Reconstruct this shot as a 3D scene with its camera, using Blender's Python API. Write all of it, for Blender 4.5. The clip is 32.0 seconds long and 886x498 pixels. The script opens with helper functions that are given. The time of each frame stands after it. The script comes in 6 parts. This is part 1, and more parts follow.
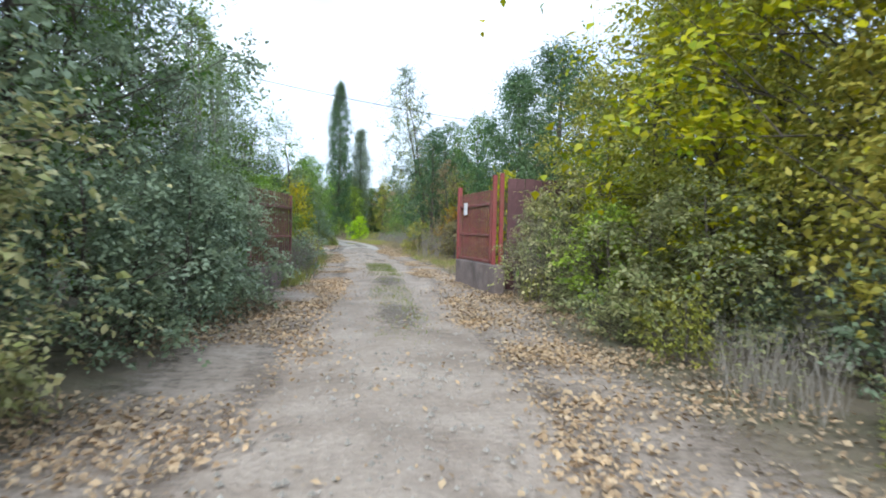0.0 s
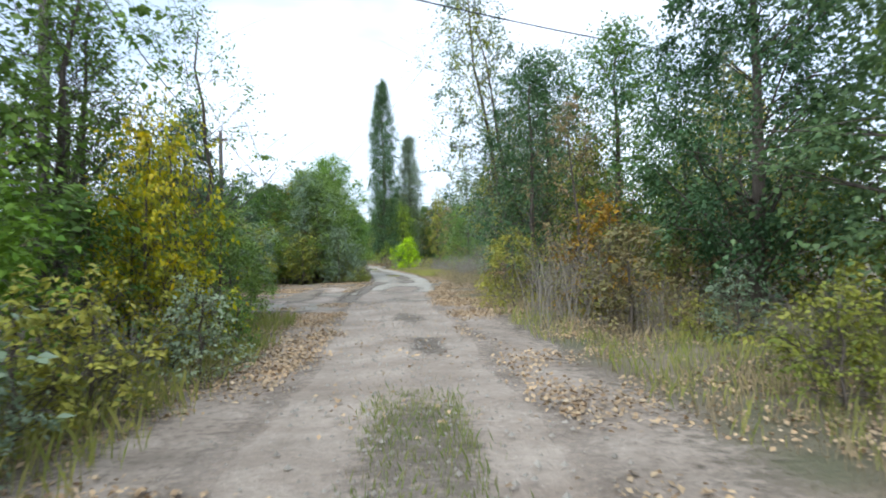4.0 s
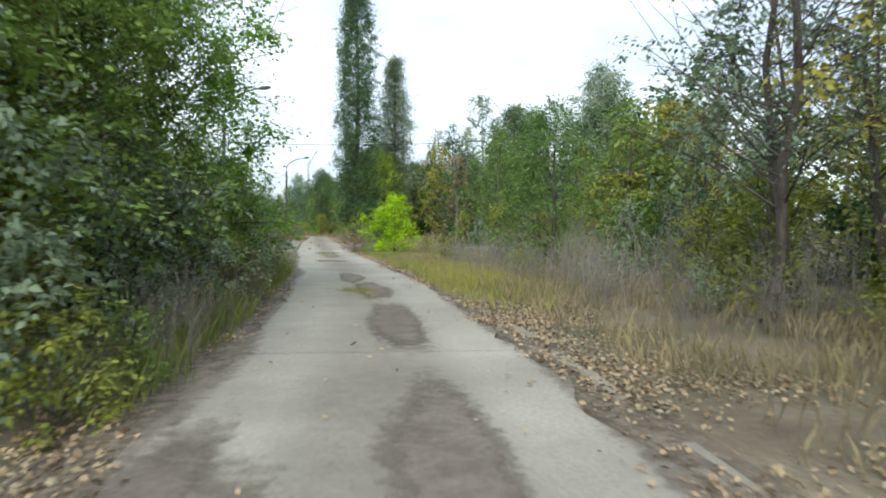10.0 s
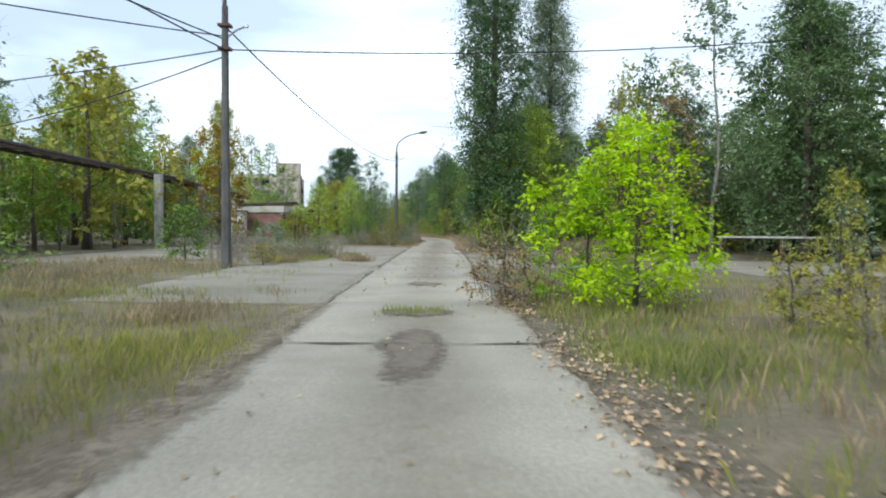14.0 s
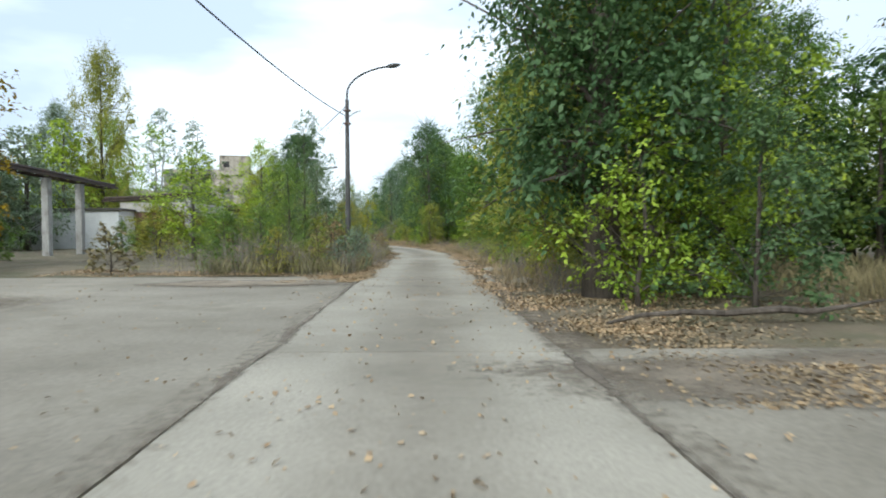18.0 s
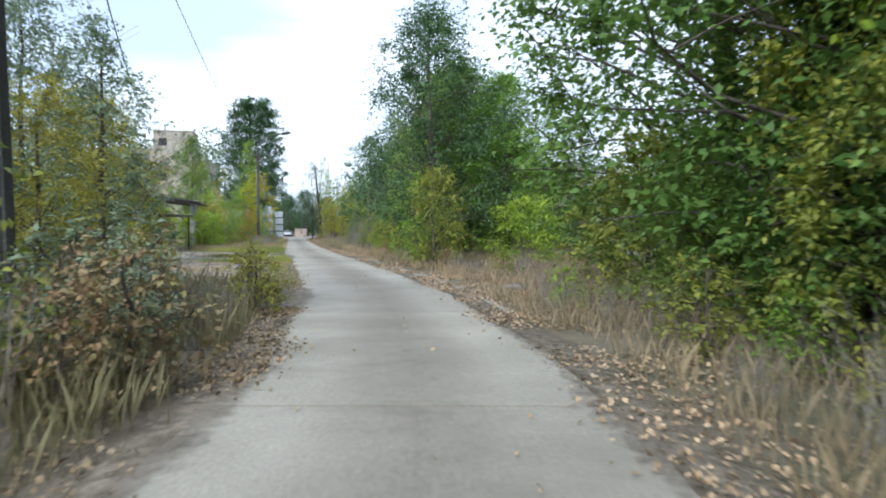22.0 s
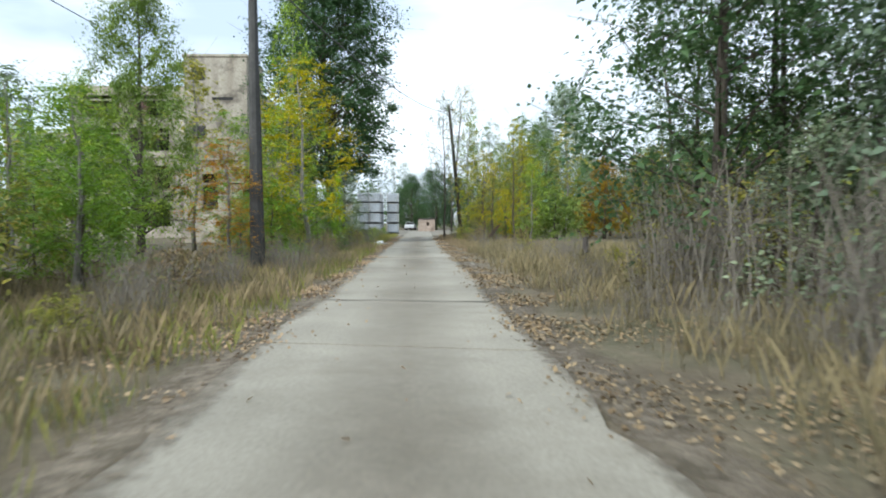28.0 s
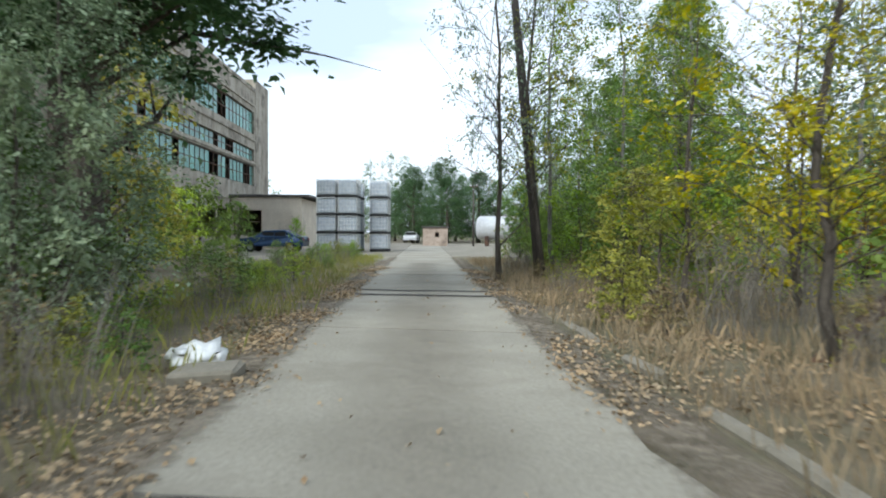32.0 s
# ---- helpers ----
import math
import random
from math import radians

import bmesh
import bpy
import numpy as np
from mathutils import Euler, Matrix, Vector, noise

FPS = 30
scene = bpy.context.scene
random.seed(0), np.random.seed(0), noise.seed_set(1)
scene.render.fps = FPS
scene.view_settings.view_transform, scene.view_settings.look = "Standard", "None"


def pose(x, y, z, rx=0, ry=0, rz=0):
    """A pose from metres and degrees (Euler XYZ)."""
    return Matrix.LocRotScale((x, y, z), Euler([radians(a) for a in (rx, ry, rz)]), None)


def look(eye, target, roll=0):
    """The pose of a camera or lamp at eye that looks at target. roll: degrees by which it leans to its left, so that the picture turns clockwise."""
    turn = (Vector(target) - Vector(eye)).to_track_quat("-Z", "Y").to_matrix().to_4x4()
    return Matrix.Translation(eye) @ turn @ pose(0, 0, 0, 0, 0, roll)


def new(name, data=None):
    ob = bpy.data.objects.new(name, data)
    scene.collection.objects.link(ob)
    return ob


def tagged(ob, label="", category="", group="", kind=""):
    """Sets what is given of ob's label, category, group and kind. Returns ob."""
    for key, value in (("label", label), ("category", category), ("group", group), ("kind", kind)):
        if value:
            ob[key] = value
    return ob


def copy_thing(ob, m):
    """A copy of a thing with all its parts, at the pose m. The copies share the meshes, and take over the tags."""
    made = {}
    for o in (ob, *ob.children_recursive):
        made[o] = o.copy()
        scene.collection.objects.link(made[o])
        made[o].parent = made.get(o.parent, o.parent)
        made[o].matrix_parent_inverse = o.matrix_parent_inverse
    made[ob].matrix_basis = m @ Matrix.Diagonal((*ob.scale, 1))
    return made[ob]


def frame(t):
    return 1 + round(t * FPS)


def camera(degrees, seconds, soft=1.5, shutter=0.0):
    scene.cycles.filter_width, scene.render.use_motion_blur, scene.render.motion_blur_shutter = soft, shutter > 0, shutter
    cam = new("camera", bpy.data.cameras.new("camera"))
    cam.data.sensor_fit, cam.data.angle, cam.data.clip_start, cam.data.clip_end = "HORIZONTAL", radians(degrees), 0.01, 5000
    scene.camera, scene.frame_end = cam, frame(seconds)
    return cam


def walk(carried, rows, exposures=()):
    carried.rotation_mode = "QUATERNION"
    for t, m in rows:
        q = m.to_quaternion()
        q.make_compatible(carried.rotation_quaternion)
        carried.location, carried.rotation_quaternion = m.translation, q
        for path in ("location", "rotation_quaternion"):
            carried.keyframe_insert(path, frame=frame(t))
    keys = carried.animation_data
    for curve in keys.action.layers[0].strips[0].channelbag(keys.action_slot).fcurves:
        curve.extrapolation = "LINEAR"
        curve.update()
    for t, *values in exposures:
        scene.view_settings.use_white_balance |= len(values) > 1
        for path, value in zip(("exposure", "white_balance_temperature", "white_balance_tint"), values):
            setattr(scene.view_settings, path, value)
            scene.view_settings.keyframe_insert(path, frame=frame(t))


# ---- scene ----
cam = camera(64.0, 32.0, soft=1.9, shutter=0.22)
PATH = [
    (0, (0.007, 0.000, 1.287), (0.375, 1.965, 1.239), 1.4),
    (0.5, (0.357, 2.462, 1.261), (0.718, 4.429, 1.229), 1.2),
    (1, (0.679, 4.885, 1.227), (1.021, 6.854, 1.153), 0.7),
    (1.5, (0.989, 7.471, 1.202), (1.309, 9.444, 1.122), 1.0),
    (2, (1.280, 9.929, 1.235), (1.568, 11.909, 1.225), -0.1),
    (2.5, (1.473, 12.529, 1.200), (1.740, 14.511, 1.157), 0.3),
    (3, (1.698, 15.040, 1.204), (1.945, 17.023, 1.118), 0.7),
    (3.5, (1.915, 17.633, 1.296), (2.136, 19.621, 1.325), -0.3),
    (4, (2.094, 20.075, 1.321), (2.305, 22.064, 1.337), -1.0),
    (4.5, (2.267, 22.459, 1.246), (2.474, 24.446, 1.144), -0.7),
    (6.5, (2.653, 32.182, 1.193), (2.765, 34.179, 1.166), -0.9),
    (7, (2.619, 34.847, 1.258), (2.708, 36.845, 1.225), -1.1),
    (7.5, (2.586, 37.728, 1.290), (2.649, 39.727, 1.270), -1.4),
    (8, (2.595, 40.498, 1.272), (2.668, 42.496, 1.219), -1.0),
    (8.5, (2.663, 43.204, 1.284), (2.807, 45.198, 1.210), -0.7),
    (9, (2.863, 45.881, 1.271), (3.078, 47.868, 1.205), 0.4),
    (9.5, (3.147, 48.646, 1.226), (3.415, 50.627, 1.171), 0.3),
    (10, (3.441, 51.475, 1.259), (3.713, 53.456, 1.203), 0.6),
    (10.5, (3.739, 54.418, 1.235), (3.978, 56.402, 1.171), 0.1),
    (11, (3.925, 57.404, 1.225), (4.135, 59.392, 1.167), -0.2),
    (11.5, (4.051, 60.537, 1.195), (4.220, 62.529, 1.126), 0.3),
    (12, (4.134, 63.719, 1.213), (4.247, 65.715, 1.161), -0.1),
    (12.5, (4.121, 66.968, 1.203), (4.167, 68.966, 1.128), -0.7),
    (13, (3.938, 70.297, 1.237), (3.917, 72.296, 1.195), -0.0),
    (13.5, (3.653, 73.495, 1.245), (3.582, 75.494, 1.206), 0.3),
    (14, (3.409, 76.480, 1.253), (3.318, 78.477, 1.192), 0.3),
    (14.5, (3.283, 79.284, 1.245), (3.181, 81.281, 1.199), 0.3),
    (16.5, (2.348, 92.906, 1.243), (2.277, 94.904, 1.183), -0.7),
    (17, (2.129, 96.725, 1.237), (2.072, 98.723, 1.174), -0.8),
    (17.5, (1.903, 100.764, 1.199), (1.861, 102.763, 1.151), -0.5),
    (18, (1.688, 104.753, 1.196), (1.657, 106.752, 1.148), -0.3),
    (18.5, (1.498, 108.936, 1.245), (1.479, 110.936, 1.205), -0.0),
    (19, (1.338, 113.136, 1.244), (1.326, 115.135, 1.193), 0.2),
    (19.5, (1.163, 117.234, 1.274), (1.159, 119.234, 1.219), 0.6),
    (20, (1.005, 121.050, 1.273), (1.009, 123.050, 1.216), 0.0),
    (20.5, (0.840, 124.982, 1.247), (0.860, 126.982, 1.197), 0.0),
    (21, (0.692, 128.899, 1.255), (0.721, 130.898, 1.211), 0.5),
    (21.5, (0.613, 132.658, 1.211), (0.632, 134.657, 1.179), 0.8),
    (22, (0.406, 136.144, 1.284), (0.382, 138.143, 1.232), -0.1),
    (22.5, (0.148, 139.483, 1.222), (0.064, 141.481, 1.189), -0.7),
    (23, (-0.235, 143.231, 1.257), (-0.397, 145.224, 1.200), -0.9),
    (23.5, (-0.772, 146.838, 1.248), (-1.006, 148.824, 1.188), -0.6),
    (24, (-1.474, 150.584, 1.235), (-1.781, 152.559, 1.179), -0.5),
    (24.5, (-2.308, 154.324, 1.253), (-2.656, 156.292, 1.192), -0.2),
    (25, (-3.124, 158.071, 1.206), (-3.493, 160.036, 1.140), -0.4),
    (25.5, (-4.022, 161.772, 1.201), (-4.404, 163.733, 1.124), -0.8),
    (27.5, (-7.729, 177.242, 1.228), (-8.108, 179.205, 1.160), -0.9),
    (28, (-8.712, 181.608, 1.244), (-9.094, 183.569, 1.170), -0.2),
    (28.5, (-9.734, 186.021, 1.267), (-10.125, 187.981, 1.206), -0.1),
    (29, (-10.811, 190.413, 1.235), (-11.209, 192.372, 1.187), -0.1),
    (29.5, (-11.888, 194.854, 1.259), (-12.283, 196.814, 1.211), -0.3),
    (30, (-12.872, 199.306, 1.219), (-13.261, 201.267, 1.170), 0.3),
    (30.5, (-13.870, 203.582, 1.209), (-14.263, 205.542, 1.152), 0.3),
    (31, (-14.790, 207.603, 1.271), (-15.179, 209.564, 1.210), 1.3),
    (31.5, (-15.675, 211.402, 1.248), (-16.065, 213.363, 1.196), 0.5),
    (32, (-16.597, 215.076, 1.239), (-16.987, 217.037, 1.194), 0.2),
]
walk(cam, [(t, look(eye, target, roll)) for t, eye, target, roll in PATH], exposures=[(0, 0.82, 5750, 8), (3, 0.80, 5750, 8), (5, 0.68, 6000, 6), (8, 0.56, 6150, 5), (10, 0.58, 6200, 5), (12, 0.54, 6150, 5), (14, 0.46, 6100, 5), (18, 0.50, 6150, 5), (19, 0.60, 6200, 5), (20, 0.60, 5850, 7), (22, 0.68, 5750, 9), (24, 0.58, 5650, 10), (25, 0.58, 5900, 7), (26, 0.56, 6150, 5), (32, 0.56, 6100, 5)])

# ---- sky and sun: a bright overcast day ----
world = bpy.data.worlds.new("overcast_sky")
scene.world = world
world.use_nodes = True
wn, wl = world.node_tree.nodes, world.node_tree.links
wn.clear()
w_out = wn.new("ShaderNodeOutputWorld")
w_bg = wn.new("ShaderNodeBackground")
w_sky = wn.new("ShaderNodeTexSky")
w_sky.sky_type = "NISHITA"
w_sky.sun_disc = False
w_sky.sun_elevation = radians(36)
w_sky.sun_rotation = radians(20)
w_gain = wn.new("ShaderNodeMix")
w_gain.data_type = "RGBA"
w_gain.blend_type = "MULTIPLY"
w_gain.inputs["Factor"].default_value = 1.0
w_gain.inputs["B"].default_value = (0.13, 0.13, 0.13, 1)
w_tc = wn.new("ShaderNodeTexCoord")
w_map = wn.new("ShaderNodeMapping")
w_map.inputs["Scale"].default_value = (1.2, 1.2, 3.6)
w_noise = wn.new("ShaderNodeTexNoise")
w_noise.inputs["Scale"].default_value = 1.7
w_noise.inputs["Detail"].default_value = 5.0
w_noise.inputs["Roughness"].default_value = 0.5
w_ramp = wn.new("ShaderNodeValToRGB")
w_ramp.color_ramp.elements[0].position = 0.43
w_ramp.color_ramp.elements[0].color = (0.46, 0.53, 0.65, 1)
w_ramp.color_ramp.elements[1].position = 0.71
w_ramp.color_ramp.elements[1].color = (1.06, 1.10, 1.15, 1)
w_mix = wn.new("ShaderNodeMix")
w_mix.data_type = "RGBA"
w_mix.inputs["Factor"].default_value = 0.88
wl.new(w_sky.outputs["Color"], w_gain.inputs["A"])
wl.new(w_tc.outputs["Generated"], w_map.inputs["Vector"])
wl.new(w_map.outputs["Vector"], w_noise.inputs["Vector"])
wl.new(w_noise.outputs["Fac"], w_ramp.inputs["Fac"])
wl.new(w_gain.outputs["Result"], w_mix.inputs["A"])
wl.new(w_ramp.outputs["Color"], w_mix.inputs["B"])
wl.new(w_mix.outputs["Result"], w_bg.inputs["Color"])
w_bg.inputs["Strength"].default_value = 1.15
wl.new(w_bg.outputs["Background"], w_out.inputs["Surface"])

sun = new("sun", bpy.data.lights.new("sun", "SUN"))
sun.data.energy = 2.2
sun.data.angle = radians(28)
sun.data.color = (1.0, 0.99, 0.96)
sun.matrix_world = look((0, 0, 36), (18, 46, 0))


# ---- materials ----
def mat_new(name):
    m = bpy.data.materials.new(name)
    m.use_nodes = True
    n, l = m.node_tree.nodes, m.node_tree.links
    bsdf = n["Principled BSDF"]
    return m, n, l, bsdf


def noise_node(n, l, scale, detail=6.0, rough=0.6, coord="Object", stretch=None):
    tc = n.new("ShaderNodeTexCoord")
    tex = n.new("ShaderNodeTexNoise")
    tex.inputs["Scale"].default_value = scale
    tex.inputs["Detail"].default_value = detail
    tex.inputs["Roughness"].default_value = rough
    if stretch:
        mp = n.new("ShaderNodeMapping")
        mp.inputs["Scale"].default_value = stretch
        l.new(tc.outputs[coord], mp.inputs["Vector"])
        l.new(mp.outputs["Vector"], tex.inputs["Vector"])
    else:
        l.new(tc.outputs[coord], tex.inputs["Vector"])
    return tex


def ramp_node(n, l, src, stops):
    r = n.new("ShaderNodeValToRGB")
    e = r.color_ramp.elements
    while len(e) < len(stops):
        e.new(0.5)
    for k, (p, c) in enumerate(stops):
        e[k].position = p
        e[k].color = (*c, 1)
    l.new(src, r.inputs["Fac"])
    return r


def mix_node(n, l, fac, a, b, mode="MIX"):
    x = n.new("ShaderNodeMix")
    x.data_type = "RGBA"
    x.blend_type = mode
    if isinstance(fac, float):
        x.inputs["Factor"].default_value = fac
    else:
        l.new(fac, x.inputs["Factor"])
    for key, v in (("A", a), ("B", b)):
        if isinstance(v, tuple):
            x.inputs[key].default_value = (*v, 1)
        else:
            l.new(v, x.inputs[key])
    return x.outputs["Result"]


def bump(n, l, bsdf, src, strength, dist):
    b = n.new("ShaderNodeBump")
    b.inputs["Strength"].default_value = strength
    b.inputs["Distance"].default_value = dist
    l.new(src, b.inputs["Height"])
    l.new(b.outputs["Normal"], bsdf.inputs["Normal"])


def surface(name, dark, light, scale=1.2, fine=18.0, rough=0.85, metal=0.0, stain=None, stain_at=(0.52, 0.66), bump_s=0.35, bump_d=0.02, stretch=None, vary=0.12):
    """Two scales of variation, optional stains of their own shape, relief."""
    m, n, l, bsdf = mat_new(name)
    big = noise_node(n, l, scale, 5.0, 0.6, stretch=stretch)
    col = ramp_node(n, l, big.outputs["Fac"], [(0.32, dark), (0.68, light)]).outputs["Color"]
    small = noise_node(n, l, fine, 4.0, 0.7)
    grain = ramp_node(n, l, small.outputs["Fac"], [(0.25, (0.62, 0.62, 0.62)), (0.75, (1.25, 1.25, 1.25))]).outputs["Color"]
    col = mix_node(n, l, 0.75, col, grain, "MULTIPLY")
    if stain:
        sn = noise_node(n, l, scale * 0.55 + 0.13, 7.0, 0.68)
        sr = ramp_node(n, l, sn.outputs["Fac"], [(stain_at[0], (0, 0, 0)), (stain_at[1], (1, 1, 1))])
        col = mix_node(n, l, sr.outputs["Color"], col, stain)
    if vary:
        oi = n.new("ShaderNodeObjectInfo")
        vr = ramp_node(n, l, oi.outputs["Random"], [(0, (1 - vary,) * 3), (1, (1 + vary,) * 3)])
        col = mix_node(n, l, 1.0, col, vr.outputs["Color"], "MULTIPLY")
    l.new(col, bsdf.inputs["Base Color"])
    bsdf.inputs["Roughness"].default_value = rough
    bsdf.inputs["Metallic"].default_value = metal
    bump(n, l, bsdf, small.outputs["Fac"], bump_s, bump_d)
    return m


def leafy(name, cols, thin=0.34, rough=0.55, hue=0.02):
    """Leaf blades: a mix of tints from leaf to leaf and from plant to plant, some light passing through."""
    m, n, l, bsdf = mat_new(name)
    geo = n.new("ShaderNodeNewGeometry")
    step = 1.0 / len(cols)
    spray = noise_node(n, l, 2.3, 3.0, 0.65)
    spread = n.new("ShaderNodeMapRange")
    spread.inputs["From Min"].default_value, spread.inputs["From Max"].default_value = 0.28, 0.72
    spread.inputs["To Max"].default_value = 0.62
    l.new(spray.outputs["Fac"], spread.inputs["Value"])
    tint = n.new("ShaderNodeMath")
    tint.operation = "MULTIPLY_ADD"
    tint.inputs[1].default_value = 0.38
    l.new(geo.outputs["Random Per Island"], tint.inputs[0])
    l.new(spread.outputs["Result"], tint.inputs[2])
    r = ramp_node(n, l, tint.outputs["Value"], [((k + 0.5) * step, c) for k, c in enumerate(cols)])
    oi = n.new("ShaderNodeObjectInfo")
    hs = n.new("ShaderNodeHueSaturation")
    rm = n.new("ShaderNodeMapRange")
    rm.inputs["To Min"].default_value, rm.inputs["To Max"].default_value = 0.5 - hue, 0.5 + hue
    l.new(oi.outputs["Random"], rm.inputs["Value"])
    l.new(rm.outputs["Result"], hs.inputs["Hue"])
    rv = n.new("ShaderNodeMapRange")
    rv.inputs["To Min"].default_value, rv.inputs["To Max"].default_value = 1.2, 0.8
    l.new(oi.outputs["Random"], rv.inputs["Value"])
    l.new(rv.outputs["Result"], hs.inputs["Value"])
    cl = noise_node(n, l, 0.9, 2.0, 0.5)
    cr = ramp_node(n, l, cl.outputs["Fac"], [(0.3, (0.84, 0.88, 0.86)), (0.7, (1.38, 1.35, 1.24))])
    l.new(mix_node(n, l, 1.0, r.outputs["Color"], cr.outputs["Color"], "MULTIPLY"), hs.inputs["Color"])
    hs.inputs["Saturation"].default_value = 1.15
    l.new(hs.outputs["Color"], bsdf.inputs["Base Color"])
    bsdf.inputs["Roughness"].default_value = rough
    bsdf.inputs["Specular IOR Level"].default_value = 0.35
    tr = n.new("ShaderNodeBsdfTranslucent")
    l.new(hs.outputs["Color"], tr.inputs["Color"])
    mx = n.new("ShaderNodeMixShader")
    mx.inputs["Fac"].default_value = thin
    l.new(bsdf.outputs["BSDF"], mx.inputs[1])
    l.new(tr.outputs["BSDF"], mx.inputs[2])
    l.new(mx.outputs["Shader"], n["Material Output"].inputs["Surface"])
    return m


LEAF = {
    "green": leafy("leaf_green", [(0.088, 0.150, 0.045), (0.145, 0.215, 0.066), (0.205, 0.280, 0.090), (0.115, 0.172, 0.060)]),
    "dark": leafy("leaf_dark", [(0.058, 0.105, 0.050), (0.090, 0.146, 0.068), (0.132, 0.192, 0.095), (0.070, 0.116, 0.058)]),
    "grey": leafy("leaf_greygreen", [(0.135, 0.175, 0.115), (0.195, 0.245, 0.160), (0.275, 0.330, 0.240), (0.165, 0.195, 0.120)]),
    "fresh": leafy("leaf_fresh", [(0.170, 0.265, 0.060), (0.240, 0.345, 0.080), (0.320, 0.420, 0.100), (0.145, 0.215, 0.060)]),
    "lime": leafy("leaf_lime", [(0.25, 0.41, 0.03), (0.33, 0.50, 0.04), (0.40, 0.56, 0.06), (0.21, 0.35, 0.03)], thin=0.4),
    "olive": leafy("leaf_olive", [(0.175, 0.200, 0.060), (0.270, 0.280, 0.080), (0.370, 0.350, 0.100), (0.135, 0.165, 0.060)]),
    "amber": leafy("leaf_amber", [(0.200, 0.270, 0.045), (0.330, 0.350, 0.050), (0.480, 0.420, 0.060), (0.150, 0.210, 0.050)]),
    "yellow": leafy("leaf_yellow", [(0.58, 0.45, 0.05), (0.48, 0.41, 0.06), (0.27, 0.31, 0.06), (0.62, 0.50, 0.10)]),
    "orange": leafy("leaf_orange", [(0.36, 0.19, 0.05), (0.42, 0.27, 0.06), (0.28, 0.17, 0.06), (0.23, 0.22, 0.06)]),
    "brown": leafy("leaf_brown", [(0.20, 0.150, 0.085), (0.29, 0.215, 0.13), (0.19, 0.175, 0.08), (0.35, 0.27, 0.17)], thin=0.2),
    "pale": leafy("leaf_pale", [(0.30, 0.31, 0.15), (0.42, 0.40, 0.23), (0.22, 0.25, 0.11), (0.50, 0.45, 0.28)]),
    "red": leafy("leaf_red", [(0.17, 0.06, 0.035), (0.24, 0.09, 0.05), (0.12, 0.08, 0.04), (0.10, 0.11, 0.04)], thin=0.25),
    "litter": leafy("leaf_litter", [(0.33, 0.235, 0.155), (0.45, 0.345, 0.24), (0.21, 0.148, 0.098), (0.53, 0.43, 0.32)], thin=0.1, rough=0.8, hue=0.004),
    "dry": leafy("dry_grass_blade", [(0.25, 0.208, 0.135), (0.34, 0.285, 0.190), (0.18, 0.150, 0.100), (0.25, 0.222, 0.130)], thin=0.25, rough=0.8),
    "grass": leafy("green_grass_blade", [(0.145, 0.185, 0.055), (0.21, 0.235, 0.08), (0.28, 0.27, 0.11), (0.11, 0.15, 0.05)], thin=0.3, rough=0.7),
}
BARK = surface("bark", (0.055, 0.042, 0.03), (0.15, 0.125, 0.10), 3.0, 22.0, 0.9, stretch=(4, 4, 0.7), bump_s=0.8, bump_d=0.04)
BARK_PALE = surface("bark_pale", (0.16, 0.145, 0.12), (0.34, 0.32, 0.28), 3.0, 20.0, 0.9, stretch=(3, 3, 1.0), bump_s=0.6, bump_d=0.03)
CONCRETE = surface("road_concrete", (0.288, 0.260, 0.204), (0.400, 0.362, 0.290), 0.45, 26.0, 0.9, stain=(0.225, 0.198, 0.150), stain_at=(0.52, 0.74), bump_s=0.3, bump_d=0.012, vary=0.07)
YARD = surface("yard_concrete", (0.225, 0.198, 0.152), (0.320, 0.284, 0.222), 0.4, 18.0, 0.9, stain=(0.18, 0.158, 0.114), stain_at=(0.50, 0.68), bump_s=0.45, bump_d=0.02, vary=0.06)
DIRT = surface("track_dirt", (0.255, 0.198, 0.148), (0.420, 0.345, 0.272), 0.9, 16.0, 0.95, stain=(0.205, 0.162, 0.120), stain_at=(0.52, 0.68), bump_s=0.8, bump_d=0.04)
MUD = surface("dark_dirt", (0.125, 0.100, 0.072), (0.215, 0.178, 0.135), 3.0, 16.0, 0.95, bump_s=0.7, bump_d=0.03)
SOIL = surface("verge_soil", (0.135, 0.105, 0.066), (0.255, 0.208, 0.135), 0.6, 14.0, 0.97, stain=(0.122, 0.115, 0.062), stain_at=(0.46, 0.62), bump_s=0.9, bump_d=0.06, vary=0)
WALLC = surface("weathered_concrete_wall", (0.40, 0.37, 0.32), (0.60, 0.57, 0.52), 0.35, 9.0, 0.9, stain=(0.25, 0.215, 0.18), stain_at=(0.52, 0.70), bump_s=0.3, bump_d=0.02, vary=0.04)
FACW = surface("streaked_factory_concrete", (0.30, 0.255, 0.195), (0.53, 0.475, 0.385), 0.9, 7.0, 0.92, stain=(0.17, 0.145, 0.115), stain_at=(0.50, 0.64), stretch=(1.0, 1.0, 0.16), bump_s=0.5, bump_d=0.03, vary=0.07)
WALLB = surface("peeling_beige_plaster", (0.60, 0.51, 0.40), (0.76, 0.67, 0.54), 0.6, 12.0, 0.9, stain=(0.42, 0.36, 0.28), vary=0.03)
WALLW = surface("white_limewash", (0.66, 0.66, 0.63), (0.80, 0.80, 0.77), 0.8, 14.0, 0.9, stain=(0.48, 0.46, 0.42), stain_at=(0.58, 0.72), vary=0.03)
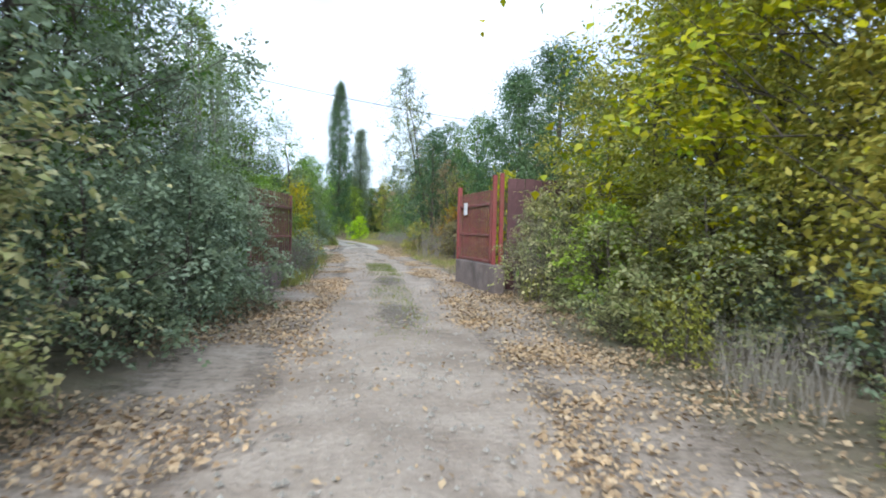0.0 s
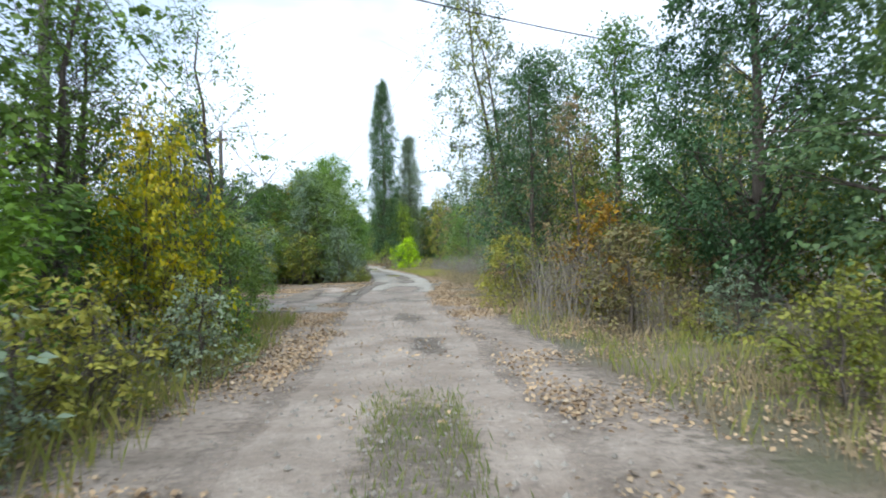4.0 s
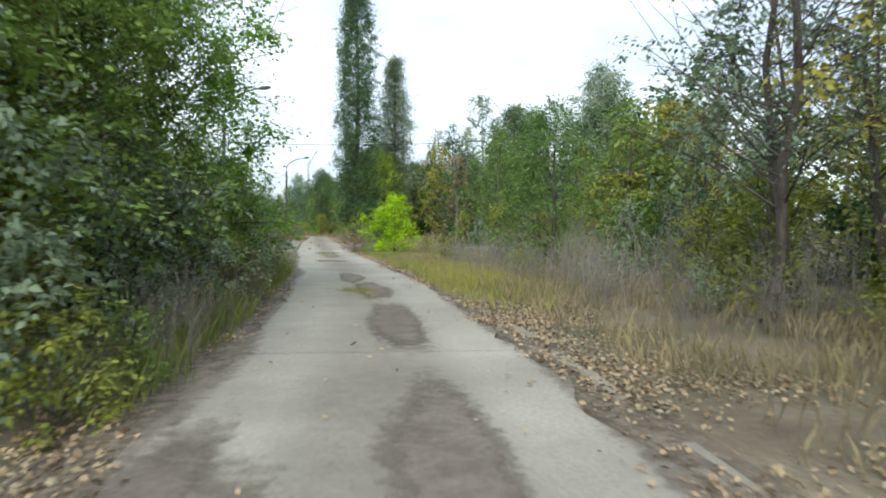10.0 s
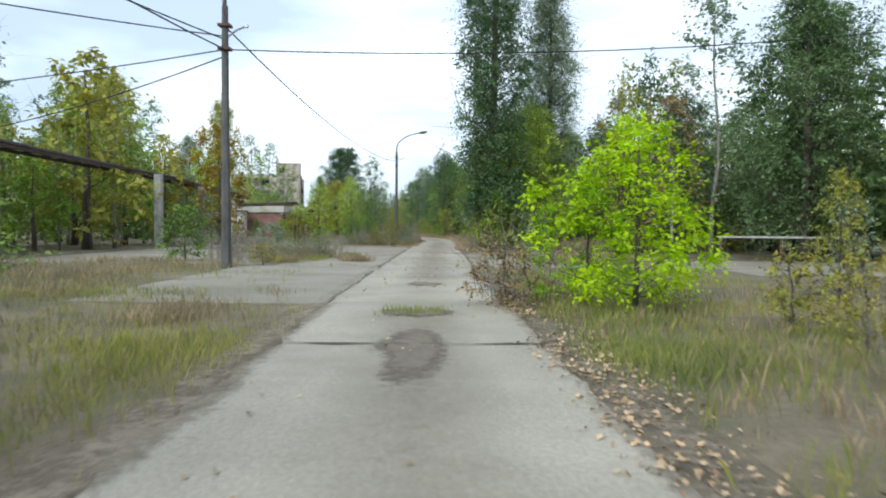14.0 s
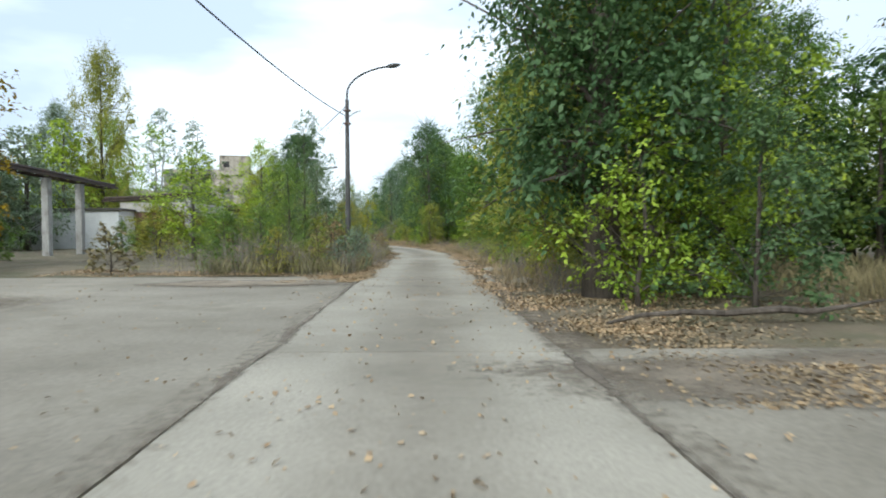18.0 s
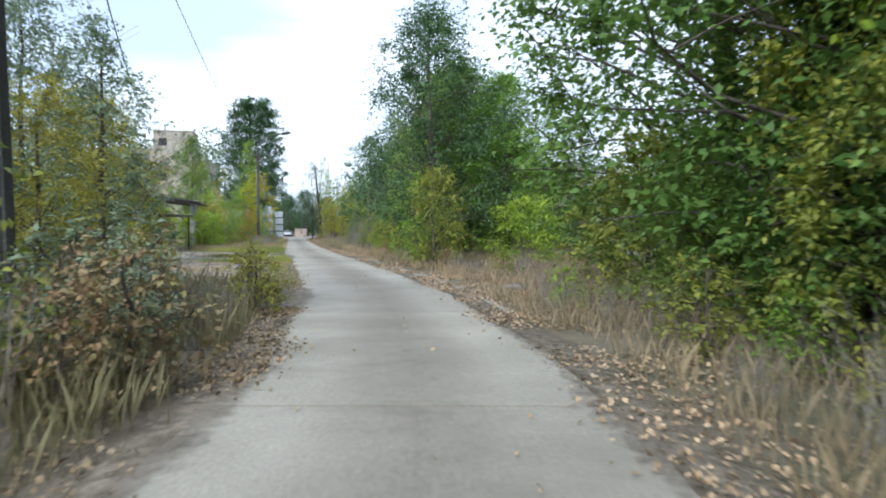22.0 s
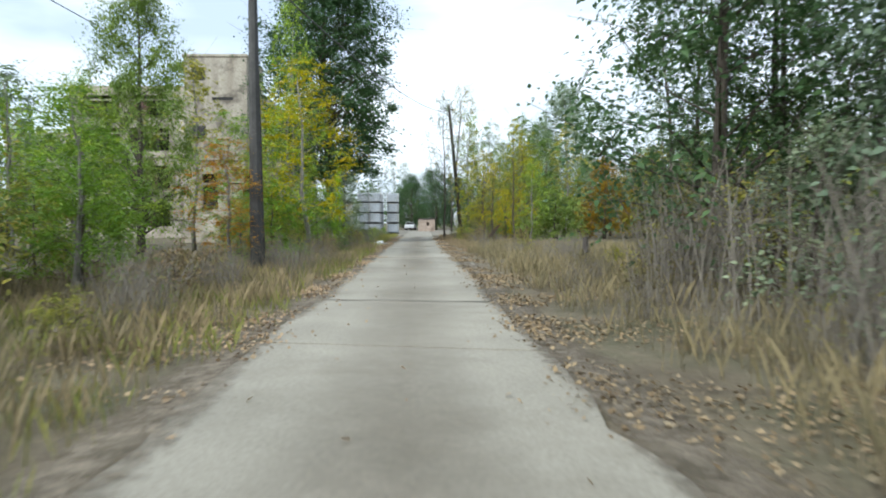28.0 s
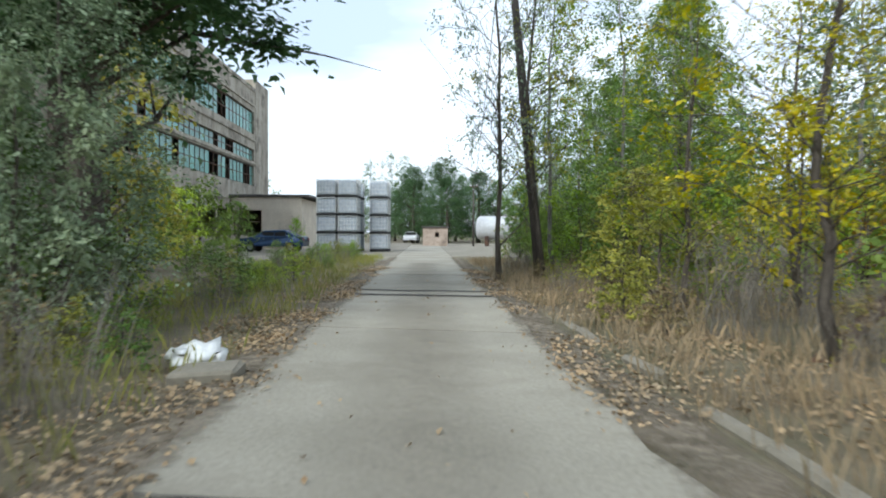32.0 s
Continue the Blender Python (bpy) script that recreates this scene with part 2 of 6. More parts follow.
BRICK = surface("sooty_brick_wall", (0.15, 0.075, 0.062), (0.27, 0.15, 0.12), 0.9, 12.0, 0.92, stain=(0.07, 0.06, 0.055), bump_s=0.5, vary=0.05)
POLEC = surface("pole_concrete", (0.30, 0.29, 0.27), (0.46, 0.45, 0.42), 2.0, 20.0, 0.9, stain=(0.22, 0.20, 0.18), stretch=(2, 2, 0.5))
POLEG = surface("sooty_pole_concrete", (0.058, 0.056, 0.054), (0.125, 0.120, 0.114), 2.0, 20.0, 0.9, stain=(0.07, 0.065, 0.06), stretch=(2, 2, 0.5))
POLED = surface("tarred_pole_wood", (0.06, 0.05, 0.045), (0.14, 0.12, 0.105), 2.5, 20.0, 0.9, stretch=(4, 4, 0.5))
RUST = surface("rusty_steel", (0.07, 0.045, 0.035), (0.16, 0.095, 0.065), 1.5, 16.0, 0.8, metal=0.2, stain=(0.20, 0.09, 0.045))
RUSTD = surface("sooty_rusted_steel", (0.034, 0.026, 0.022), (0.088, 0.060, 0.045), 1.5, 16.0, 0.85, metal=0.1, stain=(0.11, 0.055, 0.032), stain_at=(0.58, 0.70))
REDW = surface("rusted_red_paint", (0.150, 0.040, 0.034), (0.225, 0.066, 0.054), 1.8, 20.0, 0.7, stain=(0.13, 0.06, 0.04), stain_at=(0.48, 0.60))
REDP = surface("worn_red_paint", (0.20, 0.040, 0.036), (0.30, 0.070, 0.060), 1.8, 20.0, 0.6, stain=(0.19, 0.075, 0.05), stain_at=(0.50, 0.62))
BROWNP = surface("faded_brown_red_paint", (0.15, 0.055, 0.048), (0.24, 0.095, 0.08), 1.8, 20.0, 0.7, stain=(0.13, 0.075, 0.055), stain_at=(0.48, 0.60))
MAROON = surface("faded_maroon_sheet", (0.085, 0.038, 0.04), (0.15, 0.07, 0.068), 0.9, 14.0, 0.7, stain=(0.12, 0.07, 0.05))
STEEL = surface("galvanised_steel", (0.32, 0.33, 0.34), (0.50, 0.51, 0.53), 3.0, 24.0, 0.45, metal=0.7)
# near-black that paints in the shade of unlit rooms and openings
UNLIT = surface("unlit_room_black", (0.030, 0.028, 0.027), (0.065, 0.06, 0.056), 0.8, 8.0, 0.95)
PLASTIC = surface("tote_white_plastic", (0.40, 0.44, 0.49), (0.56, 0.60, 0.65), 1.4, 10.0, 0.45, bump_s=0.1)
WHITE = surface("white_paint_enamel", (0.66, 0.66, 0.64), (0.80, 0.80, 0.78), 1.5, 14.0, 0.5)
CARBLUE = surface("dark_blue_car_paint", (0.045, 0.082, 0.170), (0.065, 0.115, 0.225), 1.0, 10.0, 0.25, metal=0.3, bump_s=0.02)
BLACK = surface("black_rubber", (0.012, 0.012, 0.012), (0.028, 0.028, 0.028), 3.0, 20.0, 0.8)
TANK = surface("tank_silver_paint", (0.48, 0.49, 0.50), (0.66, 0.67, 0.68), 0.8, 12.0, 0.45, stain=(0.32, 0.25, 0.19), stain_at=(0.60, 0.72))
GREENG = surface("green_wired_glass", (0.07, 0.24, 0.20), (0.15, 0.42, 0.35), 1.3, 8.0, 0.3, bump_s=0.1, vary=0.35)
CABLE = surface("black_cable", (0.015, 0.015, 0.016), (0.03, 0.03, 0.03), 2.0, 8.0, 0.6)
PAPER = surface("white_sign_plate", (0.72, 0.72, 0.70), (0.82, 0.82, 0.80), 3.0, 20.0, 0.6)
ROOFM = surface("bitumen_roof", (0.06, 0.055, 0.05), (0.12, 0.11, 0.10), 0.8, 10.0, 0.95)


def fading(src, name, film=False):
    """The same surface, thinning out raggedly where the mesh's own 'cover' value falls."""
    m = src.copy()
    m.name = name
    n, l = m.node_tree.nodes, m.node_tree.links
    at = n.new("ShaderNodeAttribute")
    at.attribute_name = "cover"
    ns = noise_node(n, l, 7.0, 8.0, 0.78)
    ad = n.new("ShaderNodeMath")
    ad.operation = "MULTIPLY" if film else "ADD"
    l.new(at.outputs["Fac"], ad.inputs[0])
    l.new(ns.outputs["Fac"], ad.inputs[1])
    rp = ramp_node(n, l, ad.outputs["Value"], [(0.0, (0, 0, 0)), (0.5 if film else 1.0, (1, 1, 1))])
    rp.color_ramp.elements[0].position = 0.0 if film else 0.66
    tr = n.new("ShaderNodeBsdfTransparent")
    mx = n.new("ShaderNodeMixShader")
    l.new(rp.outputs["Color"], mx.inputs["Fac"])
    l.new(tr.outputs["BSDF"], mx.inputs[1])
    l.new(n["Principled BSDF"].outputs["BSDF"], mx.inputs[2])
    l.new(mx.outputs["Shader"], n["Material Output"].inputs["Surface"])
    return m


MUDF = fading(MUD, "thin_dark_dirt")
SHOULDER = surface("shoulder_dirt", (0.175, 0.138, 0.096), (0.300, 0.246, 0.180), 1.8, 20.0, 0.96, stain=(0.14, 0.115, 0.078), bump_s=0.8, bump_d=0.03)
SHOULDERF = fading(SHOULDER, "thin_shoulder_dirt")
DIRTF = fading(DIRT, "thin_track_dirt")
PLINTH = surface("stained_plinth_concrete", (0.175, 0.132, 0.115), (0.290, 0.232, 0.205), 1.6, 16.0, 0.92, stain=(0.12, 0.095, 0.082), bump_s=0.5)
HUTP = surface("dusty_pink_plaster", (0.34, 0.265, 0.215), (0.48, 0.385, 0.315), 1.2, 14.0, 0.92, stain=(0.22, 0.17, 0.135))
CRACK = surface("crack_dirt", (0.035, 0.030, 0.025), (0.080, 0.068, 0.054), 4.0, 24.0, 0.95)
STONE = surface("pale_stone", (0.24, 0.21, 0.17), (0.42, 0.38, 0.32), 4.0, 20.0, 0.9)
TWIG = surface("dead_twig", (0.17, 0.145, 0.115), (0.30, 0.27, 0.225), 4.0, 20.0, 0.95)


# ---- mesh helpers ----
def part(name, bm, material, parent=None, label=""):
    me = bpy.data.meshes.new(name)
    if isinstance(bm, tuple):
        me.from_pydata(bm[0], [], bm[1])
    else:
        bm.to_mesh(me)
        bm.free()
    me.materials.append(material)
    ob = new(name, me)
    if parent:
        ob.parent = parent
    return tagged(ob, label)


def again(name, src, parent, m, material=None):
    """Another object on the same mesh."""
    ob = new(name, src.data)
    ob.parent = parent
    ob.matrix_local = m
    if material:
        ob.material_slots[0].link = "OBJECT"
        ob.material_slots[0].material = material
    return ob


def thing(name, x, y, z=0.0, rz=0.0, label="", category="", group="", kind=""):
    e = new(name)
    e.matrix_world = pose(x, y, z, 0, 0, rz)
    return tagged(e, label, category, group, kind)


def box(bm, x0, x1, y0, y1, z0, z1, bevel=0.0, m=None):
    t = Matrix.Translation(((x0 + x1) / 2, (y0 + y1) / 2, (z0 + z1) / 2)) @ Matrix.Diagonal((abs(x1 - x0), abs(y1 - y0), abs(z1 - z0), 1))
    made = bmesh.ops.create_cube(bm, size=1.0, matrix=(m @ t) if m else t)
    if bevel:
        es = list({e for v in made["verts"] for e in v.link_edges})
        bmesh.ops.bevel(bm, geom=es, offset=bevel, segments=1, affect="EDGES")
    return bm


def boxes(*dims, bevel=0.0):
    bm = bmesh.new()
    for d in dims:
        box(bm, *d, bevel=bevel)
    return bm


def ring_tube(verts, faces, pts, radii, sides=6, cap=True):
    """Append a tapered tube through pts to the lists."""
    start = len(verts)
    pts = [Vector(p) for p in pts]
    n = len(pts)
    for i, p in enumerate(pts):
        d = (pts[min(i + 1, n - 1)] - pts[max(i - 1, 0)]).normalized()
        a = d.orthogonal().normalized() if abs(d.z) < 0.95 else Vector((1, 0, 0))
        a = (a - d * a.dot(d)).normalized()
        b = d.cross(a)
        for k in range(sides):
            w = 2 * math.pi * k / sides
            verts.append(tuple(p + radii[i] * (math.cos(w) * a + math.sin(w) * b)))
    for i in range(n - 1):
        for k in range(sides):
            q = start + i * sides
            faces.append((q + k, q + (k + 1) % sides, q + sides + (k + 1) % sides, q + sides + k))
    if cap:
        faces.append(tuple(start + k for k in range(sides))[::-1])
        faces.append(tuple(start + (n - 1) * sides + k for k in range(sides)))
    return start


def tube(pts, radii, sides=6):
    v, f = [], []
    if isinstance(radii, (int, float)):
        radii = [radii] * len(pts)
    ring_tube(v, f, pts, radii, sides)
    return v, f


def smooth(ob):
    ob.data.polygons.foreach_set("use_smooth", [True] * len(ob.data.polygons))
    return ob


# ---- the lane's line: x of the lane's centre for each y ----
LANE = [(-40, -5.2), (-20, -2.6), (0, -0.05), (5, 0.65), (10, 1.22), (15, 1.62), (20, 2.05), (25, 2.36), (30, 2.55), (35, 2.62), (40.5, 2.72), (46, 3.05),
        (51.5, 3.55), (57.4, 3.80), (63.7, 3.84), (70.3, 3.66), (76.5, 3.2), (82.7, 2.85), (89.5, 2.4), (96.7, 2.05), (104.8, 1.62), (113.1, 1.26),
        (121, 0.9), (128.9, 0.6), (136.1, 0.38), (143.2, 0.0), (150.6, -1.1), (158.1, -2.85), (165.6, -4.75), (173.4, -6.8), (181.6, -8.85), (190.4, -10.95),
        (199.3, -12.95), (207.6, -14.85), (215.1, -16.65), (240, -22.3), (262, -27.2), (290, -33.5), (330, -42.5)]
LANE_Y = [p[0] for p in LANE]
LANE_X = [p[1] for p in LANE]


def lane(y):
    return float(np.interp(y, LANE_Y, LANE_X))


def lane_dir(y):
    dx = lane(y + 1.5) - lane(y - 1.5)
    return math.degrees(math.atan2(-dx, 3.0))


rng = random.Random(7)


# ---- plants: shared leaf and wood meshes ----
def leaf_mesh(name, centres, radii, per, size, seed, up=0.35, droop=0.0, each=8):
    """Leaves on sprays: every clump is a burst of twigs that bow outwards, each with a few leaves on alternate sides."""
    g = np.random.default_rng(seed)
    burst = max(1, round(per / each))
    c = np.repeat(np.asarray(centres, float), burst, axis=0)
    r = np.repeat(np.asarray(radii, float), burst)
    m = len(c)
    d = g.normal(size=(m, 3)) * (1, 1, 0.75) + (0, 0, 0.12)
    d /= np.linalg.norm(d, axis=1)[:, None]
    base = c + d * (r * 0.35 * g.random(m))[:, None]
    length = r * (0.45 + 0.75 * g.random(m))
    side = np.cross(d, np.array([0, 0, 1.0]) + g.normal(size=(m, 3)) * 0.25)
    side /= np.linalg.norm(side, axis=1)[:, None] + 1e-9
    base, d, side, length = (np.repeat(q, each, axis=0) for q in (base, d, side, length))
    n = m * each
    s = np.tile((np.arange(each) + 0.6) / each, m) + g.normal(size=n) * 0.05
    alt = np.tile(np.where(np.arange(each) % 2, 1.0, -1.0), m)[:, None]
    p = base + d * (length * s)[:, None] + side * alt * size * 0.42 + g.normal(size=(n, 3)) * size * 0.3
    p[:, 2] -= (0.28 + droop) * length * s * s
    a = side * alt * 0.8 + d * 0.6 + g.normal(size=(n, 3)) * 0.35
    a[:, 2] -= 0.25
    a /= np.linalg.norm(a, axis=1)[:, None] + 1e-9
    nor = np.array([0, 0, 0.55 + up]) + d * 0.35 + g.normal(size=(n, 3)) * 0.42
    b = np.cross(nor, a)
    b /= np.linalg.norm(b, axis=1)[:, None] + 1e-9
    nor = np.cross(a, b)
    w = (size * (0.65 + 0.7 * g.random(n)))[:, None]
    v = np.stack([p - a * w * 0.5, p - a * w * 0.08 + b * w * 0.31 + nor * w * 0.07, p + a * w * 0.55 - nor * w * 0.12, p - a * w * 0.08 - b * w * 0.31 + nor * w * 0.07], 1).reshape(-1, 3)
    v[:, 2] = np.maximum(v[:, 2], 0.02)
    me = bpy.data.meshes.new(name)
    me.vertices.add(4 * n)
    me.vertices.foreach_set("co", v.ravel())
    me.loops.add(4 * n)
    me.loops.foreach_set("vertex_index", np.arange(4 * n))
    me.polygons.add(n)
    me.polygons.foreach_set("loop_start", np.arange(0, 4 * n, 4))
    me.update(calc_edges=True)
    me.materials.append(LEAF["green"])
    return me


def wood_mesh(name, h, r0, limbs, seed, sway=0.25, top=0.92, sides=7, twigs=2):
    """Tapered trunk with limbs that reach the clumps, and a few twigs on each limb."""
    g = random.Random(seed)
    v, f = [], []
    pts, rad = [], []
    ox = oy = 0.0
    for i in range(9):
        k = i / 8
        pts.append((ox, oy, k * h * top))
        rad.append(r0 * (1.25 if i == 0 else 1.0) * (1 - 0.88 * k) + 0.008)
        ox += g.uniform(-sway, sway) * h * 0.03
        oy += g.uniform(-sway, sway) * h * 0.03
    ring_tube(v, f, pts, rad, sides)
    for c in limbs:
        c = Vector(c)
        zz = min(max(c.z - (0.35 + 0.5 * g.random()) * max(0.3, math.hypot(c.x, c.y)), h * 0.08), h * top * 0.95)
        k = zz / (h * top) * 8
        i = min(int(k), 7)
        a = Vector(pts[i]).lerp(Vector(pts[i + 1]), k - i)
        ra = (rad[i] * (1 - (k - i)) + rad[i + 1] * (k - i)) * 0.25
        mid = a.lerp(c, 0.5) + Vector((g.uniform(-1, 1), g.uniform(-1, 1), g.uniform(-0.3, 1.3))) * (c - a).length * 0.19
        st = ring_tube(v, f, [a, mid, c], [ra, ra * 0.6, max(0.006, ra * 0.2)], 5, False)
        f.append((i * sides, st, st + 1))
        for _ in range(twigs):
            e = c + Vector((g.uniform(-1, 1), g.uniform(-1, 1), g.uniform(-0.3, 1))) * 0.13 * h
            s = mid.lerp(c, g.random())
            tw_ = ring_tube(v, f, [s, s.lerp(e, 0.5) + Vector((0, 0, 0.05)), e], [ra * 0.3 + 0.004, ra * 0.2 + 0.003, 0.004], 3, False)
            f.append((st + 5, tw_, tw_ + 1))
    me = bpy.data.meshes.new(name)
    me.from_pydata(v, [], f)
    me.materials.append(BARK)
    me.polygons.foreach_set("use_smooth", [True] * len(me.polygons))
    return me


def clumps(n, h, w, low, seed, profile, shell=0.55, lobes=1.0):
    """Clump centres inside a crown whose half width at relative height k is about profile(k) * w / 2, with lobes and hollows."""
    g = random.Random(seed)
    out, rad = [], []
    for i in range(n):
        k = low + (1 - low) * (i + g.random()) / n
        kk = (k - low) / (1 - low)
        a = i * 2.39996 + g.uniform(-0.5, 0.5)
        lobe = lobes * noise.noise((math.cos(a) * 1.1 + seed, math.sin(a) * 1.1, kk * 3.2))
        if lobe < -0.22 and g.random() < 0.6:
            continue
        half = profile(kk) * w / 2 * (1.0 + 0.55 * lobe) * g.uniform(0.8, 1.15)
        d = half * (shell + (1 - shell) * g.random()) * (g.random() ** 0.3)
        out.append((d * math.cos(a), d * math.sin(a), k * h * (1 + 0.05 * lobe)))
        rad.append(g.uniform(0.5, 1.35) * (1 + 0.4 * lobe))
    return out, rad


PROTO = {}


def proto(kind, variant, h, w, n, per, size, low, profile, rclump, r0, bark=None, shell=0.55, limb_share=0.6, sway=0.25, twigs=2, up=0.35, top=0.92, lobes=1.0):
    seed = hash_name(kind) + variant * 17
    cs, rs = clumps(n, h, w, low, seed, profile, shell, lobes)
    rc = [r * rclump for r in rs]
    lm = (leaf_mesh("crown", cs, rc, int(per * 1.75) + 1, size * 0.72, seed + 1, up), leaf_mesh("crown", cs, rc, int(per * 0.6) + 1, size * 1.25, seed + 3, up)) if per else None
    limbs = [c for i, c in enumerate(cs) if (i * 0.618) % 1 < limb_share]
    wm = wood_mesh("trunk", h, r0, limbs, seed + 2, sway, top, twigs=twigs)
    if bark:
        wm.materials[0] = bark
    PROTO.setdefault(kind, []).append((h, w, wm, lm))


def hash_name(s):
    return sum((i + 3) * ord(c) for i, c in enumerate(s)) % 9973


egg = lambda k: math.sin(math.pi * min(1, 0.12 + 0.88 * k) ** 0.75) ** 0.6 + 0.08
dome = lambda k: math.sqrt(max(0.03, 1 - max(0, k - 0.25) ** 2 / 0.58)) * (0.8 + 0.2 * min(1, k * 4))
column = lambda k: (0.75 + 0.5 * k) * (1 - k ** 3) + 0.12
cone = lambda k: (1 - k) * 0.95 + 0.10
for v in range(3):
    proto("broad", v, 8.0, 5.2, 78, 90, 0.15, 0.14, egg, 0.85, 0.125)
for v in range(2):
    proto("linden", v, 9.0, 6.0, 128, 155, 0.140, 0.12, egg, 0.85, 0.19, lobes=0.65)
for v in range(3):
    proto("slim", v, 10.0, 3.6, 60, 70, 0.13, 0.22, egg, 0.62, 0.08, BARK_PALE, sway=0.5)
for v in range(2):
    proto("poplar", v, 20.0, 4.0, 350, 150, 0.155, 0.08, column, 1.0, 0.30, sway=0.1, shell=0.7, twigs=1, lobes=0.7)
for v in range(2):
    proto("airy", v, 9.0, 4.6, 60, 40, 0.13, 0.25, egg, 0.75, 0.09, sway=0.8, limb_share=1.0, twigs=4)
for v in range(2):
    proto("wood", v, 8.0, 6.0, 48, 72, 0.23, 0.08, egg, 0.95, 0.18, limb_share=0.2, twigs=0)
proto("giant", 0, 17.5, 8.0, 270, 150, 0.21, 0.24, lambda k: egg(k) * 0.8 + 0.25 * k, 1.15, 0.36, shell=0.6, twigs=2, lobes=0.55)
for v in range(4):
    proto("bush", v, 2.6, 3.0, 46, 92, 0.10, 0.10, dome, 0.46, 0.035, limb_share=0.5, sway=0.5, twigs=2)
for v in range(3):
    proto("shrub", v, 2.4, 2.0, 40, 40, 0.10, 0.12, egg, 0.36, 0.03, limb_share=1.0, sway=0.8, twigs=4)
for v in range(2):
    proto("weed", v, 1.1, 1.2, 30, 26, 0.075, 0.10, dome, 0.22, 0.012, limb_share=1.0, sway=1.0, twigs=3)
for v in range(2):
    proto("bare", v, 9.0, 4.0, 52, 5, 0.10, 0.22, egg, 0.6, 0.14, sway=0.8, limb_share=1.0, twigs=7)



def brush_mesh(seed, n=70, h=1.5, w=0.75):
    """A sheaf of dead stems that fork and lean apart."""
    g = random.Random(seed)
    v, f = [], []
    for i in range(n):
        a, r = g.uniform(0, 6.283), w * g.random() ** 0.6
        x, y = r * math.cos(a), r * math.sin(a)
        hh = h * g.uniform(0.45, 1.1)
        dx, dy = g.gauss(0, 0.22) * hh, g.gauss(0, 0.22) * hh
        mid = (x + dx * 0.4, y + dy * 0.4, hh * 0.55)
        ring_tube(v, f, [(x, y, 0), mid, (x + dx, y + dy, hh)], [0.006, 0.0045, 0.002], 3, False)
        for _ in range(2):
            k = g.uniform(0.4, 0.9)
            q = (x + dx * k, y + dy * k, hh * k)
            ring_tube(v, f, [q, (q[0] + g.gauss(0, 0.16), q[1] + g.gauss(0, 0.16), q[2] + g.uniform(0.08, 0.3))], [0.0035, 0.0015], 3, False)
    me = bpy.data.meshes.new("stem")
    me.from_pydata(v, [], f)
    me.materials.append(TWIG)
    return me


for v in range(3):
    cs, rs = clumps(40, 1.5, 1.5, 0.15, 900 + v, dome)
    lo = leaf_mesh("crown", cs, [0.2] * len(cs), 9, 0.045, 910 + v)
    PROTO.setdefault("brush", []).append((1.5, 1.5, brush_mesh(920 + v), (lo, lo)))

WORD = {"green": "mid-green leaves", "dark": "dark green leaves", "grey": "grey-green leaves", "fresh": "fresh green leaves", "lime": "bright lime-green leaves",
        "olive": "olive leaves turning yellow", "amber": "yellow-green autumn leaves", "yellow": "yellow autumn leaves", "orange": "orange autumn leaves", "brown": "brown withered leaves", "pale": "pale cream-green leaves", "red": "dull red autumn leaves"}
NOUN = {"broad": ("tree", "broadleaf roadside tree", "tree"), "linden": ("linden_tree", "large-leaved linden tree", "tree"), "slim": ("young_poplar", "slender young poplar", "tree"),
        "poplar": ("poplar_tree", "tall columnar poplar", "tree"), "airy": ("sparse_tree", "open thin-crowned tree", "tree"), "bush": ("bush", "dense roadside bush", "bush"),
        "wood": ("far_tree", "distant broadleaf tree", "tree"), "giant": ("poplar_tree", "old wide poplar", "tree"), "shrub": ("shrub", "twiggy thin shrub", "shrub"), "weed": ("weed_clump", "tall weed clump in the verge", "weed"), "brush": ("dead_brush", "grey thicket of dead weed stems", "brush"), "bare": ("bare_tree", "nearly leafless dead-branched tree", "tree")}


def plant(kind, x, y, h, w, tint="green", lean=0.0, z=-0.05, var=None, rz=None, bark=None):
    g = random.Random(int(x * 131 + y * 977))
    ph, pw, wm, lm = PROTO[kind][g.randrange(len(PROTO[kind])) if var is None else var]
    name, words, cat = NOUN[kind]
    e = new(name)
    e.matrix_world = pose(x, y, z, 0, lean, 0) @ pose(0, 0, 0, 0, 0, g.uniform(0, 360) if rz is None else rz) @ Matrix.Diagonal((w / pw, w / pw, h / ph, 1))
    t = new("trunk" if kind not in ("bush", "shrub", "weed", "brush") else "stem", wm)
    t.parent = e
    if bark:
        t.material_slots[0].link = "OBJECT"
        t.material_slots[0].material = bark
    if lm:
        c = new("crown", lm[0] if abs(x - lane(y)) < (8.5 if kind not in ("poplar", "giant", "linden") else 30) else lm[1])
        c.parent = e
        c.material_slots[0].link = "OBJECT"
        c.material_slots[0].material = LEAF[tint]
    return tagged(e, words + " with " + WORD[tint], cat, "plants along the lane")


def row(side, y0, y1, lat0, lat1, step, kinds, hs, tints, wide=0.75, seed=1):
    """Uneven planting along one side: side -1 left, +1 right; lat: distance of the stem from the lane's centre."""
    g = random.Random(seed)
    y = y0
    while y < y1:
        kind = g.choice(kinds)
        if lat0 >= 12 and kind in ("broad", "linden"):
            kind = "wood"
        h = g.uniform(*hs)
        ph, pw = PROTO[kind][0][:2]
        w = max(h * pw / ph * g.uniform(0.8, 1.25), h * wide * 0.6)
        lat = g.uniform(lat0, lat1)
        if kind in ("bush", "shrub", "weed", "brush") and lat - w / 2 < 1.45:
            lat = 1.45 + w / 2
        plant(kind, lane(y) + side * lat, y, h, w, g.choice(tints))
        y += step * g.uniform(0.7, 1.3)


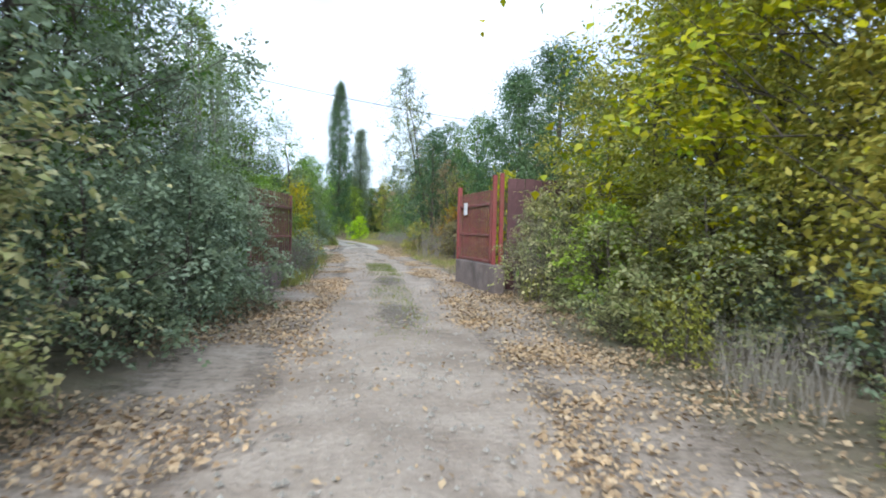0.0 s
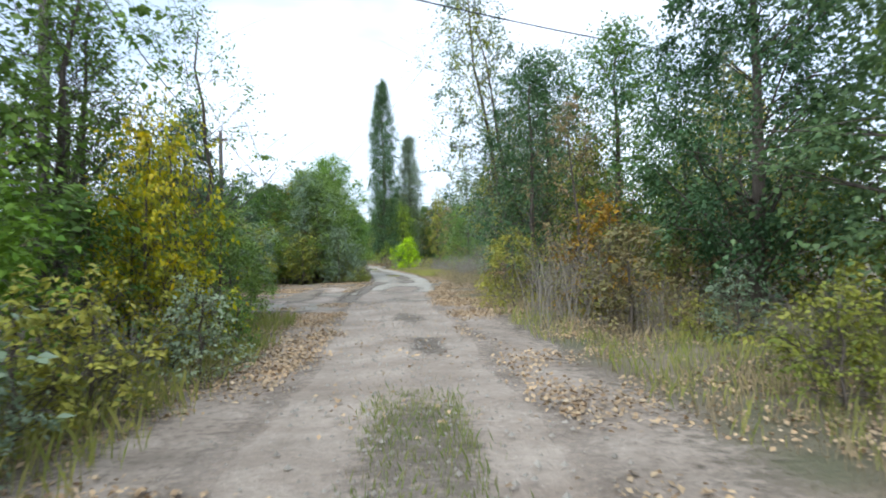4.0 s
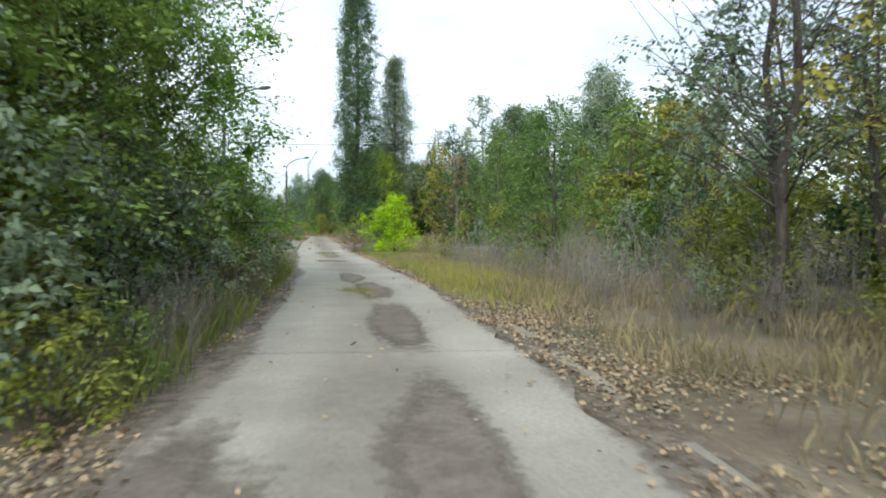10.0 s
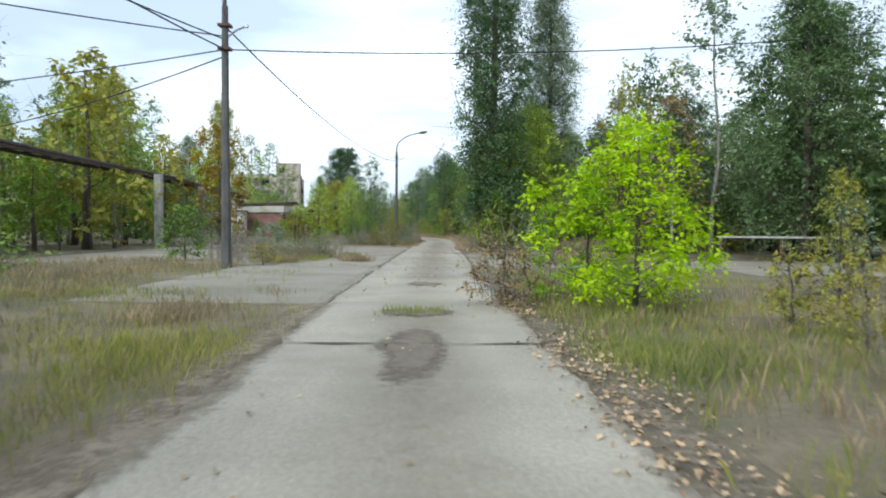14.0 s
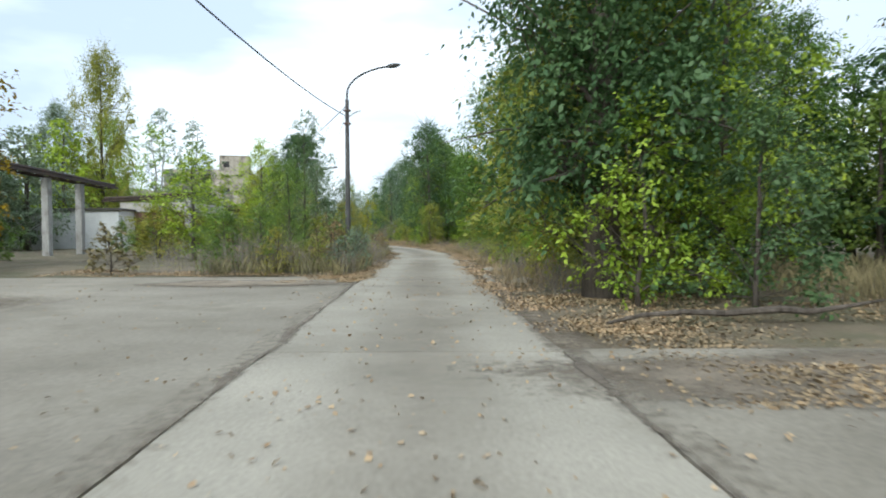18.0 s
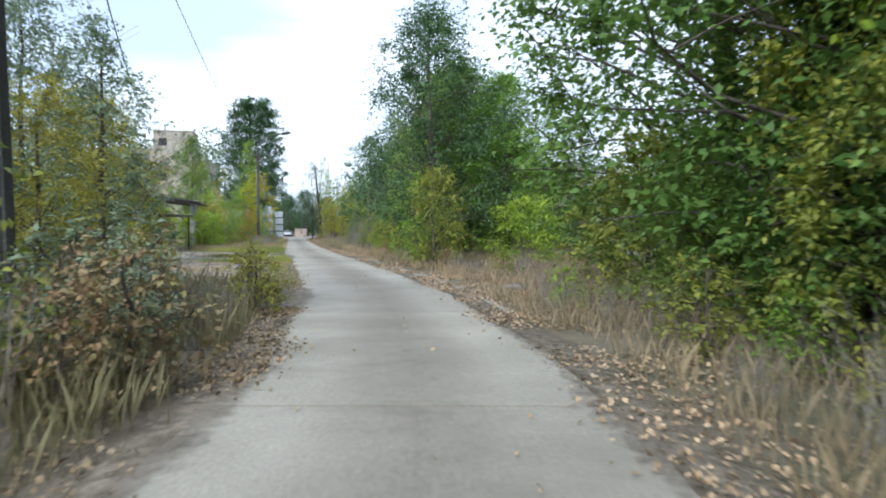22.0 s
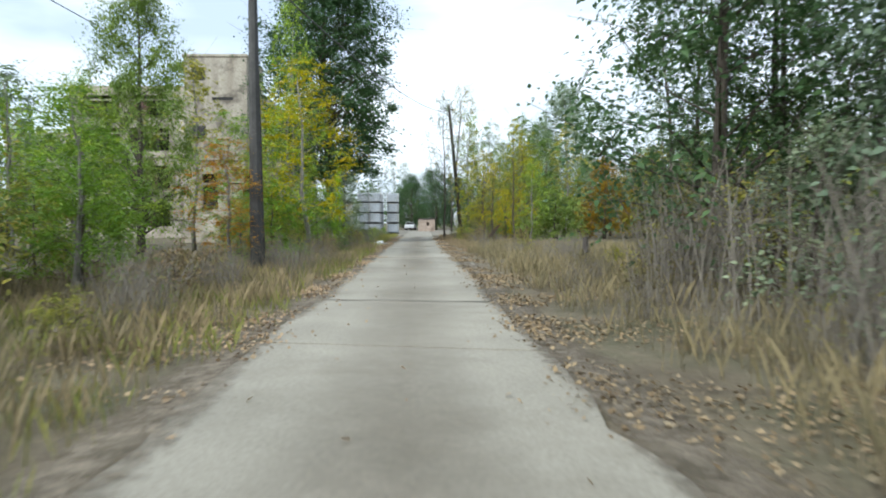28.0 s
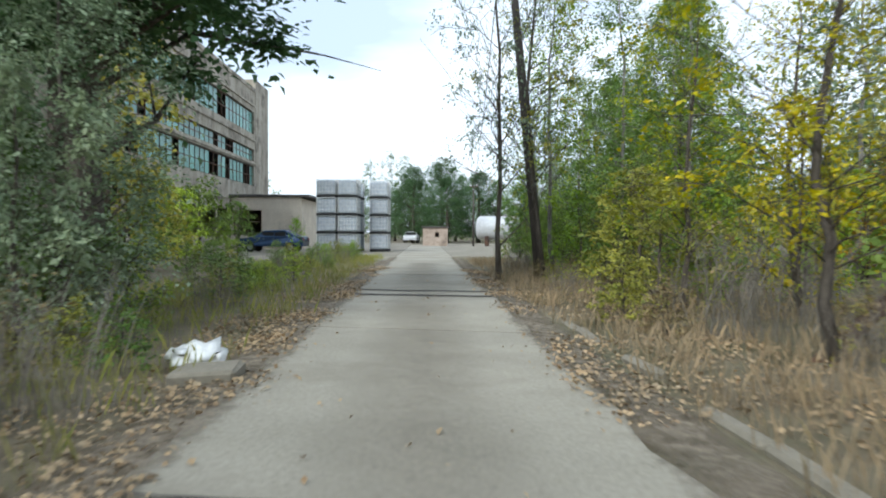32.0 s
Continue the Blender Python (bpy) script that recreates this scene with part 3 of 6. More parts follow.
# ---- ground: one sheet to the horizon ----
def axis(near0, near1, step, far):
    out = list(np.arange(near0, near1 + 0.01, step))
    s, lo, hi = step, near0, near1
    while hi < far:
        s *= 1.6
        lo -= s
        hi += s
        out.insert(0, lo)
        out.append(hi)
    return out


gx = axis(-62, 44, 1.0, 2500)
gy = axis(-30, 300, 1.5, 2500)
verts, faces = [], []
for y in gy:
    for x in gx:
        d = abs(x - lane(y))
        k = min(1.0, max(0.0, (d - 1.6) / 2.5))
        z = -0.05 + k * (0.05 + 0.13 * noise.noise((x * 0.21, y * 0.21, 0)) + 0.05 * noise.noise((x * 0.7, y * 0.7, 3)))
        yard = (-16 < x - lane(y) < 0 and 94 < y < 127) or (0 < x - lane(y) < 25 and 96 < y < 113) or (-10 < x - lane(y) < 0 and (150 < y < 182 or 36 < y < 55)) or y > 245
        verts.append((x, y, -0.035 if yard and abs(x) < 80 and y < 300 else z))
nx = len(gx)
for j in range(len(gy) - 1):
    for i in range(nx - 1):
        faces.append((j * nx + i, j * nx + i + 1, (j + 1) * nx + i + 1, (j + 1) * nx + i))
ground = smooth(part("ground", (verts, faces), SOIL))
tagged(ground, "brown verge soil with patches of thin grass", "ground", kind="structure")


# ---- lane: beaten dirt first, then old concrete slabs ----
def strip(y0, y1, left, right, nl, nw, top, rag, seed, thick=0.12):
    """A slab of the lane between y0 and y1, edges ragged, with sides."""
    v, f = [], []
    for j in range(nl + 1):
        y = y0 + (y1 - y0) * j / nl
        for i in range(nw + 1):
            k = i / nw
            edge = rag * noise.noise((y * 0.9, seed + (5 if k > 0.5 else 0), 0)) + rag * 0.5 * noise.noise((y * 3.1, seed + k, 4)) if i in (0, nw) else 0
            x = lane(y) + left + (right - left) * k + edge
            v.append((x, y, top(x - lane(y), y)))
    b = len(v)
    w = nw + 1
    for j in range(nl):
        for i in range(nw):
            f.append((j * w + i, j * w + i + 1, (j + 1) * w + i + 1, (j + 1) * w + i))
    loop = [i for i in range(w)] + [j * w + nw for j in range(1, nl + 1)] + [nl * w + i for i in range(nw - 1, -1, -1)] + [j * w for j in range(nl - 1, 0, -1)]
    for q in loop:
        v.append((v[q][0], v[q][1], v[q][2] - thick))
    for q in range(len(loop)):
        r = (q + 1) % len(loop)
        f.append((loop[r], loop[q], b + q, b + r))
    return v, f


road = thing("road", 0, 0, 0, 0, "narrow lane of worn pale concrete slabs, dirt at its start", "road", kind="structure")
track_top = lambda u, y: 0.035 * math.exp(-(u / 0.35) ** 2) + 0.03 * noise.noise((u * 1.7, y * 0.8, 1)) - 0.02
smooth(part("dirt_track", strip(-40, 41, -1.6, 1.7, 160, 16, track_top, 0.3, 2), DIRT, road, "beaten pale dirt track with shallow wheel ruts"))
y = 41.0
k = 0
while y < 284:
    ln = 5.9
    tilt = 0.012 * math.sin(k * 2.3)
    part("slab", strip(y + 0.01, y + ln - 0.01, -1.5, 1.45, 14, 6, lambda u, yy: 0.0015 * noise.noise((u, yy * 0.5, 2)) + tilt * 0.3, 0.03 if 84 < y < 124 or 148 < y < 181 else 0.13 if y > 60 else 0.25, k), CONCRETE, road)
    y += ln
    k += 1


def yard(name, label, rects, sx=4.5, sy=7.8):
    e = thing(name, 0, 0, 0, 0, label, "pavement", kind="structure")
    q = 0
    for y0, y1, a, b in rects:
        yy = y0
        while yy < y1 - 0.5:
            xx = a
            while xx < b - 0.5:
                wx = min(sx, b - xx) if b - xx - sx > 0.7 else b - xx
                zz = rng.uniform(-0.010, -0.006)
                part("slab", strip(yy + 0.004, min(yy + sy, y1) - 0.004, xx + 0.004, xx + wx - 0.004, 5, 3, lambda u, v: zz + 0.004 * noise.noise((u * 0.6, v * 0.6, 9)), 0.012, q + 50), YARD, e)
                q += 1
                xx += wx
            yy += sy
    return e


yard("yard_pavement", "cracked concrete yard beside the lane", [(88, 100, -6.0, -1.52), (100, 124, -15.5, -1.52), (99, 112, 1.47, 9.5)])
yard("side_path", "pale concrete path branching off the lane", [(98.8, 105, 9.5, 24), (91, 98.8, 9.0, 15.0)])
yard("bay_pavement", "dusty concrete lay-by beside the lane", [(38, 53, -4.6, -1.56)])
yard("garage_forecourt", "broken concrete forecourt with weeds in its joints", [(152, 180, -8.5, -2.2)])
yard("factory_yard", "wide pale concrete yard before the factory", [(246, 300, -14, -1.56), (252, 300, 1.5, 12)])


# ---- dirt on the slabs ----
def blot(name, cx, cy, rx, ry, mat, seed, z=0.010, label="", cat="dirt patch"):
    """A thin irregular film of dirt, thickest in the middle."""
    v, f, cover = [(cx, cy, z + 0.004)], [], [0.7]
    n = 28
    for q, (k, c) in enumerate(((0.5, 0.6), (0.85, 0.3), (1.3, 0.0))):
        for i in range(n):
            a = 2 * math.pi * i / n
            r = k * (1 + 0.4 * noise.noise((math.cos(a) * 1.6, math.sin(a) * 1.6, seed)))
            yy = cy + ry * r * math.sin(a)
            v.append((cx - lane(cy) + lane(yy) + rx * r * math.cos(a), yy, z + 0.003 - 0.001 * q))
            cover.append(c)
            o = 1 + q * n
            if q == 0:
                f.append((0, 1 + i, 1 + (i + 1) % n))
            else:
                f.append((o - n + i, o + i, o + (i + 1) % n, o - n + (i + 1) % n))
    v = [(a, b, track_top(a - lane(b), b) + 0.008 if b < 41 else c) for a, b, c in v]
    if cy < 41:
        cover = [0.55 * c for c in cover]
    ob = part(name, (v, f), mat)
    ob.data.attributes.new("cover", "FLOAT", "POINT").data.foreach_set("value", cover)
    return tagged(ob, label, cat, kind="stuff")


for i, (t_y, off, rx, ry) in enumerate([(55.4, 0.35, 0.36, 1.8), (61.0, 0.3, 0.34, 2.4), (53.8, -1.1, 0.42, 2.2), (50, -1.25, 0.22, 3.0), (66.0, 0.2, 0.30, 2.2), (69.5, -0.1, 0.3, 1.6),
                                        (83.7, 0.0, 0.36, 1.4), (86.8, 0.0, 0.45, 0.5), (78.6, -0.2, 0.6, 0.6), (92, 0.0, 0.3, 0.5), (46.5, -1.15, 0.2, 2.4), (42, -1.3, 0.25, 3), (35, 0.3, 0.4, 1.6), (30.5, 0.4, 0.35, 1.4),
                                        (25, 0.1, 0.5, 2.2), (18, 0.1, 0.45, 2.0), (11, 0.1, 0.4, 2.4)]):
    blot("dirt_patch", lane(t_y) + off, t_y, rx * 1.15, ry, MUDF, i, label="dark damp dirt lying in a dip of the concrete")
for i, (x, y, rx, ry) in enumerate([(-0.6, 44, 1.3, 5.0), (-1.2, 50.5, 1.5, 2.6), (-0.4, 52.8, 2.4, 1.3), (-2.2, 53.4, 2.0, 1.2), (-1.6, 40, 1.2, 2.6), (-5.5, 108, 2.6, 3.0), (-9, 116, 3.5, 3.0), (-3.5, 121.5, 2.4, 1.4), (5.5, 110.5, 3.6, 1.3), (-10.5, 166, 2.6, 3.0), (-11.5, 174, 2.6, 4.4), (-8.0, 160, 2.4, 4.0), (-6.6, 156, 1.8, 3.4), (-8.4, 171, 1.2, 4.0)]):
    blot("dust_patch", x, y, rx, ry, SHOULDERF, 40 + i, z=0.006, label="dusty brown dirt spread over the concrete")
for i, t_y in enumerate([67.1, 73.0, 84.0, 120.3, 138.1, 153.4, 169.6, 180, 192.5, 210.9, 218.1, 228.7, 229.8]):
    pts = [(lane(t_y) + u, t_y + 0.12 * noise.noise((u * 1.3, i, 0)) + 0.05 * u, 0.0135) for u in np.linspace(-1.4, 1.4, 15)]
    v, f = [], []
    for q, p in enumerate(pts):
        wd = (0.12 if t_y > 225 else 0.012) + 0.06 * abs(noise.noise((q * 0.8, i, 5)))
        v += [(p[0], p[1] - wd, p[2]), (p[0], p[1] + wd, p[2])]
        if q:
            f.append((2 * q - 2, 2 * q, 2 * q + 1, 2 * q - 1))
    tagged(part("joint_dirt", (v, f), CRACK), "dark dirt filling a joint between two slabs", "joint", kind="stuff")


for i, (off, y, rx, ry) in enumerate([(-0.5, 43.5, 1.1, 3.6), (0.7, 43.0, 0.9, 2.8), (0.2, 47.5, 0.8, 3.2), (-2.9, 41.5, 1.5, 4.5), (-3.0, 48.0, 1.3, 3.6)]):
    blot("dust_patch", lane(y) + off, y, rx, ry, DIRTF, 70 + i, z=0.004, label="pale track dust carried onto the concrete")


# broken edge between the lane and the yards, patchily filled with dirt
for i, (y0, y1, off) in enumerate(((88, 124, -1.52), (99, 112, 1.47), (38.5, 53, -1.56), (152, 180, -1.75))):
    v, f, cover = [], [], []
    ys = np.arange(y0, y1, 0.35)
    for j, y in enumerate(ys):
        w = 0.05 + 0.22 * max(0.0, noise.noise((y * 0.5, i * 7, 1))) + 0.06 * abs(noise.noise((y * 2.3, i, 4)))
        c = lane(y) + off + 0.09 * noise.noise((y * 0.7, i * 3, 2)) + 0.04 * noise.noise((y * 2.9, i, 6))
        for u, k in ((-1.0, 0.0), (-0.3, 0.6), (0.3, 0.6), (1.0, 0.0)):
            v.append((c + u * w, float(y), 0.0125))
            cover.append(k * (0.55 + 0.7 * noise.noise((y * 0.8, i, 9))))
        if j:
            f += [(4 * j - 4 + q, 4 * j - 3 + q, 4 * j + 1 + q, 4 * j + q) for q in range(3)]
    jd = part("joint_dirt", (v, f), MUDF)
    jd.data.attributes.new("cover", "FLOAT", "POINT").data.foreach_set("value", cover)
    tagged(jd, "ragged line of dark dirt where lane and yard meet", "joint", kind="stuff")


# a faint darker band where the wheels never run
GRIME = fading(SHOULDER, "faint_grime", True)
v, f, cover = [], [], []
ys = np.arange(44, 245, 1.5)
for j, y in enumerate(ys):
    for u, c in ((-0.75, 0.0), (-0.35, 0.22), (0.05, 0.34), (0.4, 0.22), (0.8, 0.0)):
        v.append((lane(y) + u + 0.1 * noise.noise((y * 0.2, u, 3)), float(y), 0.0085))
        cover.append(c * (0.7 + 0.6 * noise.noise((y * 0.15, 8, 0))))
    if j:
        o = 5 * j
        f += [(o - 5 + q, o - 4 + q, o + 1 + q, o + q) for q in range(4)]
gb = part("grime_band", (v, f), GRIME)
gb.data.attributes.new("cover", "FLOAT", "POINT").data.foreach_set("value", cover)
tagged(gb, "faint dark grime along the middle of the lane", "dirt", kind="stuff")


# shoulders of loose dirt that creep over the edges of the slabs
for side in (-1, 1):
    v, f, cover = [], [], []
    ys = np.arange(41, 250, 0.8)
    for j, y in enumerate(ys):
        wob = 0.16 * noise.noise((y * 0.23, side * 5, 1)) + 0.10 * noise.noise((y * 0.9, side * 3, 2))
        for u, zz, c in ((0.98, 0.0135, 0.0), (1.28, 0.014, 0.10), (1.42, 0.015, 0.30), (1.62, 0.004, 0.42), (1.85, -0.012, 0.36), (2.15, -0.06, 0.15)):
            v.append((lane(y) + side * (u + (wob if u < 2 else 0)), float(y), zz))
            paved = (side < 0 and (y < 54 or 88 < y < 124 or 152 < y < 180)) or (side > 0 and 99 < y < 112)
            cover.append(c * (0.85 if paved and y < 54 else 0.46 if paved else 1.0))
        if j:
            o = 6 * j
            f += [(o - 6 + q, o - 5 + q, o + 1 + q, o + q)[::side] for q in range(5)]
    sh = part("shoulder_dirt", (v, f), SHOULDERF)
    sh.data.attributes.new("cover", "FLOAT", "POINT").data.foreach_set("value", cover)
    tagged(sh, "brown loose dirt creeping over the edge of the slabs", "dirt", kind="stuff")


# ---- grass and fallen leaves ----
def blades(name, pts, hgt, wid, tint, seed, label, lean=0.5):
    g = np.random.default_rng(seed)
    p = np.asarray(pts, float)
    n = len(p)
    a = g.random(n) * 6.283
    d = np.stack([np.cos(a), np.sin(a), 0 * a], 1)
    e = np.stack([-d[:, 1], d[:, 0], 0 * a], 1)
    h = (hgt * (0.45 + 0.9 * g.random(n)))[:, None]
    w = (wid * (0.6 + 0.8 * g.random(n)))[:, None]
    ln = (lean * g.random(n))[:, None] * h
    up = np.array([0, 0, 1.0])
    v = np.stack([p - e * w, p + e * w, p + e * w * 0.7 + up * h * 0.6 + d * ln * 0.4, p + up * h + d * ln], 1).reshape(-1, 3)
    me = bpy.data.meshes.new(name)
    me.vertices.add(4 * n)
    me.vertices.foreach_set("co", v.ravel())
    me.loops.add(4 * n)
    me.loops.foreach_set("vertex_index", np.arange(4 * n))
    me.polygons.add(n)
    me.polygons.foreach_set("loop_start", np.arange(0, 4 * n, 4))
    me.update(calc_edges=True)
    me.materials.append(LEAF[tint])
    return tagged(new(name, me), label, "grass", kind="stuff")


def flat_leaves(name, pts, size, seed, label):
    g = np.random.default_rng(seed)
    p = np.asarray(pts, float)
    n = len(p)
    nor = np.stack([g.normal(size=n) * 0.45, g.normal(size=n) * 0.45, np.ones(n)], 1)
    nor /= np.linalg.norm(nor, axis=1)[:, None]
    a = np.cross(nor, g.normal(size=(n, 3)))
    a /= np.linalg.norm(a, axis=1)[:, None]
    b = np.cross(nor, a)
    s = (size * (0.5 + g.random(n)))[:, None]
    v = np.stack([p - a * s * 0.5, p + b * s * 0.36 + nor * s * 0.1, p + a * s * 0.5, p - b * s * 0.36 + nor * s * 0.12], 1).reshape(-1, 3)
    me = bpy.data.meshes.new(name)
    me.vertices.add(4 * n)
    me.vertices.foreach_set("co", v.ravel())
    me.loops.add(4 * n)
    me.loops.foreach_set("vertex_index", np.arange(4 * n))
    me.polygons.add(n)
    me.polygons.foreach_set("loop_start", np.arange(0, 4 * n, 4))
    me.update(calc_edges=True)
    me.materials.append(LEAF["litter"])
    return tagged(new(name, me), label, "fallen leaves", kind="stuff")


def scatter(n, y0, y1, side, lat0, lat1, seed, power=1.0, patch=0.0, z=0.0, edge=0.0):
    g = random.Random(seed)
    out = []
    while len(out) < n:
        y = g.uniform(y0, y1)
        lat = lat0 + (lat1 - lat0) * g.random() ** power
        if edge:
            lat += edge * 1.6 * noise.noise((y * 0.45, seed, 2)) + g.gauss(0, edge * 0.6)
        x = lane(y) + side * lat
        if patch and noise.noise((x * 0.55, y * 0.55, seed)) < patch * (2 * g.random() - 1):
            continue
        out.append((x, y, z))
    return out


def on_ground(pts, dz=0.0):
    out = []
    for x, y, z in pts:
        d = abs(x - lane(y))
        k = min(1.0, max(0.0, (d - 1.6) / 2.5))
        out.append((x, y, -0.05 + k * (0.05 + 0.13 * noise.noise((x * 0.21, y * 0.21, 0)) + 0.05 * noise.noise((x * 0.7, y * 0.7, 3))) + dz))
    return out


def tufts(pts, k, r, seed):
    g = random.Random(seed)
    return [(x + g.gauss(0, r), y + g.gauss(0, r), z) for x, y, z in pts for _ in range(k)]


# soft edges of the dirt track
for side in (-1, 1):
    v, f, cover = [], [], []
    ys = np.arange(-6, 42, 0.6)
    for j, y in enumerate(ys):
        wob = 0.25 * noise.noise((y * 0.3, side * 5, 7)) + 0.12 * noise.noise((y * 1.1, side * 3, 8))
        row_pts = on_ground([(lane(y) + side * (u + wob), float(y), 0.0) for u in (1.05, 1.45, 1.8, 2.2, 2.7)], 0.02)
        for (x, yy, z), c in zip(row_pts, (0.2, 0.5, 0.5, 0.34, 0.0)):
            v.append((x, yy, max(z, track_top(x - lane(yy), yy) + 0.012) if abs(x - lane(yy)) < 1.95 else z))
            cover.append(c)
        if j:
            o = 5 * j
            f += [(o - 5 + q, o - 4 + q, o + 1 + q, o + q)[::side] for q in range(4)]
    sh = part("shoulder_dirt", (v, f), DIRTF)
    sh.data.attributes.new("cover", "FLOAT", "POINT").data.foreach_set("value", cover)
    tagged(sh, "pale loose dirt thinning out beside the track", "dirt", kind="stuff")


GRASS_WORDS = "dry yellow grass along the verge"
# (blade count, y0, y1, side, lat0, lat1, height, tint)
for i, (n, y0, y1, side, a, b, h, tint) in enumerate([
        (2600, 17, 36, 1, 2.2, 8, 0.22, "grass"), (2200, 17, 44, 1, 2.2, 8, 0.22, "dry"), (1600, 16, 36, -1, 1.9, 4, 0.3, "grass"), (2600, 20.0, 27.0, 1, -0.3, 0.45, 0.12, "grass"), (900, 19.5, 28, 1, -0.35, 0.45, 0.1, "dry"), (2000, 8, 19, 1, -0.25, 0.4, 0.10, "grass"), (500, 64, 66, 1, -0.4, 0.2, 0.12, "grass"), (260, 86.3, 87.1, 1, -0.5, 0.4, 0.16, "grass"), (500, 78.3, 78.9, 1, -0.6, 0.1, 0.1, "dry"),
        (4500, 50, 80, 1, 2.4, 7, 0.30, "dry"), (1500, 56, 71, -1, 1.7, 3.5, 0.36, "grass"),
        (700, 76, 88, -1, 1.7, 8, 0.15, "grass"), (500, 86, 100, -1, 3.0, 9, 0.15, "grass"), (2400, 76, 90, -1, 2.2, 12, 0.18, "dry"), (1800, 88, 100, -1, 6, 13, 0.24, "dry"), (3200, 74, 97, 1, 1.8, 7, 0.20, "grass"), (1300, 78, 91, 1, 2, 9, 0.22, "dry"),
        (900, 103, 108, -1, 4.4, 6.5, 0.3, "dry"), (1800, 113, 124, 1, 7, 14, 0.55, "dry"), (2500, 124, 150, -1, 1.9, 6, 0.5, "dry"), (2200, 119, 150, 1, 2.0, 5, 0.32, "dry"),
        (800, 147, 182, -1, 1.6, 3.2, 0.18, "grass"), (2200, 145, 154, -1, 2.0, 12, 0.30, "dry"), (6500, 146, 186, 1, 2.4, 11, 0.36, "dry"),
        (6000, 182, 215, -1, 2.0, 8, 0.36, "dry"), (2500, 180, 212, -1, 1.7, 6, 0.28, "grass"), (12000, 184, 218, 1, 2.3, 18, 0.42, "dry"), (2600, 215, 250, -1, 2.0, 6, 0.28, "grass"), (3000, 214, 246, 1, 2.0, 7, 0.28, "dry")]):
    n = int(n * 1.6) if a < 0 else int(n * 4.0)
    pts = on_ground(tufts(scatter(n // 7, y0, y1, side, a, b, 300 + i, 0.9, 0.5), 7, 0.09, i))
    blades("dry_grass" if tint == "dry" else "green_grass", pts, h * 0.9, 0.0034, tint, i, GRASS_WORDS if tint == "dry" else "tufts of green grass along the verge")
# low patches: (x, y, half width, half length, blades, height, tint)
for i, (x, y, rx, ry, n, h, tint) in enumerate([(-1.5, 104.2, 0.5, 0.9, 900, 0.22, "dry"), (-0.9, 102.2, 0.55, 0.45, 1100, 0.19, "dry"), (-3.4, 101.0, 0.7, 0.6, 1000, 0.2, "dry"), (7.4, 101.6, 1.9, 1.4, 5000, 0.30, "dry"), (-6.6, 110.5, 1.8, 2.4, 3000, 0.3, "dry"), (-2.6, 103, 0.4, 2.0, 500, 0.15, "grass"), (-7.7, 170.1, 0.4, 3.2, 1300, 0.16, "grass"), (-6.5, 165.6, 0.4, 1.4, 1000, 0.2, "grass"),
                                                (-10.7, 170.7, 1.0, 0.7, 900, 0.16, "grass"), (-9.0, 165.2, 1.2, 0.5, 900, 0.16, "grass"), (-12.7, 179.4, 2.2, 1.6, 3000, 0.22, "grass"), (-10.6, 181.5, 1.4, 2.4, 2400, 0.25, "grass"), (0.5, 82.7, 0.7, 2.5, 1800, 0.15, "grass"),
                                                (-4.1, 89.1, 2.2, 1.2, 1600, 0.13, "grass"), (-0.8, 86.1, 0.7, 1.0, 1200, 0.2, "dry"), (-0.3, 83.4, 0.9, 1.0, 900, 0.14, "grass"), (5.6, 86.7, 1.2, 1.2, 1200, 0.16, "grass"), (5.4, 83.5, 1.2, 1.8, 1800, 0.18, "grass"), (6.4, 75.1, 1.6, 4.0, 2600, 0.24, "grass"),
                                                (1.4, 74.5, 0.5, 4.5, 1300, 0.16, "grass"), (6.2, 68, 1.2, 5, 3500, 0.26, "grass")]):
    g = np.random.default_rng(1200 + i)
    pp = [(x + rx * a, y + ry * b, 0.0) for a, b in np.clip(g.normal(size=(n, 2)) * 0.5, -1.2, 1.2)]
    pp = [p for p in pp if abs(p[0] - lane(p[1])) > 1.5]
    n = len(pp)
    blades("dry_grass" if tint == "dry" else "green_grass", on_ground(pp) if abs(x - lane(y)) < 2.6 or not (100 < y < 113 or 160 < y < 180) else pp, h, 0.0034, tint, 1200 + i, "low tuft of dry grass in the concrete" if tint == "dry" else "low patch of green grass beside the lane")
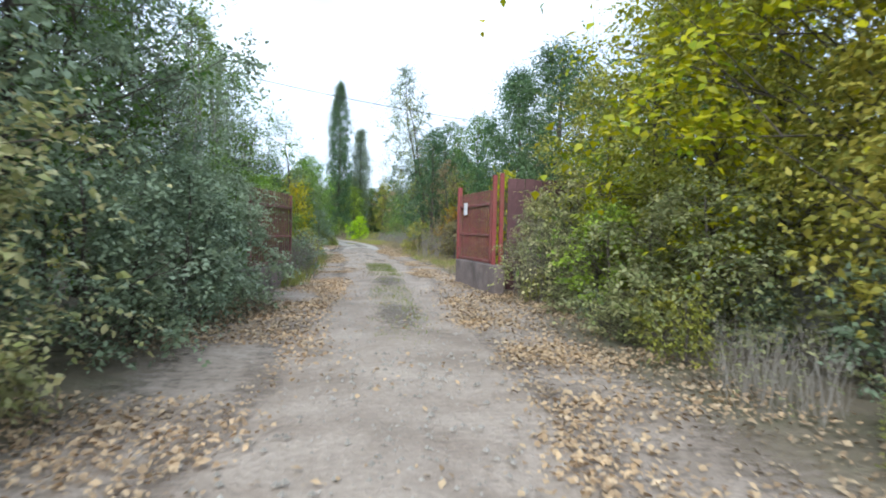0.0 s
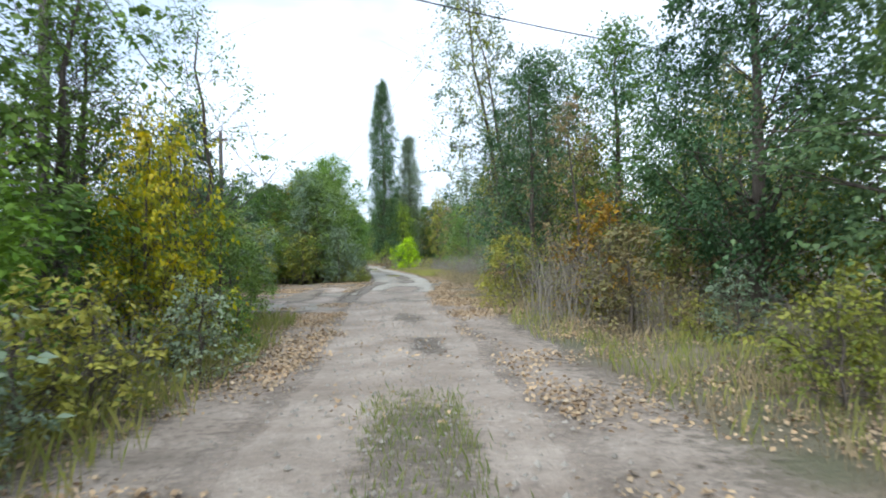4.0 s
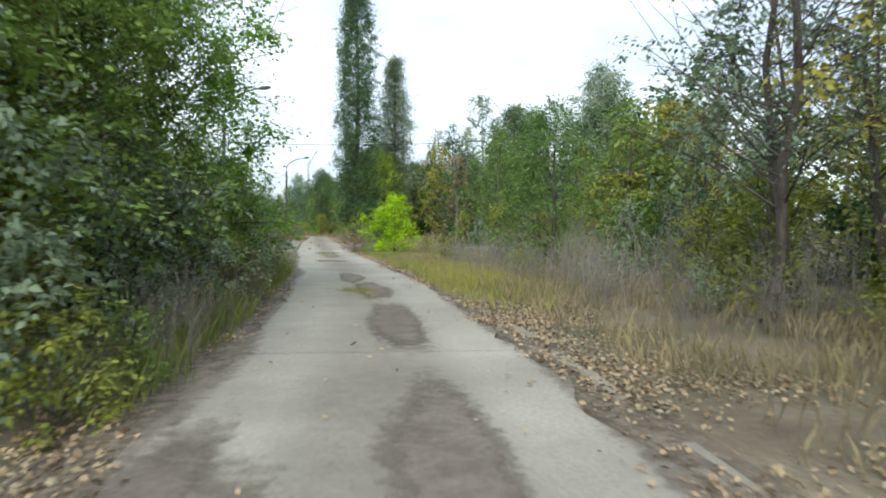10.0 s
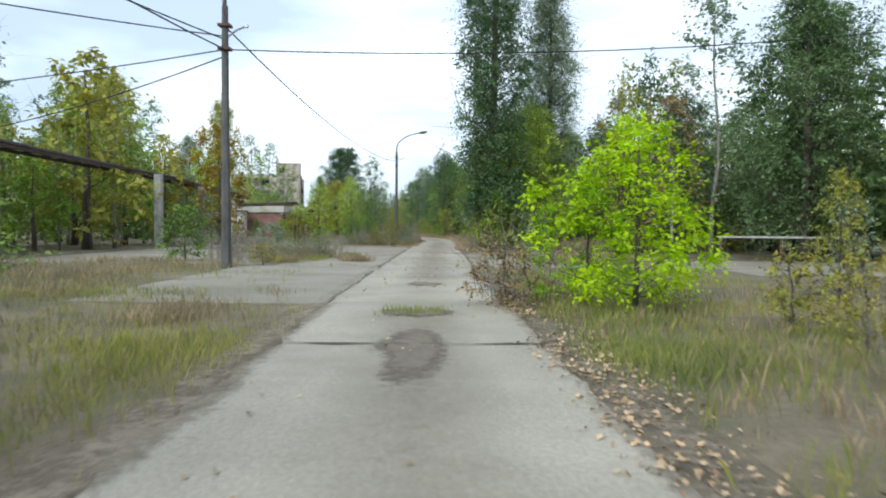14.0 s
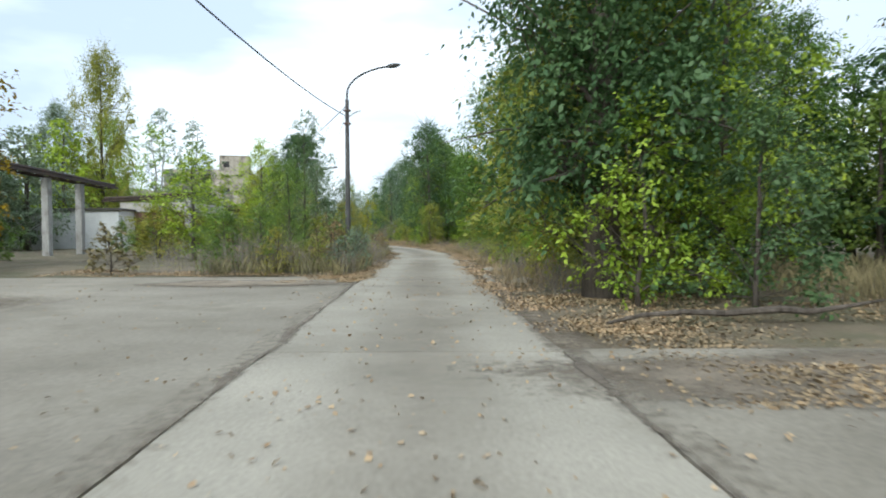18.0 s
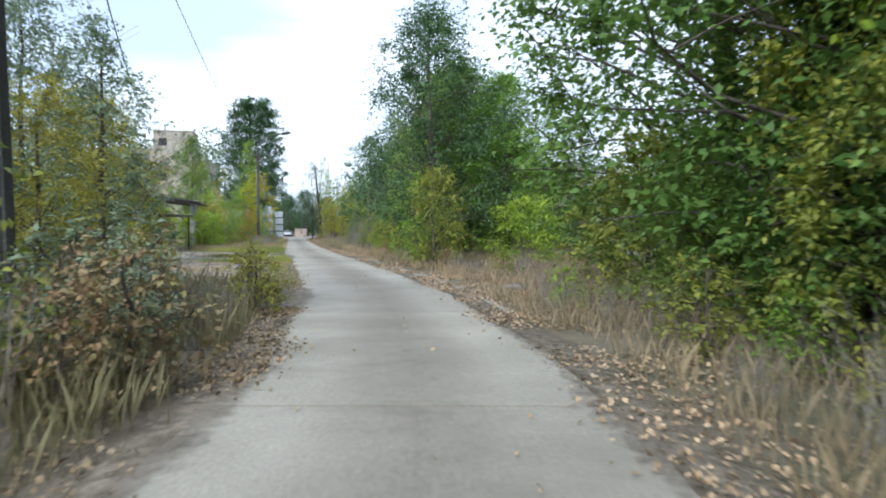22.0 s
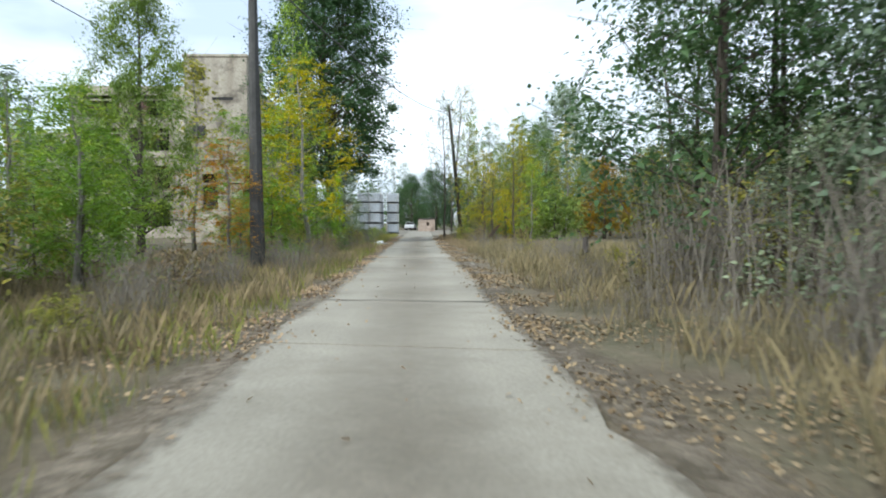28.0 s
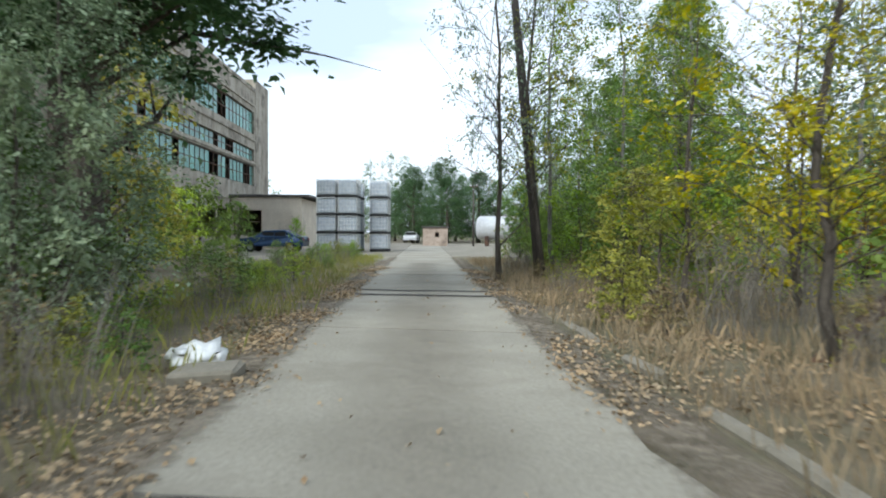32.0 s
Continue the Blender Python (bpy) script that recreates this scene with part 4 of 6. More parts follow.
for i, (n, y0, y1, side, a, b) in enumerate([
        (5200, -1, 22, 1, 1.05, 3.2), (4200, -1, 24, -1, 1.0, 3.0), (6000, 22, 46, 1, 1.3, 5.6), (2200, 24, 40, -1, 1.2, 2.8), (260, 3, 40, 1, -0.7, 0.8), (2600, 36, 50, -1, 3.6, 6.5), (1400, 50.5, 55, -1, 1.8, 6.5), (3200, 46, 64, 1, 1.6, 3.6),
        (1200, 46, 66, -1, 1.6, 2.8), (900, 64, 90, 1, 1.4, 2.2), (5200, 109.5, 118, 1, 2.0, 9.5), (4200, 113, 150, 1, 1.35, 3.6), (2600, 124, 127.5, -1, 1.6, 11), (1500, 121.5, 124.5, -1, 1.6, 3.2), (900, 163, 168, -1, 1.6, 3.4), (900, 154, 164, -1, 2.5, 6.0), (2600, 124, 148, -1, 1.4, 2.8),
        (6000, 146, 184, 1, 1.45, 4.4), (1200, 150, 166, -1, 1.5, 5), (4200, 184, 216, 1, 1.4, 4.2), (2400, 186, 216, -1, 1.5, 3.2), (3600, 212, 240, 1, 1.4, 4.0), (2400, 214, 240, -1, 1.45, 2.8), (700, 40, 240, 1, -1.3, 1.3)]):
    pts = on_ground(scatter(int(n * 3.2), y0, y1, side, a, b, 500 + i, 1.3, 0.35, 0.0, 0.22), 0.03) if n != 700 else scatter(n, y0, y1, side, a, b, 999, 1.0, 0, 0.02)
    pts = [(x, y, max(z, 0.02) if abs(x - lane(y)) < 2.0 else z) for x, y, z in pts]
    flat_leaves("fallen_leaves", pts, 0.048, i, "drift of pale brown fallen leaves beside the lane" if n != 700 else "single dry leaves lying on the concrete")

for i, (n, y0, y1, side, a, b) in enumerate([(900, 90, 124, 1, -1.4, 1.4), (900, 99, 123, -1, 1.6, 12), (900, 100, 111.5, 1, 1.6, 9), (500, 154, 180, -1, 2.4, 8)]):
    flat_leaves("fallen_leaves", scatter(n, y0, y1, side, a, b, 640 + i, 1.0, 0.6, 0.014), 0.045, 60 + i, "single dry leaves scattered over the concrete")

# loose stones on the dirt
g = random.Random(77)
verts, faces = [], []
for i in range(7000):
    y = g.uniform(2, 46)
    x = lane(y) + g.choice((g.gauss(0.1, 0.45), g.uniform(-1.5, 1.6)))
    s = 0.008 + 0.026 * g.random() ** 3
    o = len(verts)
    verts += [(x + s, y, 0.01), (x, y + s * 0.8, 0.008), (x - s * 0.9, y, 0.01), (x, y - s, 0.009), (x + s * 0.1, y, 0.012 + s * 0.8)]
    faces += [(o, o + 1, o + 4), (o + 1, o + 2, o + 4), (o + 2, o + 3, o + 4), (o + 3, o, o + 4)]
tagged(part("gravel", (verts, faces), STONE), "small loose pale stones on the track", "gravel", kind="stuff")


# ---- gate, fences ----
def gate_leaf(x0, y0, x1, y1, z0, z1, label, paint):
    ln = math.hypot(x1 - x0, y1 - y0)
    e = thing("gate_leaf", x0, y0, 0, math.degrees(math.atan2(y1 - y0, x1 - x0)), label, "gate", "gate leaves")
    part("gate_frame", boxes((0, ln, -0.03, 0.03, z0, z0 + 0.07), (0, ln, -0.03, 0.03, z1 - 0.32, z1 - 0.26), (0, 0.07, -0.03, 0.03, z0, z1), (ln - 0.07, ln, -0.03, 0.03, z0, z1), (0, ln, -0.025, 0.025, (z0 + z1) / 2 - 0.2, (z0 + z1) / 2 - 0.15), bevel=0.006), paint, e)
    first = part("bar", boxes((-0.020, 0.020, -0.012, 0.012, z0 + 0.03, z1 + 0.02), bevel=0.004), paint, e)
    first.matrix_local = pose(0.16, 0, 0)
    n = int(ln / 0.165)
    for i in range(1, n):
        again("bar", first, e, pose(0.16 + i * (ln - 0.3) / n, 0, 0))
    return e


gr = gate_leaf(3.9, 15.1, 3.82, 18.0, 0.62, 2.22, "open rusty red steel gate leaf of upright bars", REDW)
part("notice_plate", boxes((2.05, 2.35, 0.035, 0.05, 1.72, 2.02)), PAPER, gr, "white sheet-metal notice")
gate_leaf(-1.15, 14.0, -0.45, 17.0, 0.5, 2.05, "open red-brown steel gate leaf of upright bars", BROWNP)
for x0, y0, x1, y1, zz in ((3.98, 14.6, 3.86, 18.1, 0.60), (-1.3, 13.6, -0.5, 17.1, 0.48)):
    ln = math.hypot(x1 - x0, y1 - y0)
    bm = bmesh.new()
    box(bm, 0, ln, -0.12, 0.12, -0.15, zz, 0.02)
    ob = part("gate_plinth", bm, PLINTH)
    ob.matrix_world = pose(x0, y0, 0, 0, 0, math.degrees(math.atan2(y1 - y0, x1 - x0)))
    tagged(ob, "low stained brownish concrete plinth under the gate", "plinth", kind="structure")
gp = thing("gate_post", 3.95, 15.0, 0, 0, "pair of tall red-painted steel gate posts", "gate post")
part("post", boxes((-0.06, 0.03, -0.045, 0.045, -0.1, 2.55), bevel=0.01), REDP, gp)
part("post", boxes((0.10, 0.19, -0.04, 0.05, -0.1, 2.6), bevel=0.01), REDP, gp)
gp = thing("gate_post", 3.82, 18.06, 0, 0, "stout red-painted steel gate post at the leaf's end", "gate post")
part("post", boxes((-0.055, 0.055, 0.0, 0.11, -0.1, 2.45), bevel=0.01), REDP, gp)
for q in (0.8, 1.7):
    part("hinge", boxes((-0.03, 0.03, -0.03, 0.004, q, q + 0.12), bevel=0.006), RUST, gp)
fence = thing("sheet_fence", 4.25, 15.1, 0, 2, "tall dark maroon sheet-metal fence overgrown by shrubs", "fence", kind="structure")
board = part("board", boxes((0, 0.195, -0.02, 0.0, 0.05, 2.5), bevel=0.004), MAROON, fence)
for k in range(1, 50):
    again("board", board, fence, pose(k * 0.2 + 0.02 * (k // 10), 0.02 * (k % 2), rng.uniform(-0.012, 0.012)))
for i in range(5):
    part("rail", boxes((i * 2.02, i * 2.02 + 2.0, 0.04, 0.09, 1.9, 1.96)), RUST, fence)
cw = thing("concrete_fence", 7.2, 3.0, 0, 90, "grey precast concrete panel fence behind the bushes", "fence", kind="structure")
for i in range(5):
    for k in range(4):
        part("panel", boxes((i * 2.1 + 0.08, i * 2.1 + 2.02, -0.04, 0.04, k * 0.5 + 0.01, k * 0.5 + 0.49), bevel=0.02), POLEC, cw)
    part("post", boxes((i * 2.1 - 0.08, i * 2.1 + 0.075, -0.08, 0.08, -0.1, 2.15), bevel=0.02), POLEC, cw)


# ---- poles, lamps, wires ----
def lamp_post(x, y, top, arm, reach, base_w=0.30):
    e = thing("street_lamp", x, y, 0, 0, "weathered concrete street lamp with a curved steel arm", "street lamp", "street lamps")
    v, f = [], []
    ring_tube(v, f, [(0, 0, -0.3), (0, 0, top * 0.5), (0, 0, top)], [base_w / 2, base_w * 0.42, base_w * 0.33], 8)
    part("pole", (v, f), POLEG, e)
    part("strut", tube([(-0.1, 0.55, -0.3), (-0.03, 0.1, top - 1.6)], 0.09, 6), POLEG, e)
    pts = [(0, 0, top - 0.9), (0, 0, top + 0.3)]
    for i in range(1, 9):
        a = i / 8 * math.pi / 2 * 0.86
        pts.append((reach * (1 - math.cos(a)) / 0.78, 0, top + 0.3 + (arm - top - 0.45) * math.sin(a) / 0.976))
    smooth(part("arm", tube(pts, 0.055, 7), POLEG, e))
    ex, ez = pts[-1][0], pts[-1][2]
    bm = bmesh.new()
    bmesh.ops.create_icosphere(bm, subdivisions=2, radius=0.5, matrix=Matrix.Translation((ex + 0.28, 0, ez + 0.04)) @ Matrix.Rotation(radians(-8), 4, "Y") @ Matrix.Diagonal((0.85, 0.36, 0.26, 1)))
    hd = smooth(part("lamp_head", bm, POLEG, e, "dark grey metal lamp head"))
    part("bracket", tube([(0.05, 0, top - 0.95), (0.35, 0, top - 0.72), (0.62, 0, top - 0.62)], 0.03, 6), STEEL, e)
    for q in (1.32, 0.62):
        part("clamp", boxes((-0.18, 0.18, -0.17, 0.17, top - q, top - q + 0.08)), RUST, e)
    part("insulator", boxes((0.6, 0.72, -0.04, 0.04, top - 0.66, top - 0.54), bevel=0.02), WHITE, e)
    return e


lamp_post(-4.2, 97.8, 7.9, 10.2, 2.2)
lamp_post(-4.0, 142.8, 8.3, 10.2, 2.2)
lamp_post(-16.3, 197.3, 8.2, 9.8, 2.2)


def wood_pole(x, y, h, lean=0.0, mat=POLED, r=0.14, words="dark tarred wooden utility pole"):
    e = thing("utility_pole", x, y, 0, 0, words, "utility pole", "utility poles")
    e.matrix_world = pose(x, y, 0, 0, lean, 0)
    smooth(part("pole", tube([(0, 0, -0.3), (0, 0, h * 0.5), (0, 0, h)], [r, r * 0.85, r * 0.65], 9), mat, e))
    part("crossarm", boxes((-0.35, 0.35, -0.05, 0.05, h - 0.45, h - 0.36), bevel=0.01), RUST, e)
    for k in (-0.3, 0.3):
        part("insulator", boxes((k - 0.035, k + 0.035, -0.035, 0.035, h - 0.36, h - 0.2), bevel=0.015), WHITE, e)
    return e


wood_pole(-5.4, 57.8, 7.9)
wood_pole(-4.6, 35.5, 9.2, 1.0)
wood_pole(-17.9, 236.5, 10.5, -5.5, POLED, 0.16, "dark tarred leaning utility pole among the trees")
wood_pole(-26.8, 281.0, 6.0, 0.0, POLED, 0.10, "far dark utility pole by the hut")


def wire(a, b, sag, r=0.022):
    a, b = Vector(a), Vector(b)
    pts = []
    for i in range(15):
        k = i / 14
        p = a.lerp(b, k)
        p.z -= sag * 4 * k * (1 - k)
        pts.append(p)
    return tagged(part("overhead_wire", tube(pts, r, 4), CABLE), "thin black overhead wire strung between poles", "wire", "overhead wires")


P1, P2, P3, P0 = (-4.2, 97.8, 6.6), (-4.0, 142.8, 7.4), (-16.3, 197.3, 7.3), (-5.4, 57.8, 7.5)
wire((-4.6, 35.5, 8.8), (20, 46, 8.2), 0.5)
wire((-4.6, 35.5, 8.9), P0, 0.7)
wire((-5.1, 57.8, 7.4), P1, 0.9)
wire(P1, (30, 104, 10.2), 0.9)
wire(P1, (-40, 105, 6.4), 0.8)
wire((-4.2, 97.8, 7.3), P2, 0.9)
wire((-4.2, 97.8, 6.9), (-22, 60, 11), 0.4)
wire((-4.2, 97.8, 7.0), (-24, 86, 8.6), 0.4)
wire((-4.2, 97.8, 6.4), (-30, 112, 5.4), 0.8)
wire((-4.2, 97.8, 7.6), (6, 62, 13), 0.5, 0.012)
wire((-4.0, 142.8, 7.8), (-16.3, 197.3, 7.8), 1.0, 0.010)
wire((-4.0, 142.8, 8.0), (-41.5, 239.0, 14.8), 3.0, 0.022)
wire(P3, (-18.8, 236.5, 9.8), 0.8)
wire((-19.1, 236.5, 10.0), (-26.8, 281, 5.7), 0.9)


bar = thing("barrier_rail", 12.3, 102.9, 0, -15, "long pale steel pipe rail on short posts", "rail")
part("rail", tube([(0, 0, 0.95), (4.2, 0, 0.95)], 0.04, 8), POLEC, bar)
for q in (0.1, 2.1, 4.1):
    part("post", tube([(q, 0, -0.2), (q, 0, 0.95)], 0.035, 6), RUST, bar)


# ---- pipe rack, white store, garage ----
def rack(pts, z, posts, label, wid=0.9):
    e = thing("pipe_rack", 0, 0, 0, 0, label, "pipe rack")
    for a, b in zip(pts, pts[1:]):
        a, b = Vector((*a, z)), Vector((*b, z))
        d = (b - a).normalized()
        s = Vector((-d.y, d.x, 0)) * wid / 2
        for k in (-1, 1):
            part("beam", tube([a + s * k, b + s * k], 0.09, 4), RUSTD, e)
        for q, (u, dz, r) in enumerate(((-0.5, 0.2, 0.11), (0.1, 0.17, 0.08), (0.55, 0.19, 0.10))):
            m = (a + b) / 2
            part("pipe", tube([a + s * u + Vector((0, 0, dz)), m + s * u + Vector((0, 0, dz + rng.uniform(-0.06, 0.06))), b + s * u + Vector((0, 0, dz))], r, 7), RUSTD, e)
        n = int((b - a).length / 1.5)
        for i in range(n + 1):
            c = a.lerp(b, i / n)
            part("crosspiece", tube([c - s * 1.15, c + s * 1.15], 0.05, 4), RUSTD, e)
    for x, y, h in posts:
        part("post", boxes((x - 0.2, x + 0.2, y - 0.2, y + 0.2, -0.2, h), bevel=0.03), POLEC, e, "grey concrete rack post")
    return e


rack([(-14.6, 98), (-17.0, 122), (-20.6, 146), (-21.8, 153)], 4.3, [(-14.7, 116.3, 4.2), (-17.2, 129, 4.2), (-20.2, 142.6, 4.2), (-21, 147.5, 4.2)], "rusty elevated pipe rack on concrete posts")
rack([(-24, 157), (-15.6, 151)], 3.6, [(-15.7, 151.0, 3.5)], "rusty low pipe rack on a concrete post", 0.7)
rack([(-17.3, 164), (-17.85, 177), (-18.6, 190)], 3.2, [(-17.7, 173.7, 4.05), (-17.9, 177.3, 4.05), (-18.5, 188.0, 3.3)], "rusty elevated pipe rack on concrete posts over the forecourt")


def wall_holes(w, h, t, holes, mat, name, parent, label=""):
    """Upright wall in its own xz plane, thickness t to +y, with rectangular openings that go through."""
    xs = sorted({0, w, *[a for q in holes for a in (q[0], q[1])]})
    zs = sorted({0, h, *[a for q in holes for a in (q[2], q[3])]})
    bm = bmesh.new()
    for i in range(len(xs) - 1):
        for j in range(len(zs) - 1):
            cx, cz = (xs[i] + xs[i + 1]) / 2, (zs[j] + zs[j + 1]) / 2
            if any(a < cx < b and c < cz < d for a, b, c, d in holes):
                continue
            box(bm, xs[i], xs[i + 1], 0, t, zs[j], zs[j + 1])
    bmesh.ops.remove_doubles(bm, verts=bm.verts, dist=0.0005)
    inner = [f for f in bm.faces if all(len(e.link_faces) > 2 for e in f.edges)]
    bmesh.ops.delete(bm, geom=inner, context="FACES_ONLY")
    return part(name, bm, mat, parent, label)


store = thing("store_building", -32.9, 158.8, 0, 8, "low white limewashed store building", "building")
wall_holes(8.4, 3.05, 0.3, [(1.0, 2.3, 0.4, 1.5)], WALLW, "wall", store)
for q in ((0, 0.3, 0.3, 7, -0.2, 3.05), (8.1, 8.4, 0.3, 7, -0.2, 3.05), (0.3, 8.1, 6.7, 7, -0.2, 3.05)):
    part("wall", boxes(q), WALLW, store)
part("roof", boxes((-0.2, 8.6, -0.25, 7.2, 3.054, 3.2), bevel=0.02), ROOFM, store)
# panel set in the opening, its near-black colour replaces the room's shade
part("window", boxes((1.0, 2.3, 0.18, 0.22, 0.4, 1.5)), UNLIT, store, "near-black panel painted as the shade in a window")

gar = thing("garage", -26.2, 164.0, 0, 3.0, "derelict low brick garage with a sagging canopy", "building")
part("back_wall", boxes((0, 0.3, 0, 20, -0.2, 3.2), bevel=0.01), BRICK, gar)
for y0, w in ((0, 3.2), (4.6, 2.6), (8.6, 3.0), (13.0, 2.6), (17.0, 3.0)):
    part("front_wall", boxes((5.2, 5.5, y0, y0 + w, -0.2, 2.75), bevel=0.01), BRICK, gar)
part("lintel", boxes((5.18, 5.52, 0, 20, 2.754, 3.0), bevel=0.01), WALLC, gar)
for y0 in (0, 19.7):
    part("end_wall", boxes((0.3, 5.2, y0, y0 + 0.3, -0.2, 3.0)), BRICK, gar)
part("parapet", boxes((-0.1, 5.7, -0.2, 13.6, 3.004, 3.8), bevel=0.03), WALLC, gar, "pale concrete parapet block")
part("roof", boxes((-0.1, 5.7, 13.62, 20.2, 3.004, 3.2), bevel=0.02), ROOFM, gar)
part("canopy", boxes((5.55, 7.3, -0.2, 14.4, 2.4, 2.5), (7.0, 9.9, 14.42, 20.4, 2.26, 2.37), (5.55, 7.0, 14.42, 20.4, 2.3, 2.4), bevel=0.02), ROOFM, gar, "thin dark canopy slab with a broken edge")
for q in (15.0, 20.2):
    part("canopy_post", tube([(9.6, q, -0.2), (9.6, q, 2.26)], 0.05, 6), RUST, gar)
    part("brace", tube([(9.6, q, 1.7), (9.1, q, 2.26)], 0.03, 5), RUST, gar)


# ---- factory ----
fac = thing("factory", -37.2, 239.4, 0, 12.5, "derelict multi-storey concrete factory with broken windows", "building")
BODY_L = 38.0
H1, HT = 13.2, 15.6
# long side facing the lane: wall plane x = 0, running along +y
side_holes = [(7.0, 33.0, 9.6, 11.5), (7.0, 33.0, 7.3, 8.3), (7.0, 33.0, 5.2, 6.9), (7.0, 33.0, 1.0, 3.0), (1.4, 2.6, 9.5, 11.0), (1.4, 2.6, 5.5, 7.0)]
sw = wall_holes(BODY_L, H1, 0.4, side_holes, FACW, "side_wall", fac)
sw.matrix_local = pose(0, 0, 0, 0, 0, 90)
for za, zb, gl in ((9.6, 11.5, 0.82), (7.3, 8.3, 0.95), (5.2, 6.9, 0.8)):
    win = part("window_frame", boxes((-0.24, -0.18, 7.0, 33.0, za, za + 0.08), (-0.24, -0.18, 7.0, 33.0, zb - 0.08, zb), (-0.24, -0.18, 7.0, 33.0, (za + zb) / 2 - 0.03, (za + zb) / 2 + 0.03)), RUST, fac, "long rusty ribbon-window frame")
    pane = None
    for i in range(26):
        if rng.random() < gl:
            if pane is None:
                pane = part("pane", boxes((-0.22, -0.20, 0.04, 0.96, za + 0.08, zb - 0.08)), GREENG, win, "green wired-glass pane")
                pane.matrix_local = pose(0, 7.0 + i, 0)
            else:
                again("pane", pane, win, pose(0, 7.0 + i, 0))
    mul = part("mullion", boxes((-0.25, -0.17, -0.03, 0.03, za, zb)), RUST, win)
    mul.matrix_local = pose(0, 8, 0)
    for i in range(2, 26):
        again("mullion", mul, win, pose(0, 7.0 + i, 0))
# front facing back along the lane: wall plane y = 0, running to -x
front_holes = [(6.5 + c * 4.2, 9.9 + c * 4.2, z0, z0 + 2.0) for c in range(2) for z0 in (1.0, 4.3, 7.6, 10.4)]
fw = wall_holes(15.0, H1, 0.4, front_holes, FACW, "front_wall", fac)
fw.matrix_local = pose(-0.4, 0.4, 0, 0, 0, 180)
for c in range(2):
    for z0 in (1.0, 4.3, 7.6, 10.4):
        fr = part("window_frame", boxes((-10.3 - c * 4.2, -6.9 - c * 4.2, 0.15, 0.22, z0 + 0.95, z0 + 1.03), (-8.64 - c * 4.2, -8.56 - c * 4.2, 0.15, 0.22, z0, z0 + 2.0)), RUST, fac)
for q in ((-15.4, -15.0, 0.41, BODY_L, -0.2, H1), (-15.0, -0.4, BODY_L - 0.4, BODY_L, -0.2, H1)):
    part("back_wall", boxes(q), FACW, fac)
# inner floors and partition coloured near-black, as if the rooms were unlit
for zf in (0.0, 3.9, 7.1, 12.9):
    part("floor_slab", boxes((-15.0, -0.42, 0.42, BODY_L - 0.42, zf, zf + 0.25)), UNLIT if zf < 12 else ROOFM, fac)
part("partition", boxes((-8.2, -8.0, 0.6, BODY_L - 0.6, 0.25, 12.9)), UNLIT, fac)
tow = part("stair_tower", boxes((-5.4, -0.0, -0.42, 5.6, -0.2, HT), bevel=0.03), FACW, fac, "pale blank stair tower")
part("tower_parapet", boxes((-5.5, 0.1, -0.52, 5.7, HT + 0.003, HT + 0.25), bevel=0.03), FACW, fac)
# tower openings: flat sheets on the solid wall, inner shade painted near-black
for zz in (5.0, 8.6, 13.6):
    part("tower_window", boxes((-4.7, -3.6, -0.47, -0.424, zz, zz + 1.1)), UNLIT, fac, "near-black panel painted as a small unlit window opening")
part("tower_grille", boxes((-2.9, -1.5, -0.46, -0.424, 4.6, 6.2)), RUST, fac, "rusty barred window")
part("tower_slit", boxes((-3.0, -1.2, -0.45, -0.424, 11.9, 12.15)), UNLIT, fac)
part("end_tower", boxes((-5.0, 0.05, 33.4, BODY_L + 0.1, -0.2, 14.4), bevel=0.03), FACW, fac, "stair tower at the far end")
for zz in (3.75, 7.0, 9.0, 11.9):
    part("ledge", boxes((0.003, 0.09, 6.2, 33.3, zz, zz + 0.16), bevel=0.02), FACW, fac, "thin stained concrete ledge")
    part("ledge", boxes((-15.4, -5.55, -0.09, -0.003, zz, zz + 0.16), bevel=0.02), FACW, fac, "thin stained concrete ledge")
for q in range(8):
    part("pilaster", boxes((0.003, 0.07, 7.0 + q * 3.71 - 0.12, 7.0 + q * 3.71 + 0.12, 0.0, 3.7), bevel=0.02), FACW, fac)
for c, z0, w in ((0, 10.4, 1.5), (1, 7.6, 1.9), (0, 7.6, 1.1), (1, 4.3, 1.6), (0, 4.3, 2.2)):
    part("infill", boxes((-10.3 - c * 4.2, -10.3 - c * 4.2 + w, 0.24, 0.34, z0, z0 + 1.5)), BRICK, fac, "broken brick infill in a window")
part("downpipe", tube([(0.12, 6.1, 0.0), (0.12, 6.1, H1)], 0.07, 8), RUST, fac, "rusty downpipe")
part("cable_bracket", tube([(0.0, 5.9, 7.6), (0.5, 5.4, 7.7)], 0.04, 5), RUST, fac)
part("parapet", boxes((-15.5, 0.06, 5.72, 33.3, H1 + 0.003, H1 + 0.35), bevel=0.03), FACW, fac)
part("low_wing", boxes((-21.0, -15.42, 0.0, 20, -0.2, 9.2), bevel=0.03), FACW, fac, "lower concrete wing")
# wing windows: near-black sheets on the solid face, painted as room shade
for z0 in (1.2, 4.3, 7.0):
    part("wing_window", boxes((-20.0, -16.2, -0.05, -0.004, z0, z0 + 1.5)), UNLIT, fac, "near-black panel painted as an unlit window band")

